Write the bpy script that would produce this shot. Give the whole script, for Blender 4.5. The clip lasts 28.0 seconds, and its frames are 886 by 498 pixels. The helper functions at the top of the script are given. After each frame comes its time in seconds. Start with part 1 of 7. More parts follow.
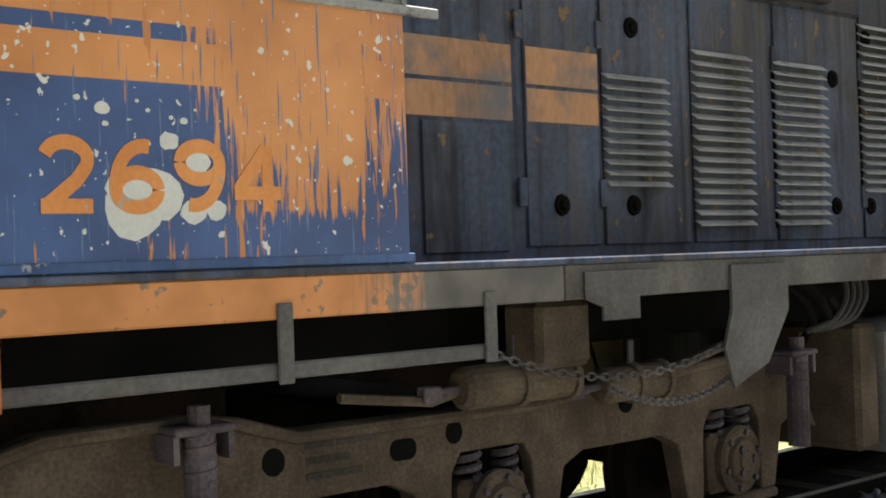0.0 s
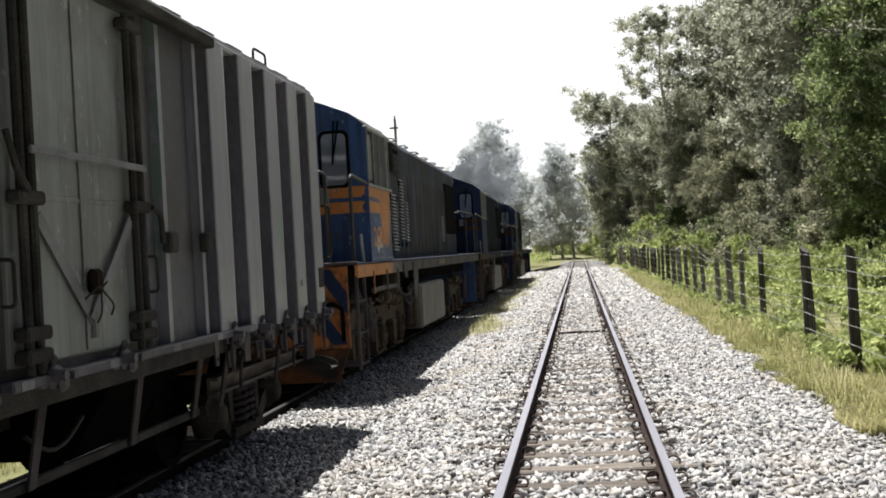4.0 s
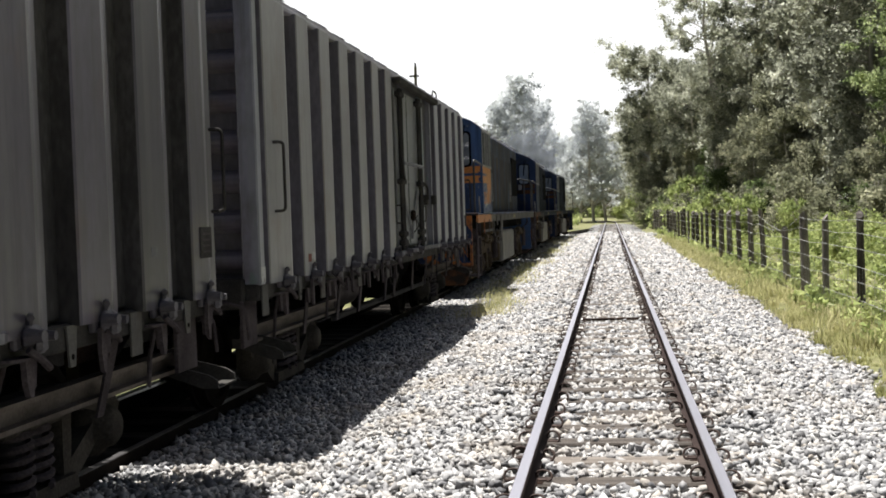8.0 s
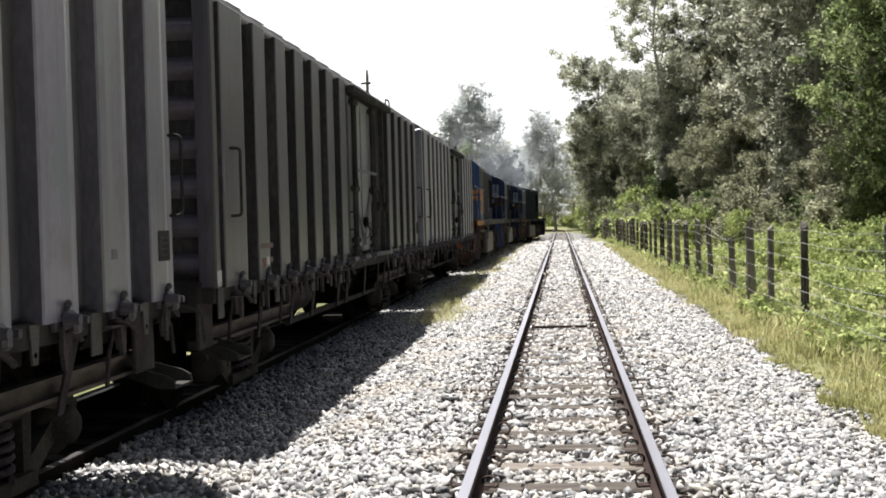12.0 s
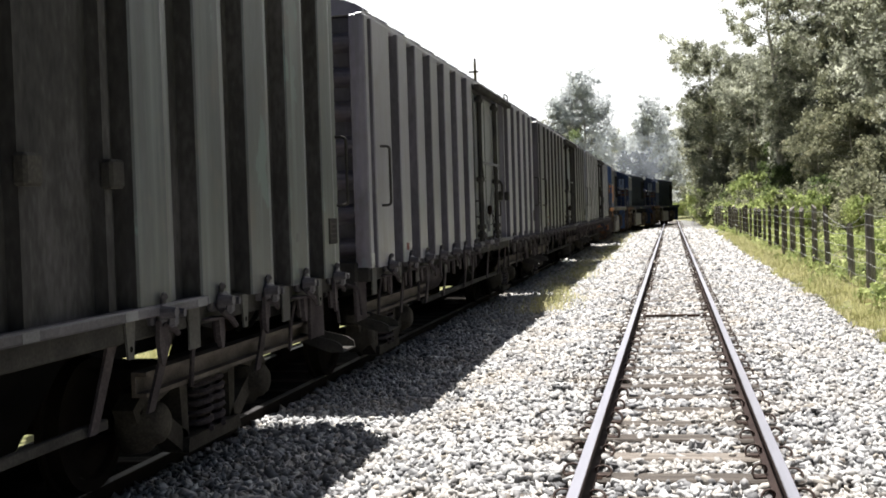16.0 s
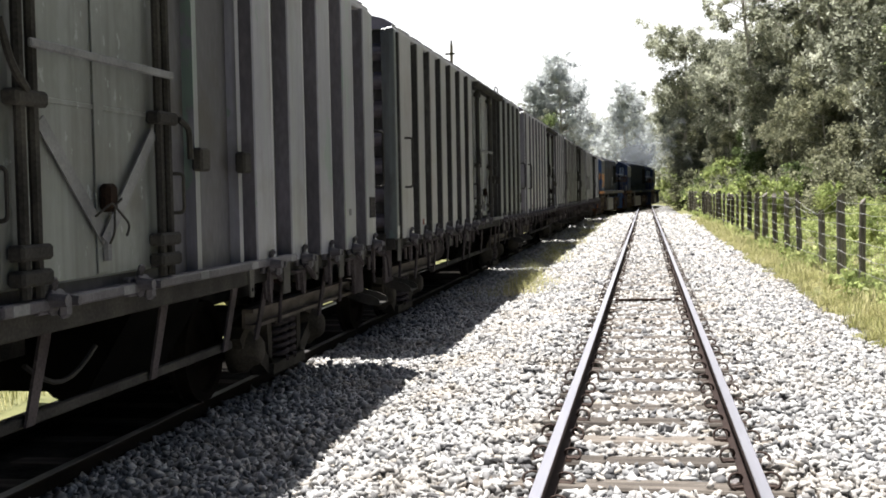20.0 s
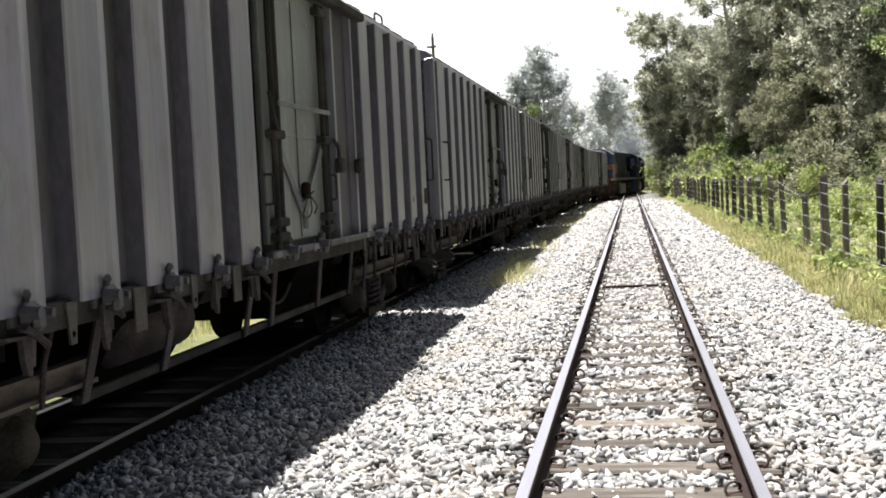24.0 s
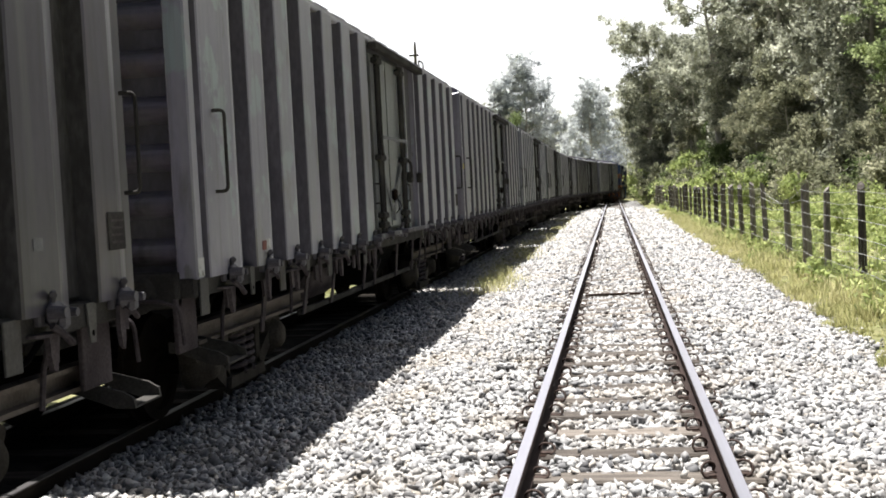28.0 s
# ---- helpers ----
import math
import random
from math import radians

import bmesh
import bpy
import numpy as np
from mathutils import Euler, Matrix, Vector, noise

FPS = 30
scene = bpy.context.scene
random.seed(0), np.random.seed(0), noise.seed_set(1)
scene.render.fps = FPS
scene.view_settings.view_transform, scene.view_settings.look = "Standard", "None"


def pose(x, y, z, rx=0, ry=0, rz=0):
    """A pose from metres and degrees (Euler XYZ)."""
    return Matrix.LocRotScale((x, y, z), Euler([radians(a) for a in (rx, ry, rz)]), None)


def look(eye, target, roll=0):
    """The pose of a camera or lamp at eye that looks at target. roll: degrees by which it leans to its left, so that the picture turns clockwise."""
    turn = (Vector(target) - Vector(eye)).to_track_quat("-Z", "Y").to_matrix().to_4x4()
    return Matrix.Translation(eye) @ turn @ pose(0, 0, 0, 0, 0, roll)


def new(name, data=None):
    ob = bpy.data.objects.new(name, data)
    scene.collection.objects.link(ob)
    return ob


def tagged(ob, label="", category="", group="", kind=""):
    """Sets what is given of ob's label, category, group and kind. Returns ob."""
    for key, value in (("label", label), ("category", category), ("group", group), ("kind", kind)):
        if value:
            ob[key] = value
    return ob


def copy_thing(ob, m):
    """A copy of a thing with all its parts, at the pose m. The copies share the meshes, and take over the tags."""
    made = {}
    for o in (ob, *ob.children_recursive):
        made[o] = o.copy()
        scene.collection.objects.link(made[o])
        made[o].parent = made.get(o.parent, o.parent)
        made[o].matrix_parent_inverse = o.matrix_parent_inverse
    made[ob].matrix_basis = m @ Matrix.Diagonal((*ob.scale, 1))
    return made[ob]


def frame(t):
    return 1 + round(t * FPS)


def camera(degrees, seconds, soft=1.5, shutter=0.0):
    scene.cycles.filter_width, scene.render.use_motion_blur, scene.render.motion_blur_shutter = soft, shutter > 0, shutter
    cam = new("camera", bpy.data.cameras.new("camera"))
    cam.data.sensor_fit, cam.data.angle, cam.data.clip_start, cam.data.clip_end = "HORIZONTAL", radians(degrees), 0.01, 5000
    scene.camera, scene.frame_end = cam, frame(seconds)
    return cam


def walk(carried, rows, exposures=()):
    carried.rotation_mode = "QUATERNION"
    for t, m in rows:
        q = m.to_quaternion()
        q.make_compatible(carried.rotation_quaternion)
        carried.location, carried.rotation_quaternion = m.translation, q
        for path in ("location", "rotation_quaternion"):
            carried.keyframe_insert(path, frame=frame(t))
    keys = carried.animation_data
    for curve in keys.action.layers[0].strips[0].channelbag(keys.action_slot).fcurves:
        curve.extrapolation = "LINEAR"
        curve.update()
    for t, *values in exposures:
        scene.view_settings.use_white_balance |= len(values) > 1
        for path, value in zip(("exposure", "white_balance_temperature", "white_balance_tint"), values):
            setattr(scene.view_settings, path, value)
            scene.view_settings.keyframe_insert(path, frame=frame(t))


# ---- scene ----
# World: y runs ahead along the free track, x to the right, z up; z = 0 is the ballast between its rails.
cam = camera(42.0, 28.0, soft=1.8)
PATH = [
    (0.0, pose(0.996, -3.969, 1.572, 90.43, 1.87, 51.73)),
    (0.5, pose(0.678, -4.126, 1.532, 92.14, 1.07, 36.06)),
    (1.0, pose(-0.030, -5.272, 1.576, 92.08, 0.20, 17.86)),
    (1.5, pose(-0.015, -5.775, 1.602, 91.34, 1.10, 10.19)),
    (2.0, pose(0.000, -6.279, 1.629, 88.98, 0.77, 7.79)),
    (2.5, pose(0.009, -6.852, 1.631, 88.91, 2.13, 5.60)),
    (3.0, pose(0.018, -7.425, 1.633, 88.29, 2.83, 7.16)),
    (3.5, pose(0.038, -6.525, 1.623, 90.13, 3.52, 7.07)),
    (5.5, pose(0.010, -2.050, 1.580, 90.16, 1.50, 4.94)),
    (6.0, pose(0.010, -2.100, 1.580, 90.03, 1.90, 5.94)),
    (6.5, pose(0.000, -1.450, 1.570, 89.47, 2.90, 8.58)),
    (7.0, pose(0.007, -0.311, 1.575, 89.12, 3.24, 9.33)),
    (7.5, pose(-0.011, 0.003, 1.555, 88.60, 2.37, 8.79)),
    (8.0, pose(-0.012, 0.064, 1.560, 88.28, 1.92, 8.25)),
    (8.5, pose(0.001, -0.049, 1.539, 88.51, 1.48, 8.13)),
    (9.0, pose(0.018, -0.114, 1.527, 89.13, 1.46, 8.39)),
    (9.5, pose(0.021, -0.126, 1.521, 89.75, 1.46, 8.82)),
    (10.0, pose(0.001, -0.092, 1.527, 89.93, 1.34, 9.04)),
    (10.5, pose(-0.007, 0.020, 1.547, 89.59, 1.45, 8.77)),
    (11.0, pose(-0.025, 0.077, 1.554, 89.01, 1.29, 7.31)),
    (11.5, pose(-0.008, 0.070, 1.547, 88.69, 1.52, 6.19)),
    (13.5, pose(0.011, 0.051, 1.550, 88.53, 1.30, 5.44)),
    (14.0, pose(0.007, 0.035, 1.547, 88.58, 1.11, 5.71)),
    (14.5, pose(0.008, 0.037, 1.546, 88.64, 1.15, 5.99)),
    (15.0, pose(0.006, 0.074, 1.552, 88.65, 1.21, 6.81)),
    (15.5, pose(0.004, 0.017, 1.548, 88.58, 1.51, 9.05)),
    (16.0, pose(-0.020, 0.043, 1.551, 88.17, 1.75, 11.16)),
    (16.5, pose(-0.014, 0.133, 1.567, 87.60, 2.13, 11.63)),
    (17.0, pose(-0.016, 0.210, 1.581, 87.26, 2.18, 10.80)),
    (17.5, pose(-0.013, 0.132, 1.562, 87.29, 1.88, 10.40)),
    (18.0, pose(-0.007, 0.084, 1.554, 87.34, 1.63, 10.15)),
    (18.5, pose(-0.004, 0.019, 1.544, 87.36, 1.37, 9.90)),
    (19.0, pose(-0.006, 0.111, 1.561, 87.25, 1.26, 9.70)),
    (19.5, pose(-0.008, 0.133, 1.562, 87.20, 1.11, 9.74)),
    (20.0, pose(-0.007, 0.060, 1.548, 87.26, 1.10, 9.93)),
    (20.5, pose(-0.004, -0.037, 1.533, 87.31, 1.22, 10.10)),
    (21.0, pose(-0.006, -0.032, 1.535, 87.25, 1.45, 10.05)),
    (21.5, pose(-0.013, 0.025, 1.540, 87.07, 1.62, 9.82)),
    (22.0, pose(-0.007, 0.099, 1.548, 86.83, 2.06, 9.48)),
    (22.5, pose(-0.003, 0.178, 1.566, 86.51, 2.51, 9.21)),
    (24.5, pose(0.009, -0.043, 1.534, 87.02, 2.74, 9.21)),
    (25.0, pose(0.006, -0.033, 1.533, 87.08, 2.75, 9.13)),
    (25.5, pose(0.012, 0.015, 1.538, 87.16, 2.90, 9.01)),
    (26.0, pose(0.009, 0.001, 1.535, 87.27, 2.92, 8.92)),
    (26.5, pose(0.007, -0.071, 1.526, 87.39, 2.85, 8.88)),
    (27.0, pose(0.014, -0.064, 1.525, 87.47, 2.98, 8.84)),
    (27.5, pose(0.016, -0.008, 1.532, 87.41, 2.97, 8.69)),
    (28.0, pose(0.005, 0.039, 1.539, 87.27, 2.84, 8.36)),
]
EXPOSURES = [(0.0, 2.0), (0.5, 2.1), (1.0, 2.55), (1.5, 1.85), (2.0, 1.5), (3.0, 1.1), (3.5, 0.9), (5.5, 0.55), (6.5, 0.6), (7.5, 0.78), (9.0, 0.93), (14.0, 1.0), (18.0, 1.19), (28.0, 1.18)]
walk(cam, PATH, EXPOSURES)

# ---- sky and sun ----
SUN_ELEVATION, SUN_AZIMUTH = 74.0, -37.0   # degrees; azimuth clockwise from ahead
world = bpy.data.worlds.new("sky")
scene.world = world
world.use_nodes = True
wn, wl = world.node_tree.nodes, world.node_tree.links
sky = wn.new("ShaderNodeTexSky")
sky.sky_type, sky.sun_disc = "NISHITA", False
sky.sun_elevation, sky.sun_rotation = radians(SUN_ELEVATION), radians(SUN_AZIMUTH)
sky.air_density, sky.dust_density, sky.ozone_density = 1.0, 3.0, 1.0
wcoord, wnoise, wmix = wn.new("ShaderNodeTexCoord"), wn.new("ShaderNodeTexNoise"), wn.new("ShaderNodeMixRGB")
wsep, wadd, wmap = wn.new("ShaderNodeSeparateXYZ"), wn.new("ShaderNodeMath"), wn.new("ShaderNodeMapRange")
wnoise.inputs["Scale"].default_value, wnoise.inputs["Detail"].default_value = 2.2, 6.0
wl.new(wcoord.outputs["Generated"], wnoise.inputs["Vector"])
wl.new(wcoord.outputs["Generated"], wsep.inputs["Vector"])
wadd.operation = "MULTIPLY_ADD"          # bright thin cloud ahead, towards the sun; open blue sky behind
wadd.inputs[1].default_value = 0.7
wl.new(wnoise.outputs["Fac"], wadd.inputs[0])
wl.new(wsep.outputs["Y"], wadd.inputs[2])
wmap.inputs["From Min"].default_value, wmap.inputs["From Max"].default_value = 0.60, 1.10
wl.new(wadd.outputs[0], wmap.inputs["Value"])
wl.new(wmap.outputs["Result"], wmix.inputs[0])
wmix.inputs[2].default_value = (33.0, 33.2, 33.6, 1)
wl.new(sky.outputs["Color"], wmix.inputs[1])
wl.new(wmix.outputs["Color"], wn["Background"].inputs["Color"])
wn["Background"].inputs["Strength"].default_value = 0.022
sun = new("sun", bpy.data.lights.new("sun", "SUN"))
sun.data.energy, sun.data.angle, sun.data.color = 5.3, radians(0.53), (1.0, 0.98, 0.95)
_a, _e = radians(SUN_AZIMUTH), radians(SUN_ELEVATION)
sun.matrix_world = look((0, 0, 40), (-40 * math.sin(_a) * math.cos(_e), -40 * math.cos(_a) * math.cos(_e), 40 - 40 * math.sin(_e)))

# ---- materials ----
def material(name, build, **kw):
    m = bpy.data.materials.new(name)
    m.use_nodes = True
    n, l = m.node_tree.nodes, m.node_tree.links
    b = n["Principled BSDF"]
    build(n, l, b, **kw)
    return m


def surface(n, l, b, colours, rough=0.7, metal=0.0, scale=3.0, fine=60.0, bump=0.2, stretch=(1, 1, 1), per_object=0.0, spec=0.4,
            dirt=None, dirt_scale=1.3, dirt_at=(0.5, 0.7), distance=0.01, streak=None, flakes=None, runs=None, chips=None, dust=0.0):
    """Colours blended by coarse and fine noise in object space, with relief, stains and vertical streaks."""
    co = n.new("ShaderNodeTexCoord")
    mp = n.new("ShaderNodeMapping")
    mp.inputs["Scale"].default_value = stretch
    l.new(co.outputs["Object"], mp.inputs["Vector"])
    a, f = n.new("ShaderNodeTexNoise"), n.new("ShaderNodeTexNoise")
    for t, s, d in ((a, scale, 5.0), (f, fine, 4.0)):
        t.inputs["Scale"].default_value, t.inputs["Detail"].default_value = s, d
        l.new(mp.outputs["Vector"], t.inputs["Vector"])
    add = n.new("ShaderNodeMath")
    add.operation = "MULTIPLY_ADD"
    add.inputs[1].default_value = 0.35
    l.new(f.outputs["Fac"], add.inputs[0])
    sc = n.new("ShaderNodeMath")
    sc.operation = "MULTIPLY"
    sc.inputs[1].default_value = 0.65
    l.new(a.outputs["Fac"], sc.inputs[0])
    l.new(sc.outputs[0], add.inputs[2])
    fac = add.outputs[0]
    if per_object:
        info, m2 = n.new("ShaderNodeObjectInfo"), n.new("ShaderNodeMath")
        m2.operation = "MULTIPLY_ADD"
        m2.inputs[1].default_value = per_object
        m3 = n.new("ShaderNodeMath")
        m3.operation = "SUBTRACT"
        m3.inputs[1].default_value = per_object / 2
        l.new(info.outputs["Random"], m2.inputs[0])
        l.new(fac, m2.inputs[2])
        l.new(m2.outputs[0], m3.inputs[0])
        fac = m3.outputs[0]
    r = n.new("ShaderNodeValToRGB")
    r.color_ramp.elements[0].position, r.color_ramp.elements[1].position = 0.34, 0.66
    while len(r.color_ramp.elements) < len(colours):
        r.color_ramp.elements.new(0.5)
    for i, c in enumerate(colours):
        r.color_ramp.elements[i].position = 0.32 + 0.36 * i / (len(colours) - 1)
        r.color_ramp.elements[i].color = (*c, 1)
    l.new(fac, r.inputs["Fac"])
    out = r.outputs["Color"]

    def over(out, colour, tex_scale, lo, hi, st):
        mpp, t, rr, mx = n.new("ShaderNodeMapping"), n.new("ShaderNodeTexNoise"), n.new("ShaderNodeValToRGB"), n.new("ShaderNodeMixRGB")
        mpp.inputs["Scale"].default_value = st
        mpp.inputs["Location"].default_value = (3.1, 7.7, 1.9)
        t.inputs["Scale"].default_value, t.inputs["Detail"].default_value, t.inputs["Roughness"].default_value = tex_scale, 7.0, 0.62
        rr.color_ramp.elements[0].position, rr.color_ramp.elements[1].position = lo, hi
        l.new(co.outputs["Object"], mpp.inputs["Vector"])
        l.new(mpp.outputs["Vector"], t.inputs["Vector"])
        l.new(t.outputs["Fac"], rr.inputs["Fac"])
        l.new(rr.outputs["Color"], mx.inputs[0])
        l.new(out, mx.inputs[1])
        mx.inputs[2].default_value = (*colour, 1)
        return mx.outputs["Color"]
    if dirt:
        out = over(out, dirt, dirt_scale, dirt_at[0], dirt_at[1], (1, 1, 1))
    if flakes:
        out = over(out, flakes, 2.4, 0.59, 0.615, (1, 1, 0.55))
    if streak:
        out = over(out, streak, 6.0, 0.47, 0.80, (1, 1, 0.05))
    if runs:
        out = over(out, runs, 11.0, 0.50, 0.78, (1, 1, 0.035))
        out = over(out, runs, 3.2, 0.56, 0.74, (1, 1, 0.22))
    if chips:
        out = over(out, chips, 9.0, 0.635, 0.655, (1, 1, 0.7))
    l.new(out, b.inputs["Base Color"])
    b.inputs["Sheen Weight"].default_value, b.inputs["Sheen Roughness"].default_value = dust, 0.45
    b.inputs["Roughness"].default_value, b.inputs["Metallic"].default_value = rough, metal
    b.inputs["Specular IOR Level"].default_value = spec
    if bump:
        bp = n.new("ShaderNodeBump")
        bp.inputs["Strength"].default_value, bp.inputs["Distance"].default_value = bump, distance
        l.new(add.outputs[0], bp.inputs["Height"])
        l.new(bp.outputs["Normal"], b.inputs["Normal"])
    return out


def mat(name, *colours, **kw):
    return material(name, lambda n, l, b: surface(n, l, b, colours, **kw))


def stone_material(n, l, b):
    co, no = n.new("ShaderNodeTexCoord"), n.new("ShaderNodeTexNoise")
    geo = n.new("ShaderNodeNewGeometry")
    r, mx = n.new("ShaderNodeValToRGB"), n.new("ShaderNodeMixRGB")
    no.inputs["Scale"].default_value, no.inputs["Detail"].default_value = 60.0, 5.0
    for i, (p, c) in enumerate(((0.0, (0.085, 0.083, 0.085)), (0.12, (0.20, 0.198, 0.20)), (0.45, (0.37, 0.365, 0.36)), (0.8, (0.56, 0.553, 0.54)), (1.0, (0.46, 0.41, 0.35)))):
        e = r.color_ramp.elements[i] if i < 2 else r.color_ramp.elements.new(p)
        e.position, e.color = p, (*c, 1)
    l.new(geo.outputs["Random Per Island"], r.inputs["Fac"])
    l.new(co.outputs["Object"], no.inputs["Vector"])
    mx.blend_type, mx.inputs[0].default_value = "MULTIPLY", 0.5
    r2 = n.new("ShaderNodeValToRGB")
    r2.color_ramp.elements[0].position, r2.color_ramp.elements[0].color = 0.3, (0.5, 0.5, 0.52, 1)
    r2.color_ramp.elements[1].position = 0.65
    l.new(no.outputs["Fac"], r2.inputs["Fac"])
    l.new(r.outputs["Color"], mx.inputs[1])
    l.new(r2.outputs["Color"], mx.inputs[2])
    big, br, m3 = n.new("ShaderNodeTexNoise"), n.new("ShaderNodeValToRGB"), n.new("ShaderNodeMixRGB")
    big.inputs["Scale"].default_value, big.inputs["Detail"].default_value = 0.9, 4.0
    l.new(co.outputs["Object"], big.inputs["Vector"])
    br.color_ramp.elements[0].position, br.color_ramp.elements[1].position = 0.48, 0.72
    br.color_ramp.elements[1].color = (0.55, 0.55, 0.55, 1)
    l.new(big.outputs["Fac"], br.inputs["Fac"])
    l.new(br.outputs["Color"], m3.inputs[0])
    l.new(mx.outputs["Color"], m3.inputs[1])
    m3.inputs[2].default_value = (0.36, 0.31, 0.25, 1)
    l.new(m3.outputs["Color"], b.inputs["Base Color"])
    b.inputs["Roughness"].default_value = 0.85
    bp = n.new("ShaderNodeBump")
    bp.inputs["Strength"].default_value, bp.inputs["Distance"].default_value = 0.5, 0.006
    l.new(no.outputs["Fac"], bp.inputs["Height"])
    l.new(bp.outputs["Normal"], b.inputs["Normal"])


def ballast_bed(n, l, b):
    co, v, r, no, mx = n.new("ShaderNodeTexCoord"), n.new("ShaderNodeTexVoronoi"), n.new("ShaderNodeValToRGB"), n.new("ShaderNodeTexNoise"), n.new("ShaderNodeMixRGB")
    v.inputs["Scale"].default_value = 15.0
    no.inputs["Scale"].default_value = 0.6
    l.new(co.outputs["Object"], v.inputs["Vector"])
    l.new(co.outputs["Object"], no.inputs["Vector"])
    sep = n.new("ShaderNodeSeparateColor")
    l.new(v.outputs["Color"], sep.inputs["Color"])
    r.color_ramp.elements[0].color, r.color_ramp.elements[1].color = (0.10, 0.098, 0.096, 1), (0.30, 0.292, 0.28, 1)
    l.new(sep.outputs["Red"], r.inputs["Fac"])
    mx.blend_type, mx.inputs[0].default_value = "MULTIPLY", 0.25
    l.new(r.outputs["Color"], mx.inputs[1])
    l.new(no.outputs["Color"], mx.inputs[2])
    l.new(mx.outputs["Color"], b.inputs["Base Color"])
    b.inputs["Roughness"].default_value = 0.9
    bp = n.new("ShaderNodeBump")
    bp.invert = True
    bp.inputs["Strength"].default_value, bp.inputs["Distance"].default_value = 1.0, 0.05
    l.new(v.outputs["Distance"], bp.inputs["Height"])
    l.new(bp.outputs["Normal"], b.inputs["Normal"])


def leaf_material(n, l, b, colours=((0.05, 0.09, 0.03), (0.10, 0.15, 0.05)), shine=0.55):
    geo, r = n.new("ShaderNodeNewGeometry"), n.new("ShaderNodeValToRGB")
    info, add = n.new("ShaderNodeObjectInfo"), n.new("ShaderNodeMath")
    for i, c in enumerate(colours):
        e = r.color_ramp.elements[i] if i < 2 else r.color_ramp.elements.new(1)
        e.position, e.color = i / (len(colours) - 1), (*c, 1)
    add.operation = "MULTIPLY_ADD"
    add.inputs[1].default_value = 0.25
    l.new(info.outputs["Random"], add.inputs[0])
    sc = n.new("ShaderNodeMath")
    sc.operation = "MULTIPLY"
    sc.inputs[1].default_value = 0.55
    l.new(geo.outputs["Random Per Island"], sc.inputs[0])
    l.new(sc.outputs[0], add.inputs[2])
    co, no, ad2 = n.new("ShaderNodeTexCoord"), n.new("ShaderNodeTexNoise"), n.new("ShaderNodeMath")
    no.inputs["Scale"].default_value, no.inputs["Detail"].default_value = 0.75, 2.0
    l.new(co.outputs["Object"], no.inputs["Vector"])
    ad2.operation, ad2.inputs[1].default_value = "MULTIPLY_ADD", 1.7
    l.new(no.outputs["Fac"], ad2.inputs[0])
    ad3 = n.new("ShaderNodeMath")
    ad3.operation, ad3.inputs[1].default_value = "SUBTRACT", 0.80
    l.new(add.outputs[0], ad3.inputs[0])
    l.new(ad3.outputs[0], ad2.inputs[2])
    l.new(ad2.outputs[0], r.inputs["Fac"])
    l.new(r.outputs["Color"], b.inputs["Base Color"])
    b.inputs["Roughness"].default_value = shine
    b.inputs["Specular IOR Level"].default_value = 0.2
    tr, mix = n.new("ShaderNodeBsdfTranslucent"), n.new("ShaderNodeMixShader")
    hs = n.new("ShaderNodeHueSaturation")
    hs.inputs["Value"].default_value, hs.inputs["Saturation"].default_value = 1.55, 1.0
    l.new(r.outputs["Color"], hs.inputs["Color"])
    l.new(hs.outputs["Color"], tr.inputs["Color"])
    mix.inputs[0].default_value = 0.58
    l.new(b.outputs[0], mix.inputs[1])
    l.new(tr.outputs[0], mix.inputs[2])
    l.new(mix.outputs[0], n["Material Output"].inputs["Surface"])


def smoke_material(n, l, b):
    tr, mix = n.new("ShaderNodeBsdfTransparent"), n.new("ShaderNodeMixShader")
    tl, half = n.new("ShaderNodeBsdfTranslucent"), n.new("ShaderNodeMixShader")
    b.inputs["Base Color"].default_value, b.inputs["Roughness"].default_value = (0.72, 0.78, 0.86, 1), 1.0
    tl.inputs["Color"].default_value = (0.80, 0.87, 0.96, 1)
    l.new(b.outputs[0], half.inputs[1])
    l.new(tl.outputs[0], half.inputs[2])
    mix.inputs[0].default_value = 0.035
    l.new(tr.outputs[0], mix.inputs[1])
    l.new(half.outputs[0], mix.inputs[2])
    l.new(mix.outputs[0], n["Material Output"].inputs["Surface"])


# near-black stone: the shade beneath the train is put into its colour
SHADE_BED = mat("train_shade_ballast", (0.005, 0.0045, 0.004), (0.011, 0.010, 0.009), (0.024, 0.021, 0.019), scale=6.0, fine=40.0, rough=0.95, bump=1.0, distance=0.05, spec=0.02)
STONE = material("ballast_stone", stone_material)
BED = material("ballast_bed", ballast_bed)
SOIL = mat("grassy_soil", (0.085, 0.095, 0.035), (0.15, 0.15, 0.06), (0.23, 0.21, 0.105), scale=0.8, fine=18.0, rough=0.95, bump=0.8, distance=0.05)
RAIL_SIDE = mat("rusty_rail_web", (0.026, 0.019, 0.018), (0.048, 0.034, 0.030), rough=0.85, fine=90.0, spec=0.05)
# rail web darkened to hold the shade beneath the train; wheels use it too
DARK_RAIL = mat("train_shade_steel", (0.008, 0.007, 0.006), (0.020, 0.016, 0.013), rough=0.8, fine=90.0, spec=0.02)
RAIL_TOP = mat("worn_rail_head", (0.30, 0.295, 0.335), (0.42, 0.41, 0.46), rough=0.38, metal=1.0, stretch=(1, 0.05, 1), fine=40.0, bump=0.05)
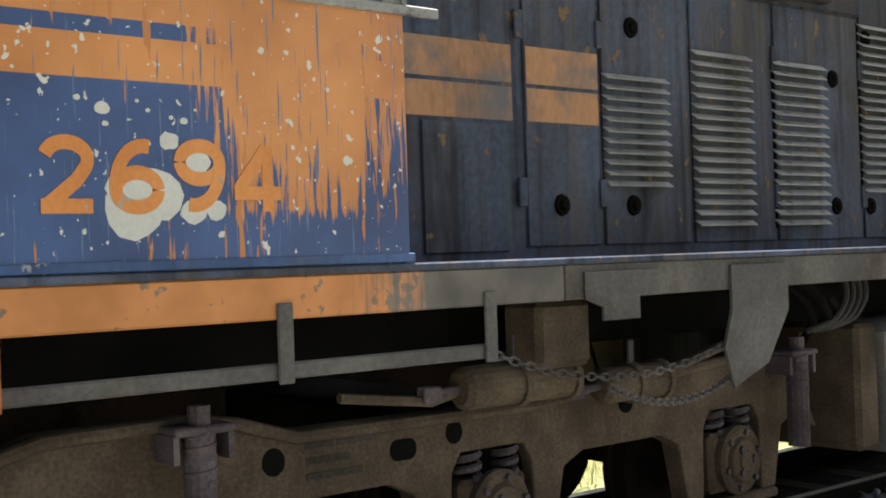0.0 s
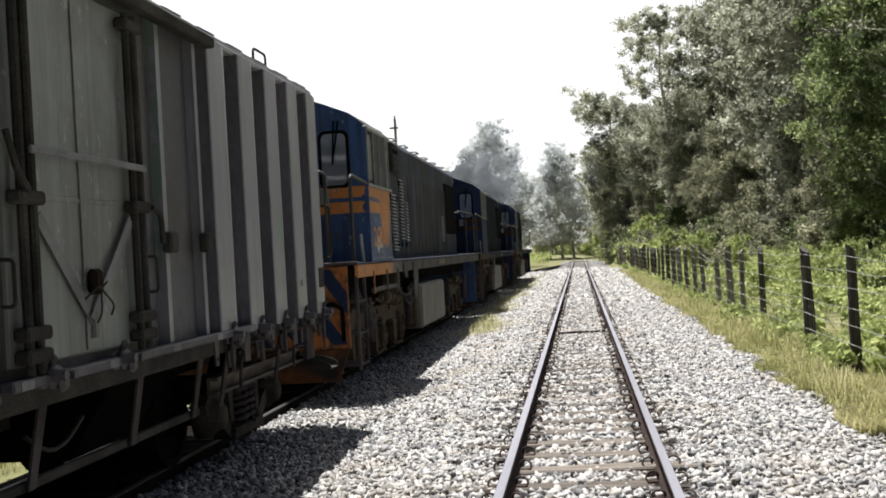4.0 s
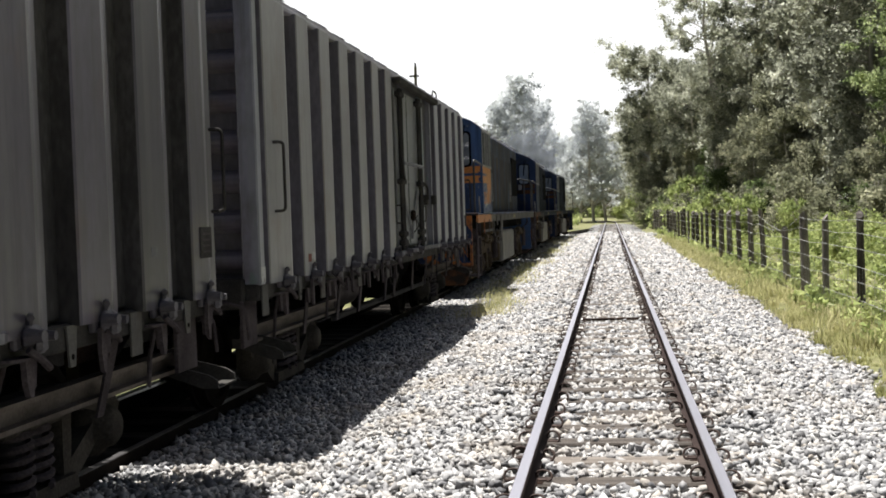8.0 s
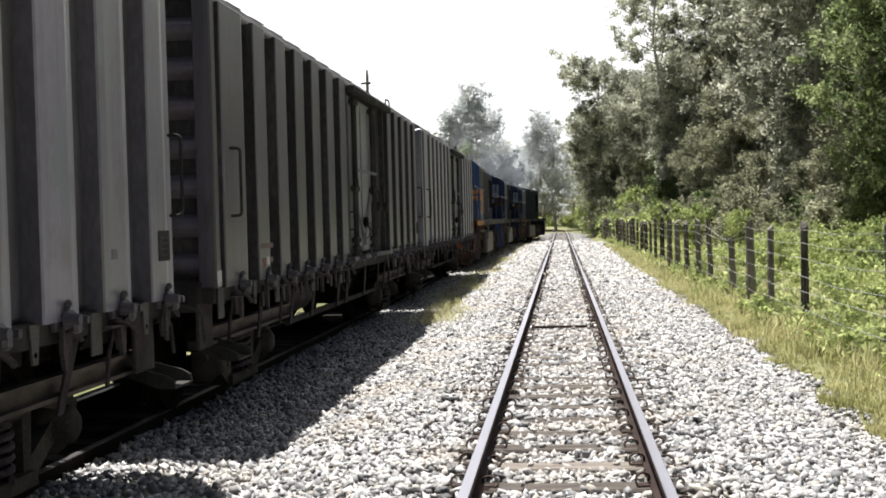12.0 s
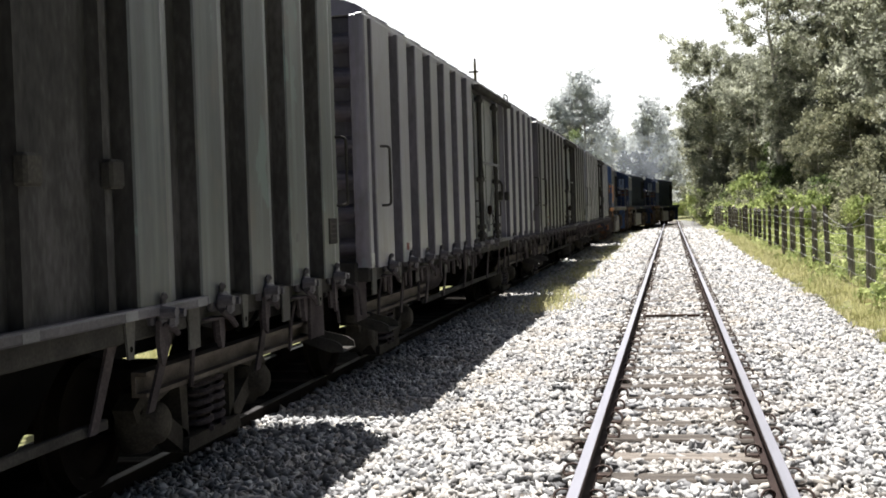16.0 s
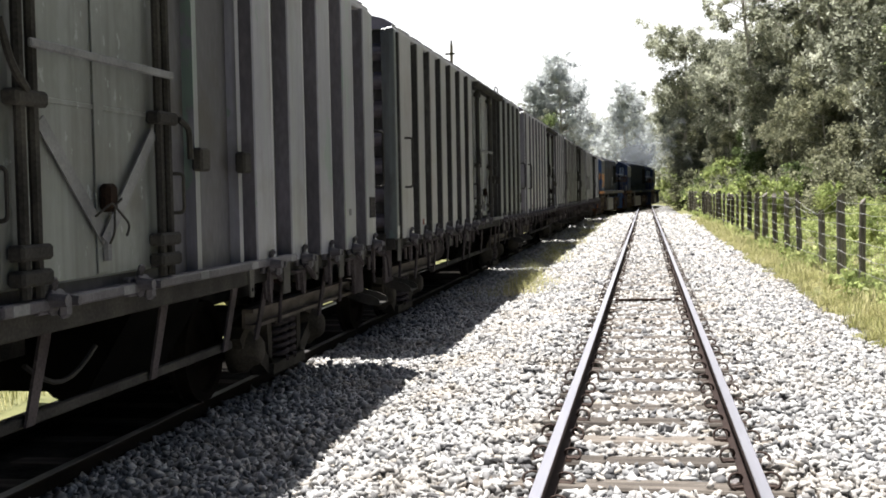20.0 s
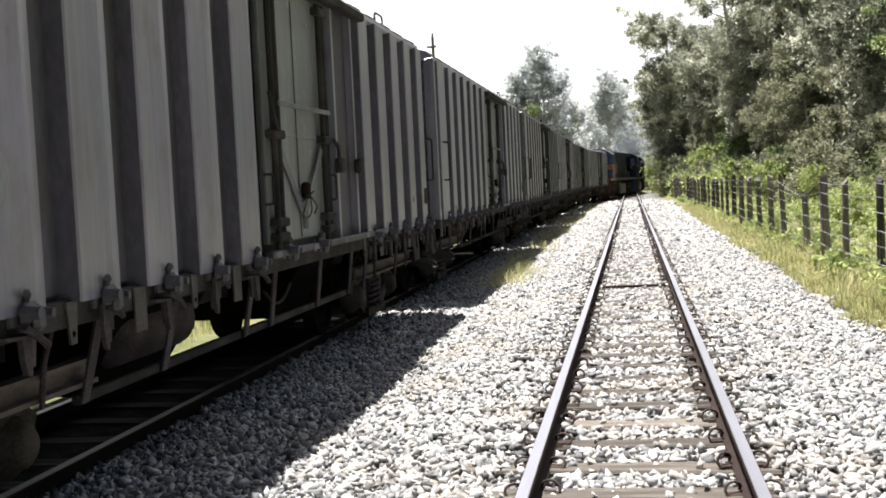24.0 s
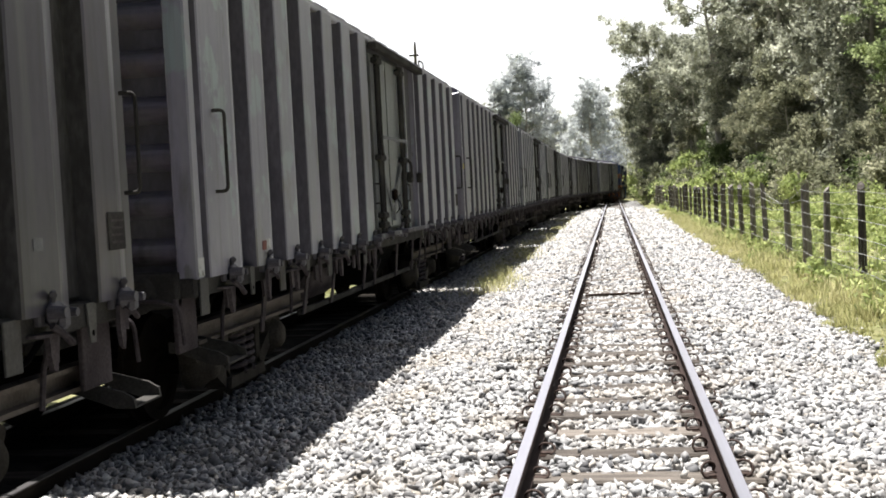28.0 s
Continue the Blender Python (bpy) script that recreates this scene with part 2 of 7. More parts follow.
DULL_HEAD = mat("dull_rail_head", (0.060, 0.056, 0.056), (0.105, 0.098, 0.098), rough=0.5, metal=0.8, stretch=(1, 0.05, 1), fine=40.0, bump=0.05)
RUST = mat("rusty_iron", (0.010, 0.008, 0.007), (0.022, 0.015, 0.012), (0.048, 0.027, 0.019), rough=0.85, metal=0.2, fine=80.0, spec=0.02)
SLEEPER = mat("weathered_sleeper", (0.040, 0.032, 0.026), (0.10, 0.084, 0.070), (0.20, 0.172, 0.146), rough=0.9, stretch=(0.35, 6, 3), scale=6.0, fine=50.0, bump=0.7, per_object=0.25)
# darker copy of the sleeper wood, with underfloor shade in its colour
SHADE_SLEEPER = mat("train_shade_sleeper", (0.012, 0.010, 0.009), (0.028, 0.024, 0.020), (0.055, 0.047, 0.040), rough=0.85, stretch=(0.35, 6, 3), scale=6.0, fine=50.0, bump=0.7, spec=0.05)
WAGON = mat("wagon_grey_paint", (0.116, 0.107, 0.144), (0.161, 0.148, 0.198), (0.220, 0.200, 0.269), dust=0.26, per_object=0.2, rough=0.34, scale=1.6, fine=24.0, stretch=(1, 1, 0.4), bump=0.08,
            dirt=(0.1011, 0.0814, 0.0921), dirt_scale=2.6, dirt_at=(0.52, 0.72), streak=(0.250, 0.246, 0.272), spec=0.8, flakes=(0.1521, 0.1694, 0.1986), runs=(0.088, 0.082, 0.086))
WAGON_PEEL = mat("peeling_wagon_paint", (0.122, 0.115, 0.155), (0.173, 0.161, 0.214), (0.235, 0.218, 0.284), dust=0.34, per_object=0.2, rough=0.40, scale=1.6, fine=24.0, stretch=(1, 1, 0.4), bump=0.2,
                 dirt=(0.225, 0.275, 0.290), dirt_scale=2.4, dirt_at=(0.55, 0.60), streak=(0.255, 0.255, 0.275), spec=0.8, flakes=(0.115, 0.108, 0.112), runs=(0.088, 0.082, 0.086))
WAGON_GREEN = mat("wagon_green_grey_paint", (0.112, 0.112, 0.145), (0.157, 0.155, 0.202), (0.218, 0.209, 0.272), dust=0.34, per_object=0.2, rough=0.34, scale=1.6, fine=24.0, stretch=(1, 1, 0.4), bump=0.08,
                  dirt=(0.0970, 0.0829, 0.0937), dirt_scale=2.6, dirt_at=(0.52, 0.74), streak=(0.21, 0.23, 0.24), spec=0.7, flakes=(0.1113, 0.1600, 0.1500), runs=(0.070, 0.068, 0.070))
WAGON_TRUCK = mat("oily_bogie_casting", (0.020, 0.0185, 0.0165), (0.047, 0.042, 0.036), (0.090, 0.080, 0.068), rough=0.7, fine=60.0, bump=0.3, spec=0.02)
WAGON_BROWN = mat("wagon_brown_grey_paint", (0.052, 0.047, 0.062), (0.073, 0.065, 0.086), (0.106, 0.094, 0.125), dust=0.10, per_object=0.2, rough=0.34, scale=1.6, fine=24.0, stretch=(1, 1, 0.4), bump=0.08,
                  dirt=(0.0864, 0.0608, 0.0610), dirt_scale=2.2, dirt_at=(0.55, 0.78), streak=(0.120, 0.115, 0.118), spec=0.45, runs=(0.036, 0.033, 0.034))
WAGON_DOOR = mat("wagon_door_paint", (0.062, 0.068, 0.066), (0.098, 0.106, 0.104), (0.150, 0.162, 0.160), dust=0.34, rough=0.45, scale=1.6, fine=24.0, stretch=(1, 1, 0.5), bump=0.12,
                 dirt=(0.064, 0.060, 0.054), dirt_scale=2.4, dirt_at=(0.50, 0.66), streak=(0.165, 0.180, 0.178), spec=0.5, runs=(0.046, 0.046, 0.044), chips=(0.20, 0.22, 0.22))
WAGON_STAINED = mat("stained_wagon_paint", (0.100, 0.096, 0.098), (0.150, 0.145, 0.150), (0.215, 0.208, 0.215), dust=0.34, per_object=0.2, rough=0.40, scale=1.6, fine=24.0, stretch=(1, 1, 0.4), bump=0.08,
                    dirt=(0.105, 0.074, 0.060), dirt_scale=2.2, dirt_at=(0.50, 0.70), streak=(0.215, 0.212, 0.215), spec=0.6, runs=(0.066, 0.056, 0.052))
WAGON_OLIVE = mat("wagon_dark_green_paint", (0.037, 0.041, 0.046), (0.055, 0.061, 0.071), (0.085, 0.095, 0.110), dust=0.14, per_object=0.2, rough=0.40, scale=1.6, fine=24.0, stretch=(1, 1, 0.4), bump=0.08,
                  dirt=(0.088, 0.074, 0.072), dirt_scale=2.2, dirt_at=(0.52, 0.74), streak=(0.150, 0.176, 0.178), spec=0.4, flakes=(0.085, 0.120, 0.122), runs=(0.036, 0.035, 0.034))
WAGON_DARK = mat("wagon_shaded_steel", (0.0226, 0.0216, 0.0216), (0.0450, 0.0424, 0.0404), (0.0766, 0.0720, 0.0656), rough=0.7, fine=60.0, bump=0.2, spec=0.02)
# recess and flank tones: shade in the wagon's flutes is put into the colour
RECESS_SHADE = mat("shade_dark_wagon_sheet", (0.050, 0.048, 0.056), (0.080, 0.076, 0.088), (0.122, 0.117, 0.135), rough=0.55, scale=1.8, fine=30.0, stretch=(1, 1, 0.4), bump=0.08, dirt=(0.060, 0.053, 0.050), dirt_scale=2.6, dirt_at=(0.48, 0.72), spec=0.3)
FLUTE_GREY = mat("shade_dark_grey_flute", (0.061, 0.057, 0.070), (0.104, 0.097, 0.119), (0.165, 0.152, 0.187), rough=0.55, scale=2.0, fine=30.0, stretch=(1, 1, 0.4), bump=0.08, spec=0.25)
FLUTE = mat("shade_dark_flute", (0.025, 0.024, 0.025), (0.050, 0.048, 0.049), (0.098, 0.093, 0.096), rough=0.6, scale=2.0, fine=30.0, stretch=(1, 1, 0.4), bump=0.08, spec=0.03)
CAST = mat("dusty_cast_fitting", (0.040, 0.037, 0.044), (0.077, 0.072, 0.083), (0.128, 0.117, 0.134), rough=0.6, fine=60.0, bump=0.3, spec=0.3)
CHANNEL = mat("dust_covered_channel", (0.058, 0.048, 0.041), (0.104, 0.087, 0.076), (0.153, 0.130, 0.114), rough=0.75, fine=50.0, bump=0.2, spec=0.1)
SILL = mat("dusty_frame_steel", (0.032, 0.027, 0.029), (0.066, 0.056, 0.059), (0.119, 0.102, 0.105), rough=0.7, fine=60.0, bump=0.2, spec=0.02)
LIGHT_STEEL = mat("pale_bracket_steel", (0.093, 0.092, 0.099), (0.154, 0.154, 0.164), (0.224, 0.223, 0.232), rough=0.65, fine=70.0, bump=0.15)
# near black: black fittings, and underfloor shade put into the colour
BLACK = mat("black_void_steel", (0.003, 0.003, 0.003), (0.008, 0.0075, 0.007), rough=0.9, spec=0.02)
WHITE_PAINT = mat("worn_white_paint", (0.42, 0.42, 0.40), (0.62, 0.62, 0.60), rough=0.7, fine=50.0, dirt=(0.2, 0.19, 0.17), dirt_scale=12.0, dirt_at=(0.52, 0.68))
RED_PAINT = mat("faded_red_paint", (0.15, 0.05, 0.04), (0.24, 0.08, 0.06), rough=0.7, fine=50.0)
DULL_RED = mat("faded_red_lettering", (0.10, 0.07, 0.06), (0.16, 0.10, 0.085), rough=0.7, fine=30.0)
YELLOW_PAINT = mat("yellow_chalk_paint", (0.60, 0.52, 0.10), (0.75, 0.66, 0.16), rough=0.8)
POST = mat("weathered_post_wood", (0.055, 0.047, 0.040), (0.135, 0.118, 0.102), (0.27, 0.242, 0.215), rough=0.92, stretch=(8, 8, 0.6), scale=3.0, fine=30.0, bump=0.7, per_object=0.3)
RAILING = mat("dark_worn_railing", (0.024, 0.024, 0.026), (0.055, 0.055, 0.058), rough=0.5, metal=0.2, fine=60.0, bump=0.05)
DUSTY_PANE = mat("dusty_window_pane", (0.20, 0.205, 0.20), (0.30, 0.305, 0.30), rough=0.2, scale=1.2, bump=0, spec=0.6)
WORN_YELLOW = mat("worn_yellow_paint", (0.10, 0.092, 0.06), (0.26, 0.23, 0.07), rough=0.7, fine=30.0, scale=12.0)
WIRE = mat("galvanised_wire", (0.30, 0.30, 0.29), (0.48, 0.48, 0.46), rough=0.5, metal=0.3, bump=0)
BARK = mat("pale_bark", (0.26, 0.235, 0.20), (0.48, 0.445, 0.40), (0.68, 0.645, 0.59), rough=0.9, stretch=(3, 3, 0.5), scale=2.0, fine=20.0, bump=0.5)
LEAF_DARK = material("dark_leaves", leaf_material, colours=((0.061, 0.067, 0.042), (0.190, 0.194, 0.124), (0.440, 0.425, 0.300)))
LEAF_GREY = material("grey_green_leaves", leaf_material, colours=((0.090, 0.096, 0.072), (0.276, 0.284, 0.218), (0.560, 0.560, 0.470)))
# far foliage: distance haze is mixed into this pale blue-grey
LEAF_HAZE = material("haze_paled_leaves", leaf_material, colours=((0.28, 0.295, 0.30), (0.50, 0.515, 0.52), (0.68, 0.69, 0.69)))
SCRUB = material("scrub_leaves", leaf_material, colours=((0.112, 0.148, 0.050), (0.262, 0.302, 0.114), (0.440, 0.455, 0.225)))
CLIP = mat("rust_red_clip", (0.030, 0.019, 0.015), (0.065, 0.037, 0.027), rough=0.85, fine=90.0)
LEAF_BRIGHT = material("bright_leaves", leaf_material, colours=((0.036, 0.050, 0.020), (0.112, 0.146, 0.058), (0.370, 0.410, 0.215)))
GRASS = material("verge_grass", leaf_material, colours=((0.145, 0.158, 0.058), (0.275, 0.265, 0.120), (0.45, 0.405, 0.245)), shine=0.7)
RUSTY_PANEL = mat("rust_stained_hood_paint", (0.043, 0.045, 0.055), (0.075, 0.071, 0.074), (0.131, 0.107, 0.091), rough=0.6, scale=1.3, fine=30.0, bump=0.1, stretch=(1, 1, 0.4), dirt=(0.0238, 0.0306, 0.0510), dirt_scale=0.9, dirt_at=(0.47, 0.66), streak=(0.085, 0.066, 0.054), runs=(0.030, 0.028, 0.030), spec=0.02)
DUST = mat("dusty_grey_paint", (0.060, 0.058, 0.056), (0.10, 0.096, 0.09), (0.15, 0.142, 0.13), rough=0.7, scale=1.5, fine=50.0, bump=0.1, dirt=(0.05, 0.042, 0.034), dirt_scale=1.8, dirt_at=(0.5, 0.72), spec=0.05)
BLUE_DARK = mat("dark_blue_paint", (0.009, 0.015, 0.038), (0.015, 0.025, 0.062), (0.026, 0.040, 0.085), rough=0.5, scale=1.5, fine=30.0, bump=0.06, spec=0.1, dirt=(0.03, 0.032, 0.038), dirt_scale=2.0, dirt_at=(0.5, 0.7))
HOOD_DARK = mat("dark_hood_paint", (0.006, 0.009, 0.017), (0.012, 0.017, 0.030), (0.022, 0.029, 0.045), rough=0.6, scale=1.3, fine=30.0, bump=0.1, dirt=(0.018, 0.017, 0.020), dirt_scale=1.0, dirt_at=(0.5, 0.72), spec=0.02)
BLUE = mat("locomotive_blue_paint", (0.021, 0.050, 0.135), (0.033, 0.077, 0.198), (0.053, 0.110, 0.256), rough=0.4, scale=1.5, fine=30.0, bump=0.06, spec=0.3,
           dirt=(0.034, 0.045, 0.075), dirt_scale=2.0, dirt_at=(0.52, 0.70), streak=(0.060, 0.085, 0.15), chips=(0.22, 0.24, 0.26), runs=(0.014, 0.024, 0.060))
ORANGE = mat("faded_orange_paint", (0.40, 0.145, 0.032), (0.52, 0.205, 0.052), (0.58, 0.25, 0.080), rough=0.55, scale=2.0, fine=40.0, bump=0.06,
             dirt=(0.33, 0.13, 0.045), dirt_scale=5.0, dirt_at=(0.55, 0.74), flakes=(0.024, 0.045, 0.13), chips=(0.36, 0.34, 0.30))
NUMBER_PAINT = mat("orange_number_paint", (0.44, 0.155, 0.034), (0.54, 0.205, 0.050), (0.60, 0.25, 0.075), rough=0.55, scale=3.0, fine=50.0, bump=0.05, chips=(0.30, 0.28, 0.25))
ORANGE_WORN = mat("sooty_orange_paint", (0.17, 0.052, 0.012), (0.32, 0.098, 0.020), (0.42, 0.145, 0.034), rough=0.6, scale=2.0, fine=40.0, bump=0.06,
                  dirt=(0.022, 0.017, 0.016), dirt_scale=3.2, dirt_at=(0.46, 0.58), chips=(0.02, 0.018, 0.02), runs=(0.05, 0.026, 0.016))
HOOD_STRIPE = mat("dust_dulled_orange", (0.16, 0.085, 0.045), (0.30, 0.145, 0.062), (0.40, 0.20, 0.09), rough=0.6, scale=2.0, fine=40.0, bump=0.06, stretch=(1, 1, 0.4), dirt=(0.085, 0.085, 0.095), dirt_scale=2.4, dirt_at=(0.48, 0.66))
ORANGE_DARK = mat("dark_brown_orange", (0.035, 0.020, 0.014), (0.085, 0.038, 0.018), (0.16, 0.065, 0.025), rough=0.6, scale=2.0, fine=40.0, dirt=(0.02, 0.017, 0.016), dirt_scale=2.0, dirt_at=(0.42, 0.6), spec=0.05)
GRIME = mat("grimy_hood_paint", (0.039, 0.048, 0.070), (0.066, 0.080, 0.118), (0.102, 0.123, 0.185), rough=0.65, scale=1.3, fine=30.0, bump=0.1,
            dirt=(0.046, 0.047, 0.053), dirt_scale=0.9, dirt_at=(0.46, 0.66), streak=(0.105, 0.086, 0.076), runs=(0.018, 0.018, 0.022), chips=(0.15, 0.10, 0.06), spec=0.05)
TRUCK = mat("dusty_bogie_casting", (0.034, 0.027, 0.020), (0.070, 0.054, 0.038), (0.120, 0.094, 0.066), rough=0.8, fine=60.0, bump=0.3, spec=0.05)
# pale blue base stands in for sky mirrored in the panes
GLASS = mat("sky_tinted_glass", (0.115, 0.130, 0.150), (0.18, 0.20, 0.23), rough=0.08, bump=0, spec=0.8)
PRIMER = mat("bare_primer_grey", (0.42, 0.43, 0.40), (0.55, 0.56, 0.53), rough=0.8, fine=60.0)
SMOKE = material("thin_exhaust_smoke", smoke_material)
TANK = mat("tank_grey_paint", (0.085, 0.083, 0.080), (0.140, 0.137, 0.130), (0.20, 0.195, 0.185), rough=0.6, scale=1.6, fine=40.0, dirt=(0.15, 0.125, 0.095), dirt_scale=1.5, dirt_at=(0.5, 0.75), runs=(0.06, 0.055, 0.05))
FRAME_GREY = mat("worn_window_frame_paint", (0.16, 0.16, 0.16), (0.25, 0.25, 0.245), (0.34, 0.34, 0.335), rough=0.5, fine=60.0, bump=0.1, dirt=(0.07, 0.07, 0.068), dirt_scale=9.0, dirt_at=(0.55, 0.7))


# ---- mesh helpers ----
STRETCH = [1.0]      # length factor of the vehicle being built


class Shape:
    """Collects vertices and faces of one part."""
    def __init__(self):
        self.v, self.f = [], []

    def add(self, verts, faces):
        o = len(self.v)
        self.v += [tuple(p) for p in verts]
        self.f += [tuple(i + o for i in q) for q in faces]
        return self

    def box(self, x0, x1, y0, y1, z0, z1, c=0.0):
        if c <= 0:
            v = [(x, y, z) for x in (x0, x1) for y in (y0, y1) for z in (z0, z1)]
            return self.add(v, [(0, 1, 3, 2), (4, 6, 7, 5), (0, 4, 5, 1), (2, 3, 7, 6), (0, 2, 6, 4), (1, 5, 7, 3)])
        c = min(c, abs(x1 - x0) * 0.45, abs(y1 - y0) * 0.45, abs(z1 - z0) * 0.45)
        lo, hi = (min(x0, x1), min(y0, y1), min(z0, z1)), (max(x0, x1), max(y0, y1), max(z0, z1))
        bm = bmesh.new()
        bmesh.ops.create_cube(bm, size=1.0, matrix=Matrix.Translation([(a + b) / 2 for a, b in zip(lo, hi)]) @ Matrix.Diagonal((*[b - a for a, b in zip(lo, hi)], 1)))
        bmesh.ops.bevel(bm, geom=bm.edges[:], offset=c, segments=1, affect="EDGES", profile=0.5)
        self.bm(bm)
        return self

    def bm(self, bm, m=None):
        if m:
            bm.transform(m)
        bm.verts.index_update()
        self.add([p.co[:] for p in bm.verts], [[q.index for q in f.verts] for f in bm.faces])
        bm.free()
        return self

    def tube(self, a, b, r, n=8, r2=None, caps=True):
        a, b = Vector(a), Vector(b)
        q = (b - a).to_track_quat("Z", "Y").to_matrix()
        r2 = r if r2 is None else r2
        v, f = [], []
        for p, rr in ((a, r), (b, r2)):
            v += [p + q @ Vector((rr * math.cos(2 * math.pi * i / n), rr * math.sin(2 * math.pi * i / n), 0)) for i in range(n)]
        f = [(i, (i + 1) % n, n + (i + 1) % n, n + i) for i in range(n)]
        if caps:
            f += [tuple(reversed(range(n))), tuple(range(n, 2 * n))]
        return self.add(v, f)

    def rod(self, pts, r, n=6):
        """One tube bent through the points."""
        p, raw = [], [Vector(a) for a in pts]
        for i, b in enumerate(raw):
            if 0 < i < len(raw) - 1 and (b - raw[i - 1]).angle(raw[i + 1] - b) > 0.6:
                d = min(0.06, (b - raw[i - 1]).length * 0.42, (raw[i + 1] - b).length * 0.42)
                a, c = b + (raw[i - 1] - b).normalized() * d, b + (raw[i + 1] - b).normalized() * d
                p += [a.lerp(b, t).lerp(b.lerp(c, t), t) for t in (0, 0.25, 0.5, 0.75, 1)]
            else:
                p.append(b)
        v, f, side = [], [], None
        for i, a in enumerate(p):
            d = (p[min(i + 1, len(p) - 1)] - p[max(i - 1, 0)]).normalized()
            if side is None:
                side = d.orthogonal().normalized()
            side = (side - d * side.dot(d)).normalized()
            up = d.cross(side)
            v += [a + (side * math.cos(2 * math.pi * k / n) + up * math.sin(2 * math.pi * k / n)) * r for k in range(n)]
        for i in range(len(p) - 1):
            f += [(i * n + k, i * n + (k + 1) % n, (i + 1) * n + (k + 1) % n, (i + 1) * n + k) for k in range(n)]
        f += [tuple(reversed(range(n))), tuple(range((len(p) - 1) * n, len(p) * n))]
        return self.add(v, f)

    def prism(self, profile, axis, a, b):
        """A closed outline in the two other axes, drawn out along axis from a to b."""
        def put(p, w):
            return {"x": (w, p[0], p[1]), "y": (p[0], w, p[1]), "z": (p[0], p[1], w)}[axis]
        n = len(profile)
        v = [put(p, a) for p in profile] + [put(p, b) for p in profile]
        f = [(i, (i + 1) % n, n + (i + 1) % n, n + i) for i in range(n)] + [tuple(reversed(range(n))), tuple(range(n, 2 * n))]
        return self.add(v, f)

    def lathe(self, profile, centre, axis="x", n=20):
        """Rings of (along, radius) round an axis through centre."""
        v, f = [], []
        for a, r in profile:
            for i in range(n):
                c, s = r * math.cos(2 * math.pi * i / n), r * math.sin(2 * math.pi * i / n)
                p = {"x": (a, c, s), "y": (c, a, s), "z": (c, s, a)}[axis]
                v.append([p[k] + centre[k] for k in range(3)])
        for k in range(len(profile) - 1):
            f += [(k * n + i, k * n + (i + 1) % n, (k + 1) * n + (i + 1) % n, (k + 1) * n + i) for i in range(n)]
        f += [tuple(reversed(range(n))), tuple(range((len(profile) - 1) * n, len(profile) * n))]
        return self.add(v, f)

    def spring(self, centre, r, z0, z1, turns, wire, n=12):
        pts = [(centre[0] + r * math.cos(2 * math.pi * i / n), centre[1] + r * math.sin(2 * math.pi * i / n), z0 + (z1 - z0) * i / (n * turns)) for i in range(int(n * turns) + 1)]
        return self.rod(pts, wire, 5)

    def mesh(self, name, material, smooth=False, bevel=0.0):
        me = bpy.data.meshes.new(name)
        me.from_pydata([(x, y * STRETCH[0], z) for x, y, z in self.v], [], self.f)
        bm = bmesh.new()
        bm.from_mesh(me)
        bmesh.ops.recalc_face_normals(bm, faces=bm.faces)
        if bevel:
            bmesh.ops.remove_doubles(bm, verts=bm.verts, dist=0.0005)
            bmesh.ops.bevel(bm, geom=[e for e in bm.edges if len(e.link_faces) == 2 and e.calc_face_angle() > 0.5], offset=bevel, segments=2, affect="EDGES", profile=0.6, clamp_overlap=True)
        bm.to_mesh(me)
        bm.free()
        me.materials.append(material)
        if smooth:
            me.polygons.foreach_set("use_smooth", [True] * len(me.polygons))
        return me


def part(name, shape, material, parent, label="", smooth=False, bevel=0.0):
    ob = new(name, shape.mesh(name, material, smooth, bevel) if isinstance(shape, Shape) else shape)
    ob.parent = parent
    return tagged(ob, label)


def thing(name, label, category, group="", kind="", at=None):
    ob = new(name)
    ob.empty_display_size = 0.2
    if at is not None:
        ob.matrix_world = at
    return tagged(ob, label, category, group, kind)


def raw_mesh(name, verts, faces, material):
    """A mesh from numpy arrays of vertices and equal-sized faces."""
    me = bpy.data.meshes.new(name)
    k = faces.shape[1]
    me.vertices.add(len(verts))
    me.vertices.foreach_set("co", np.asarray(verts, dtype=np.float32).ravel())
    me.loops.add(faces.size)
    me.loops.foreach_set("vertex_index", faces.astype(np.int32).ravel())
    me.polygons.add(len(faces))
    me.polygons.foreach_set("loop_start", np.arange(0, faces.size, k, dtype=np.int32))
    me.update(calc_edges=True)
    me.validate()
    me.materials.append(material)
    return me


# ---- the siding that the train runs on ----
RAIL_Z = -0.03           # rail head of the train's track
SIDE_X = -3.965          # its centre line beside the camera


def curvature(d):
    """Right turn positive: straight, a long bend to the turnout, then away to the left."""
    if d < 60.0:
        return 0.0
    if d < 91.0:
        return 0.004126
    if d < 122.0:
        return -0.004126
    return -1 / 160.0


STEP = 0.5
LINE = []
_x, _y, _h = SIDE_X, -150.0, 0.0
for _i in range(int(400 / STEP)):
    LINE.append((_x, _y, _h))
    _k = curvature(-150.0 + _i * STEP)
    _h += _k * STEP
    _x += math.sin(_h) * STEP
    _y += math.cos(_h) * STEP


def on_line(d):
    """Place and heading (radians to the right) at d metres along the siding; d = y on the straight."""
    u = (d + 150.0) / STEP
    i = max(0, min(len(LINE) - 2, int(u)))
    f = u - i
    a, b = LINE[i], LINE[i + 1]
    return tuple(p + (q - p) * f for p, q in zip(a, b))


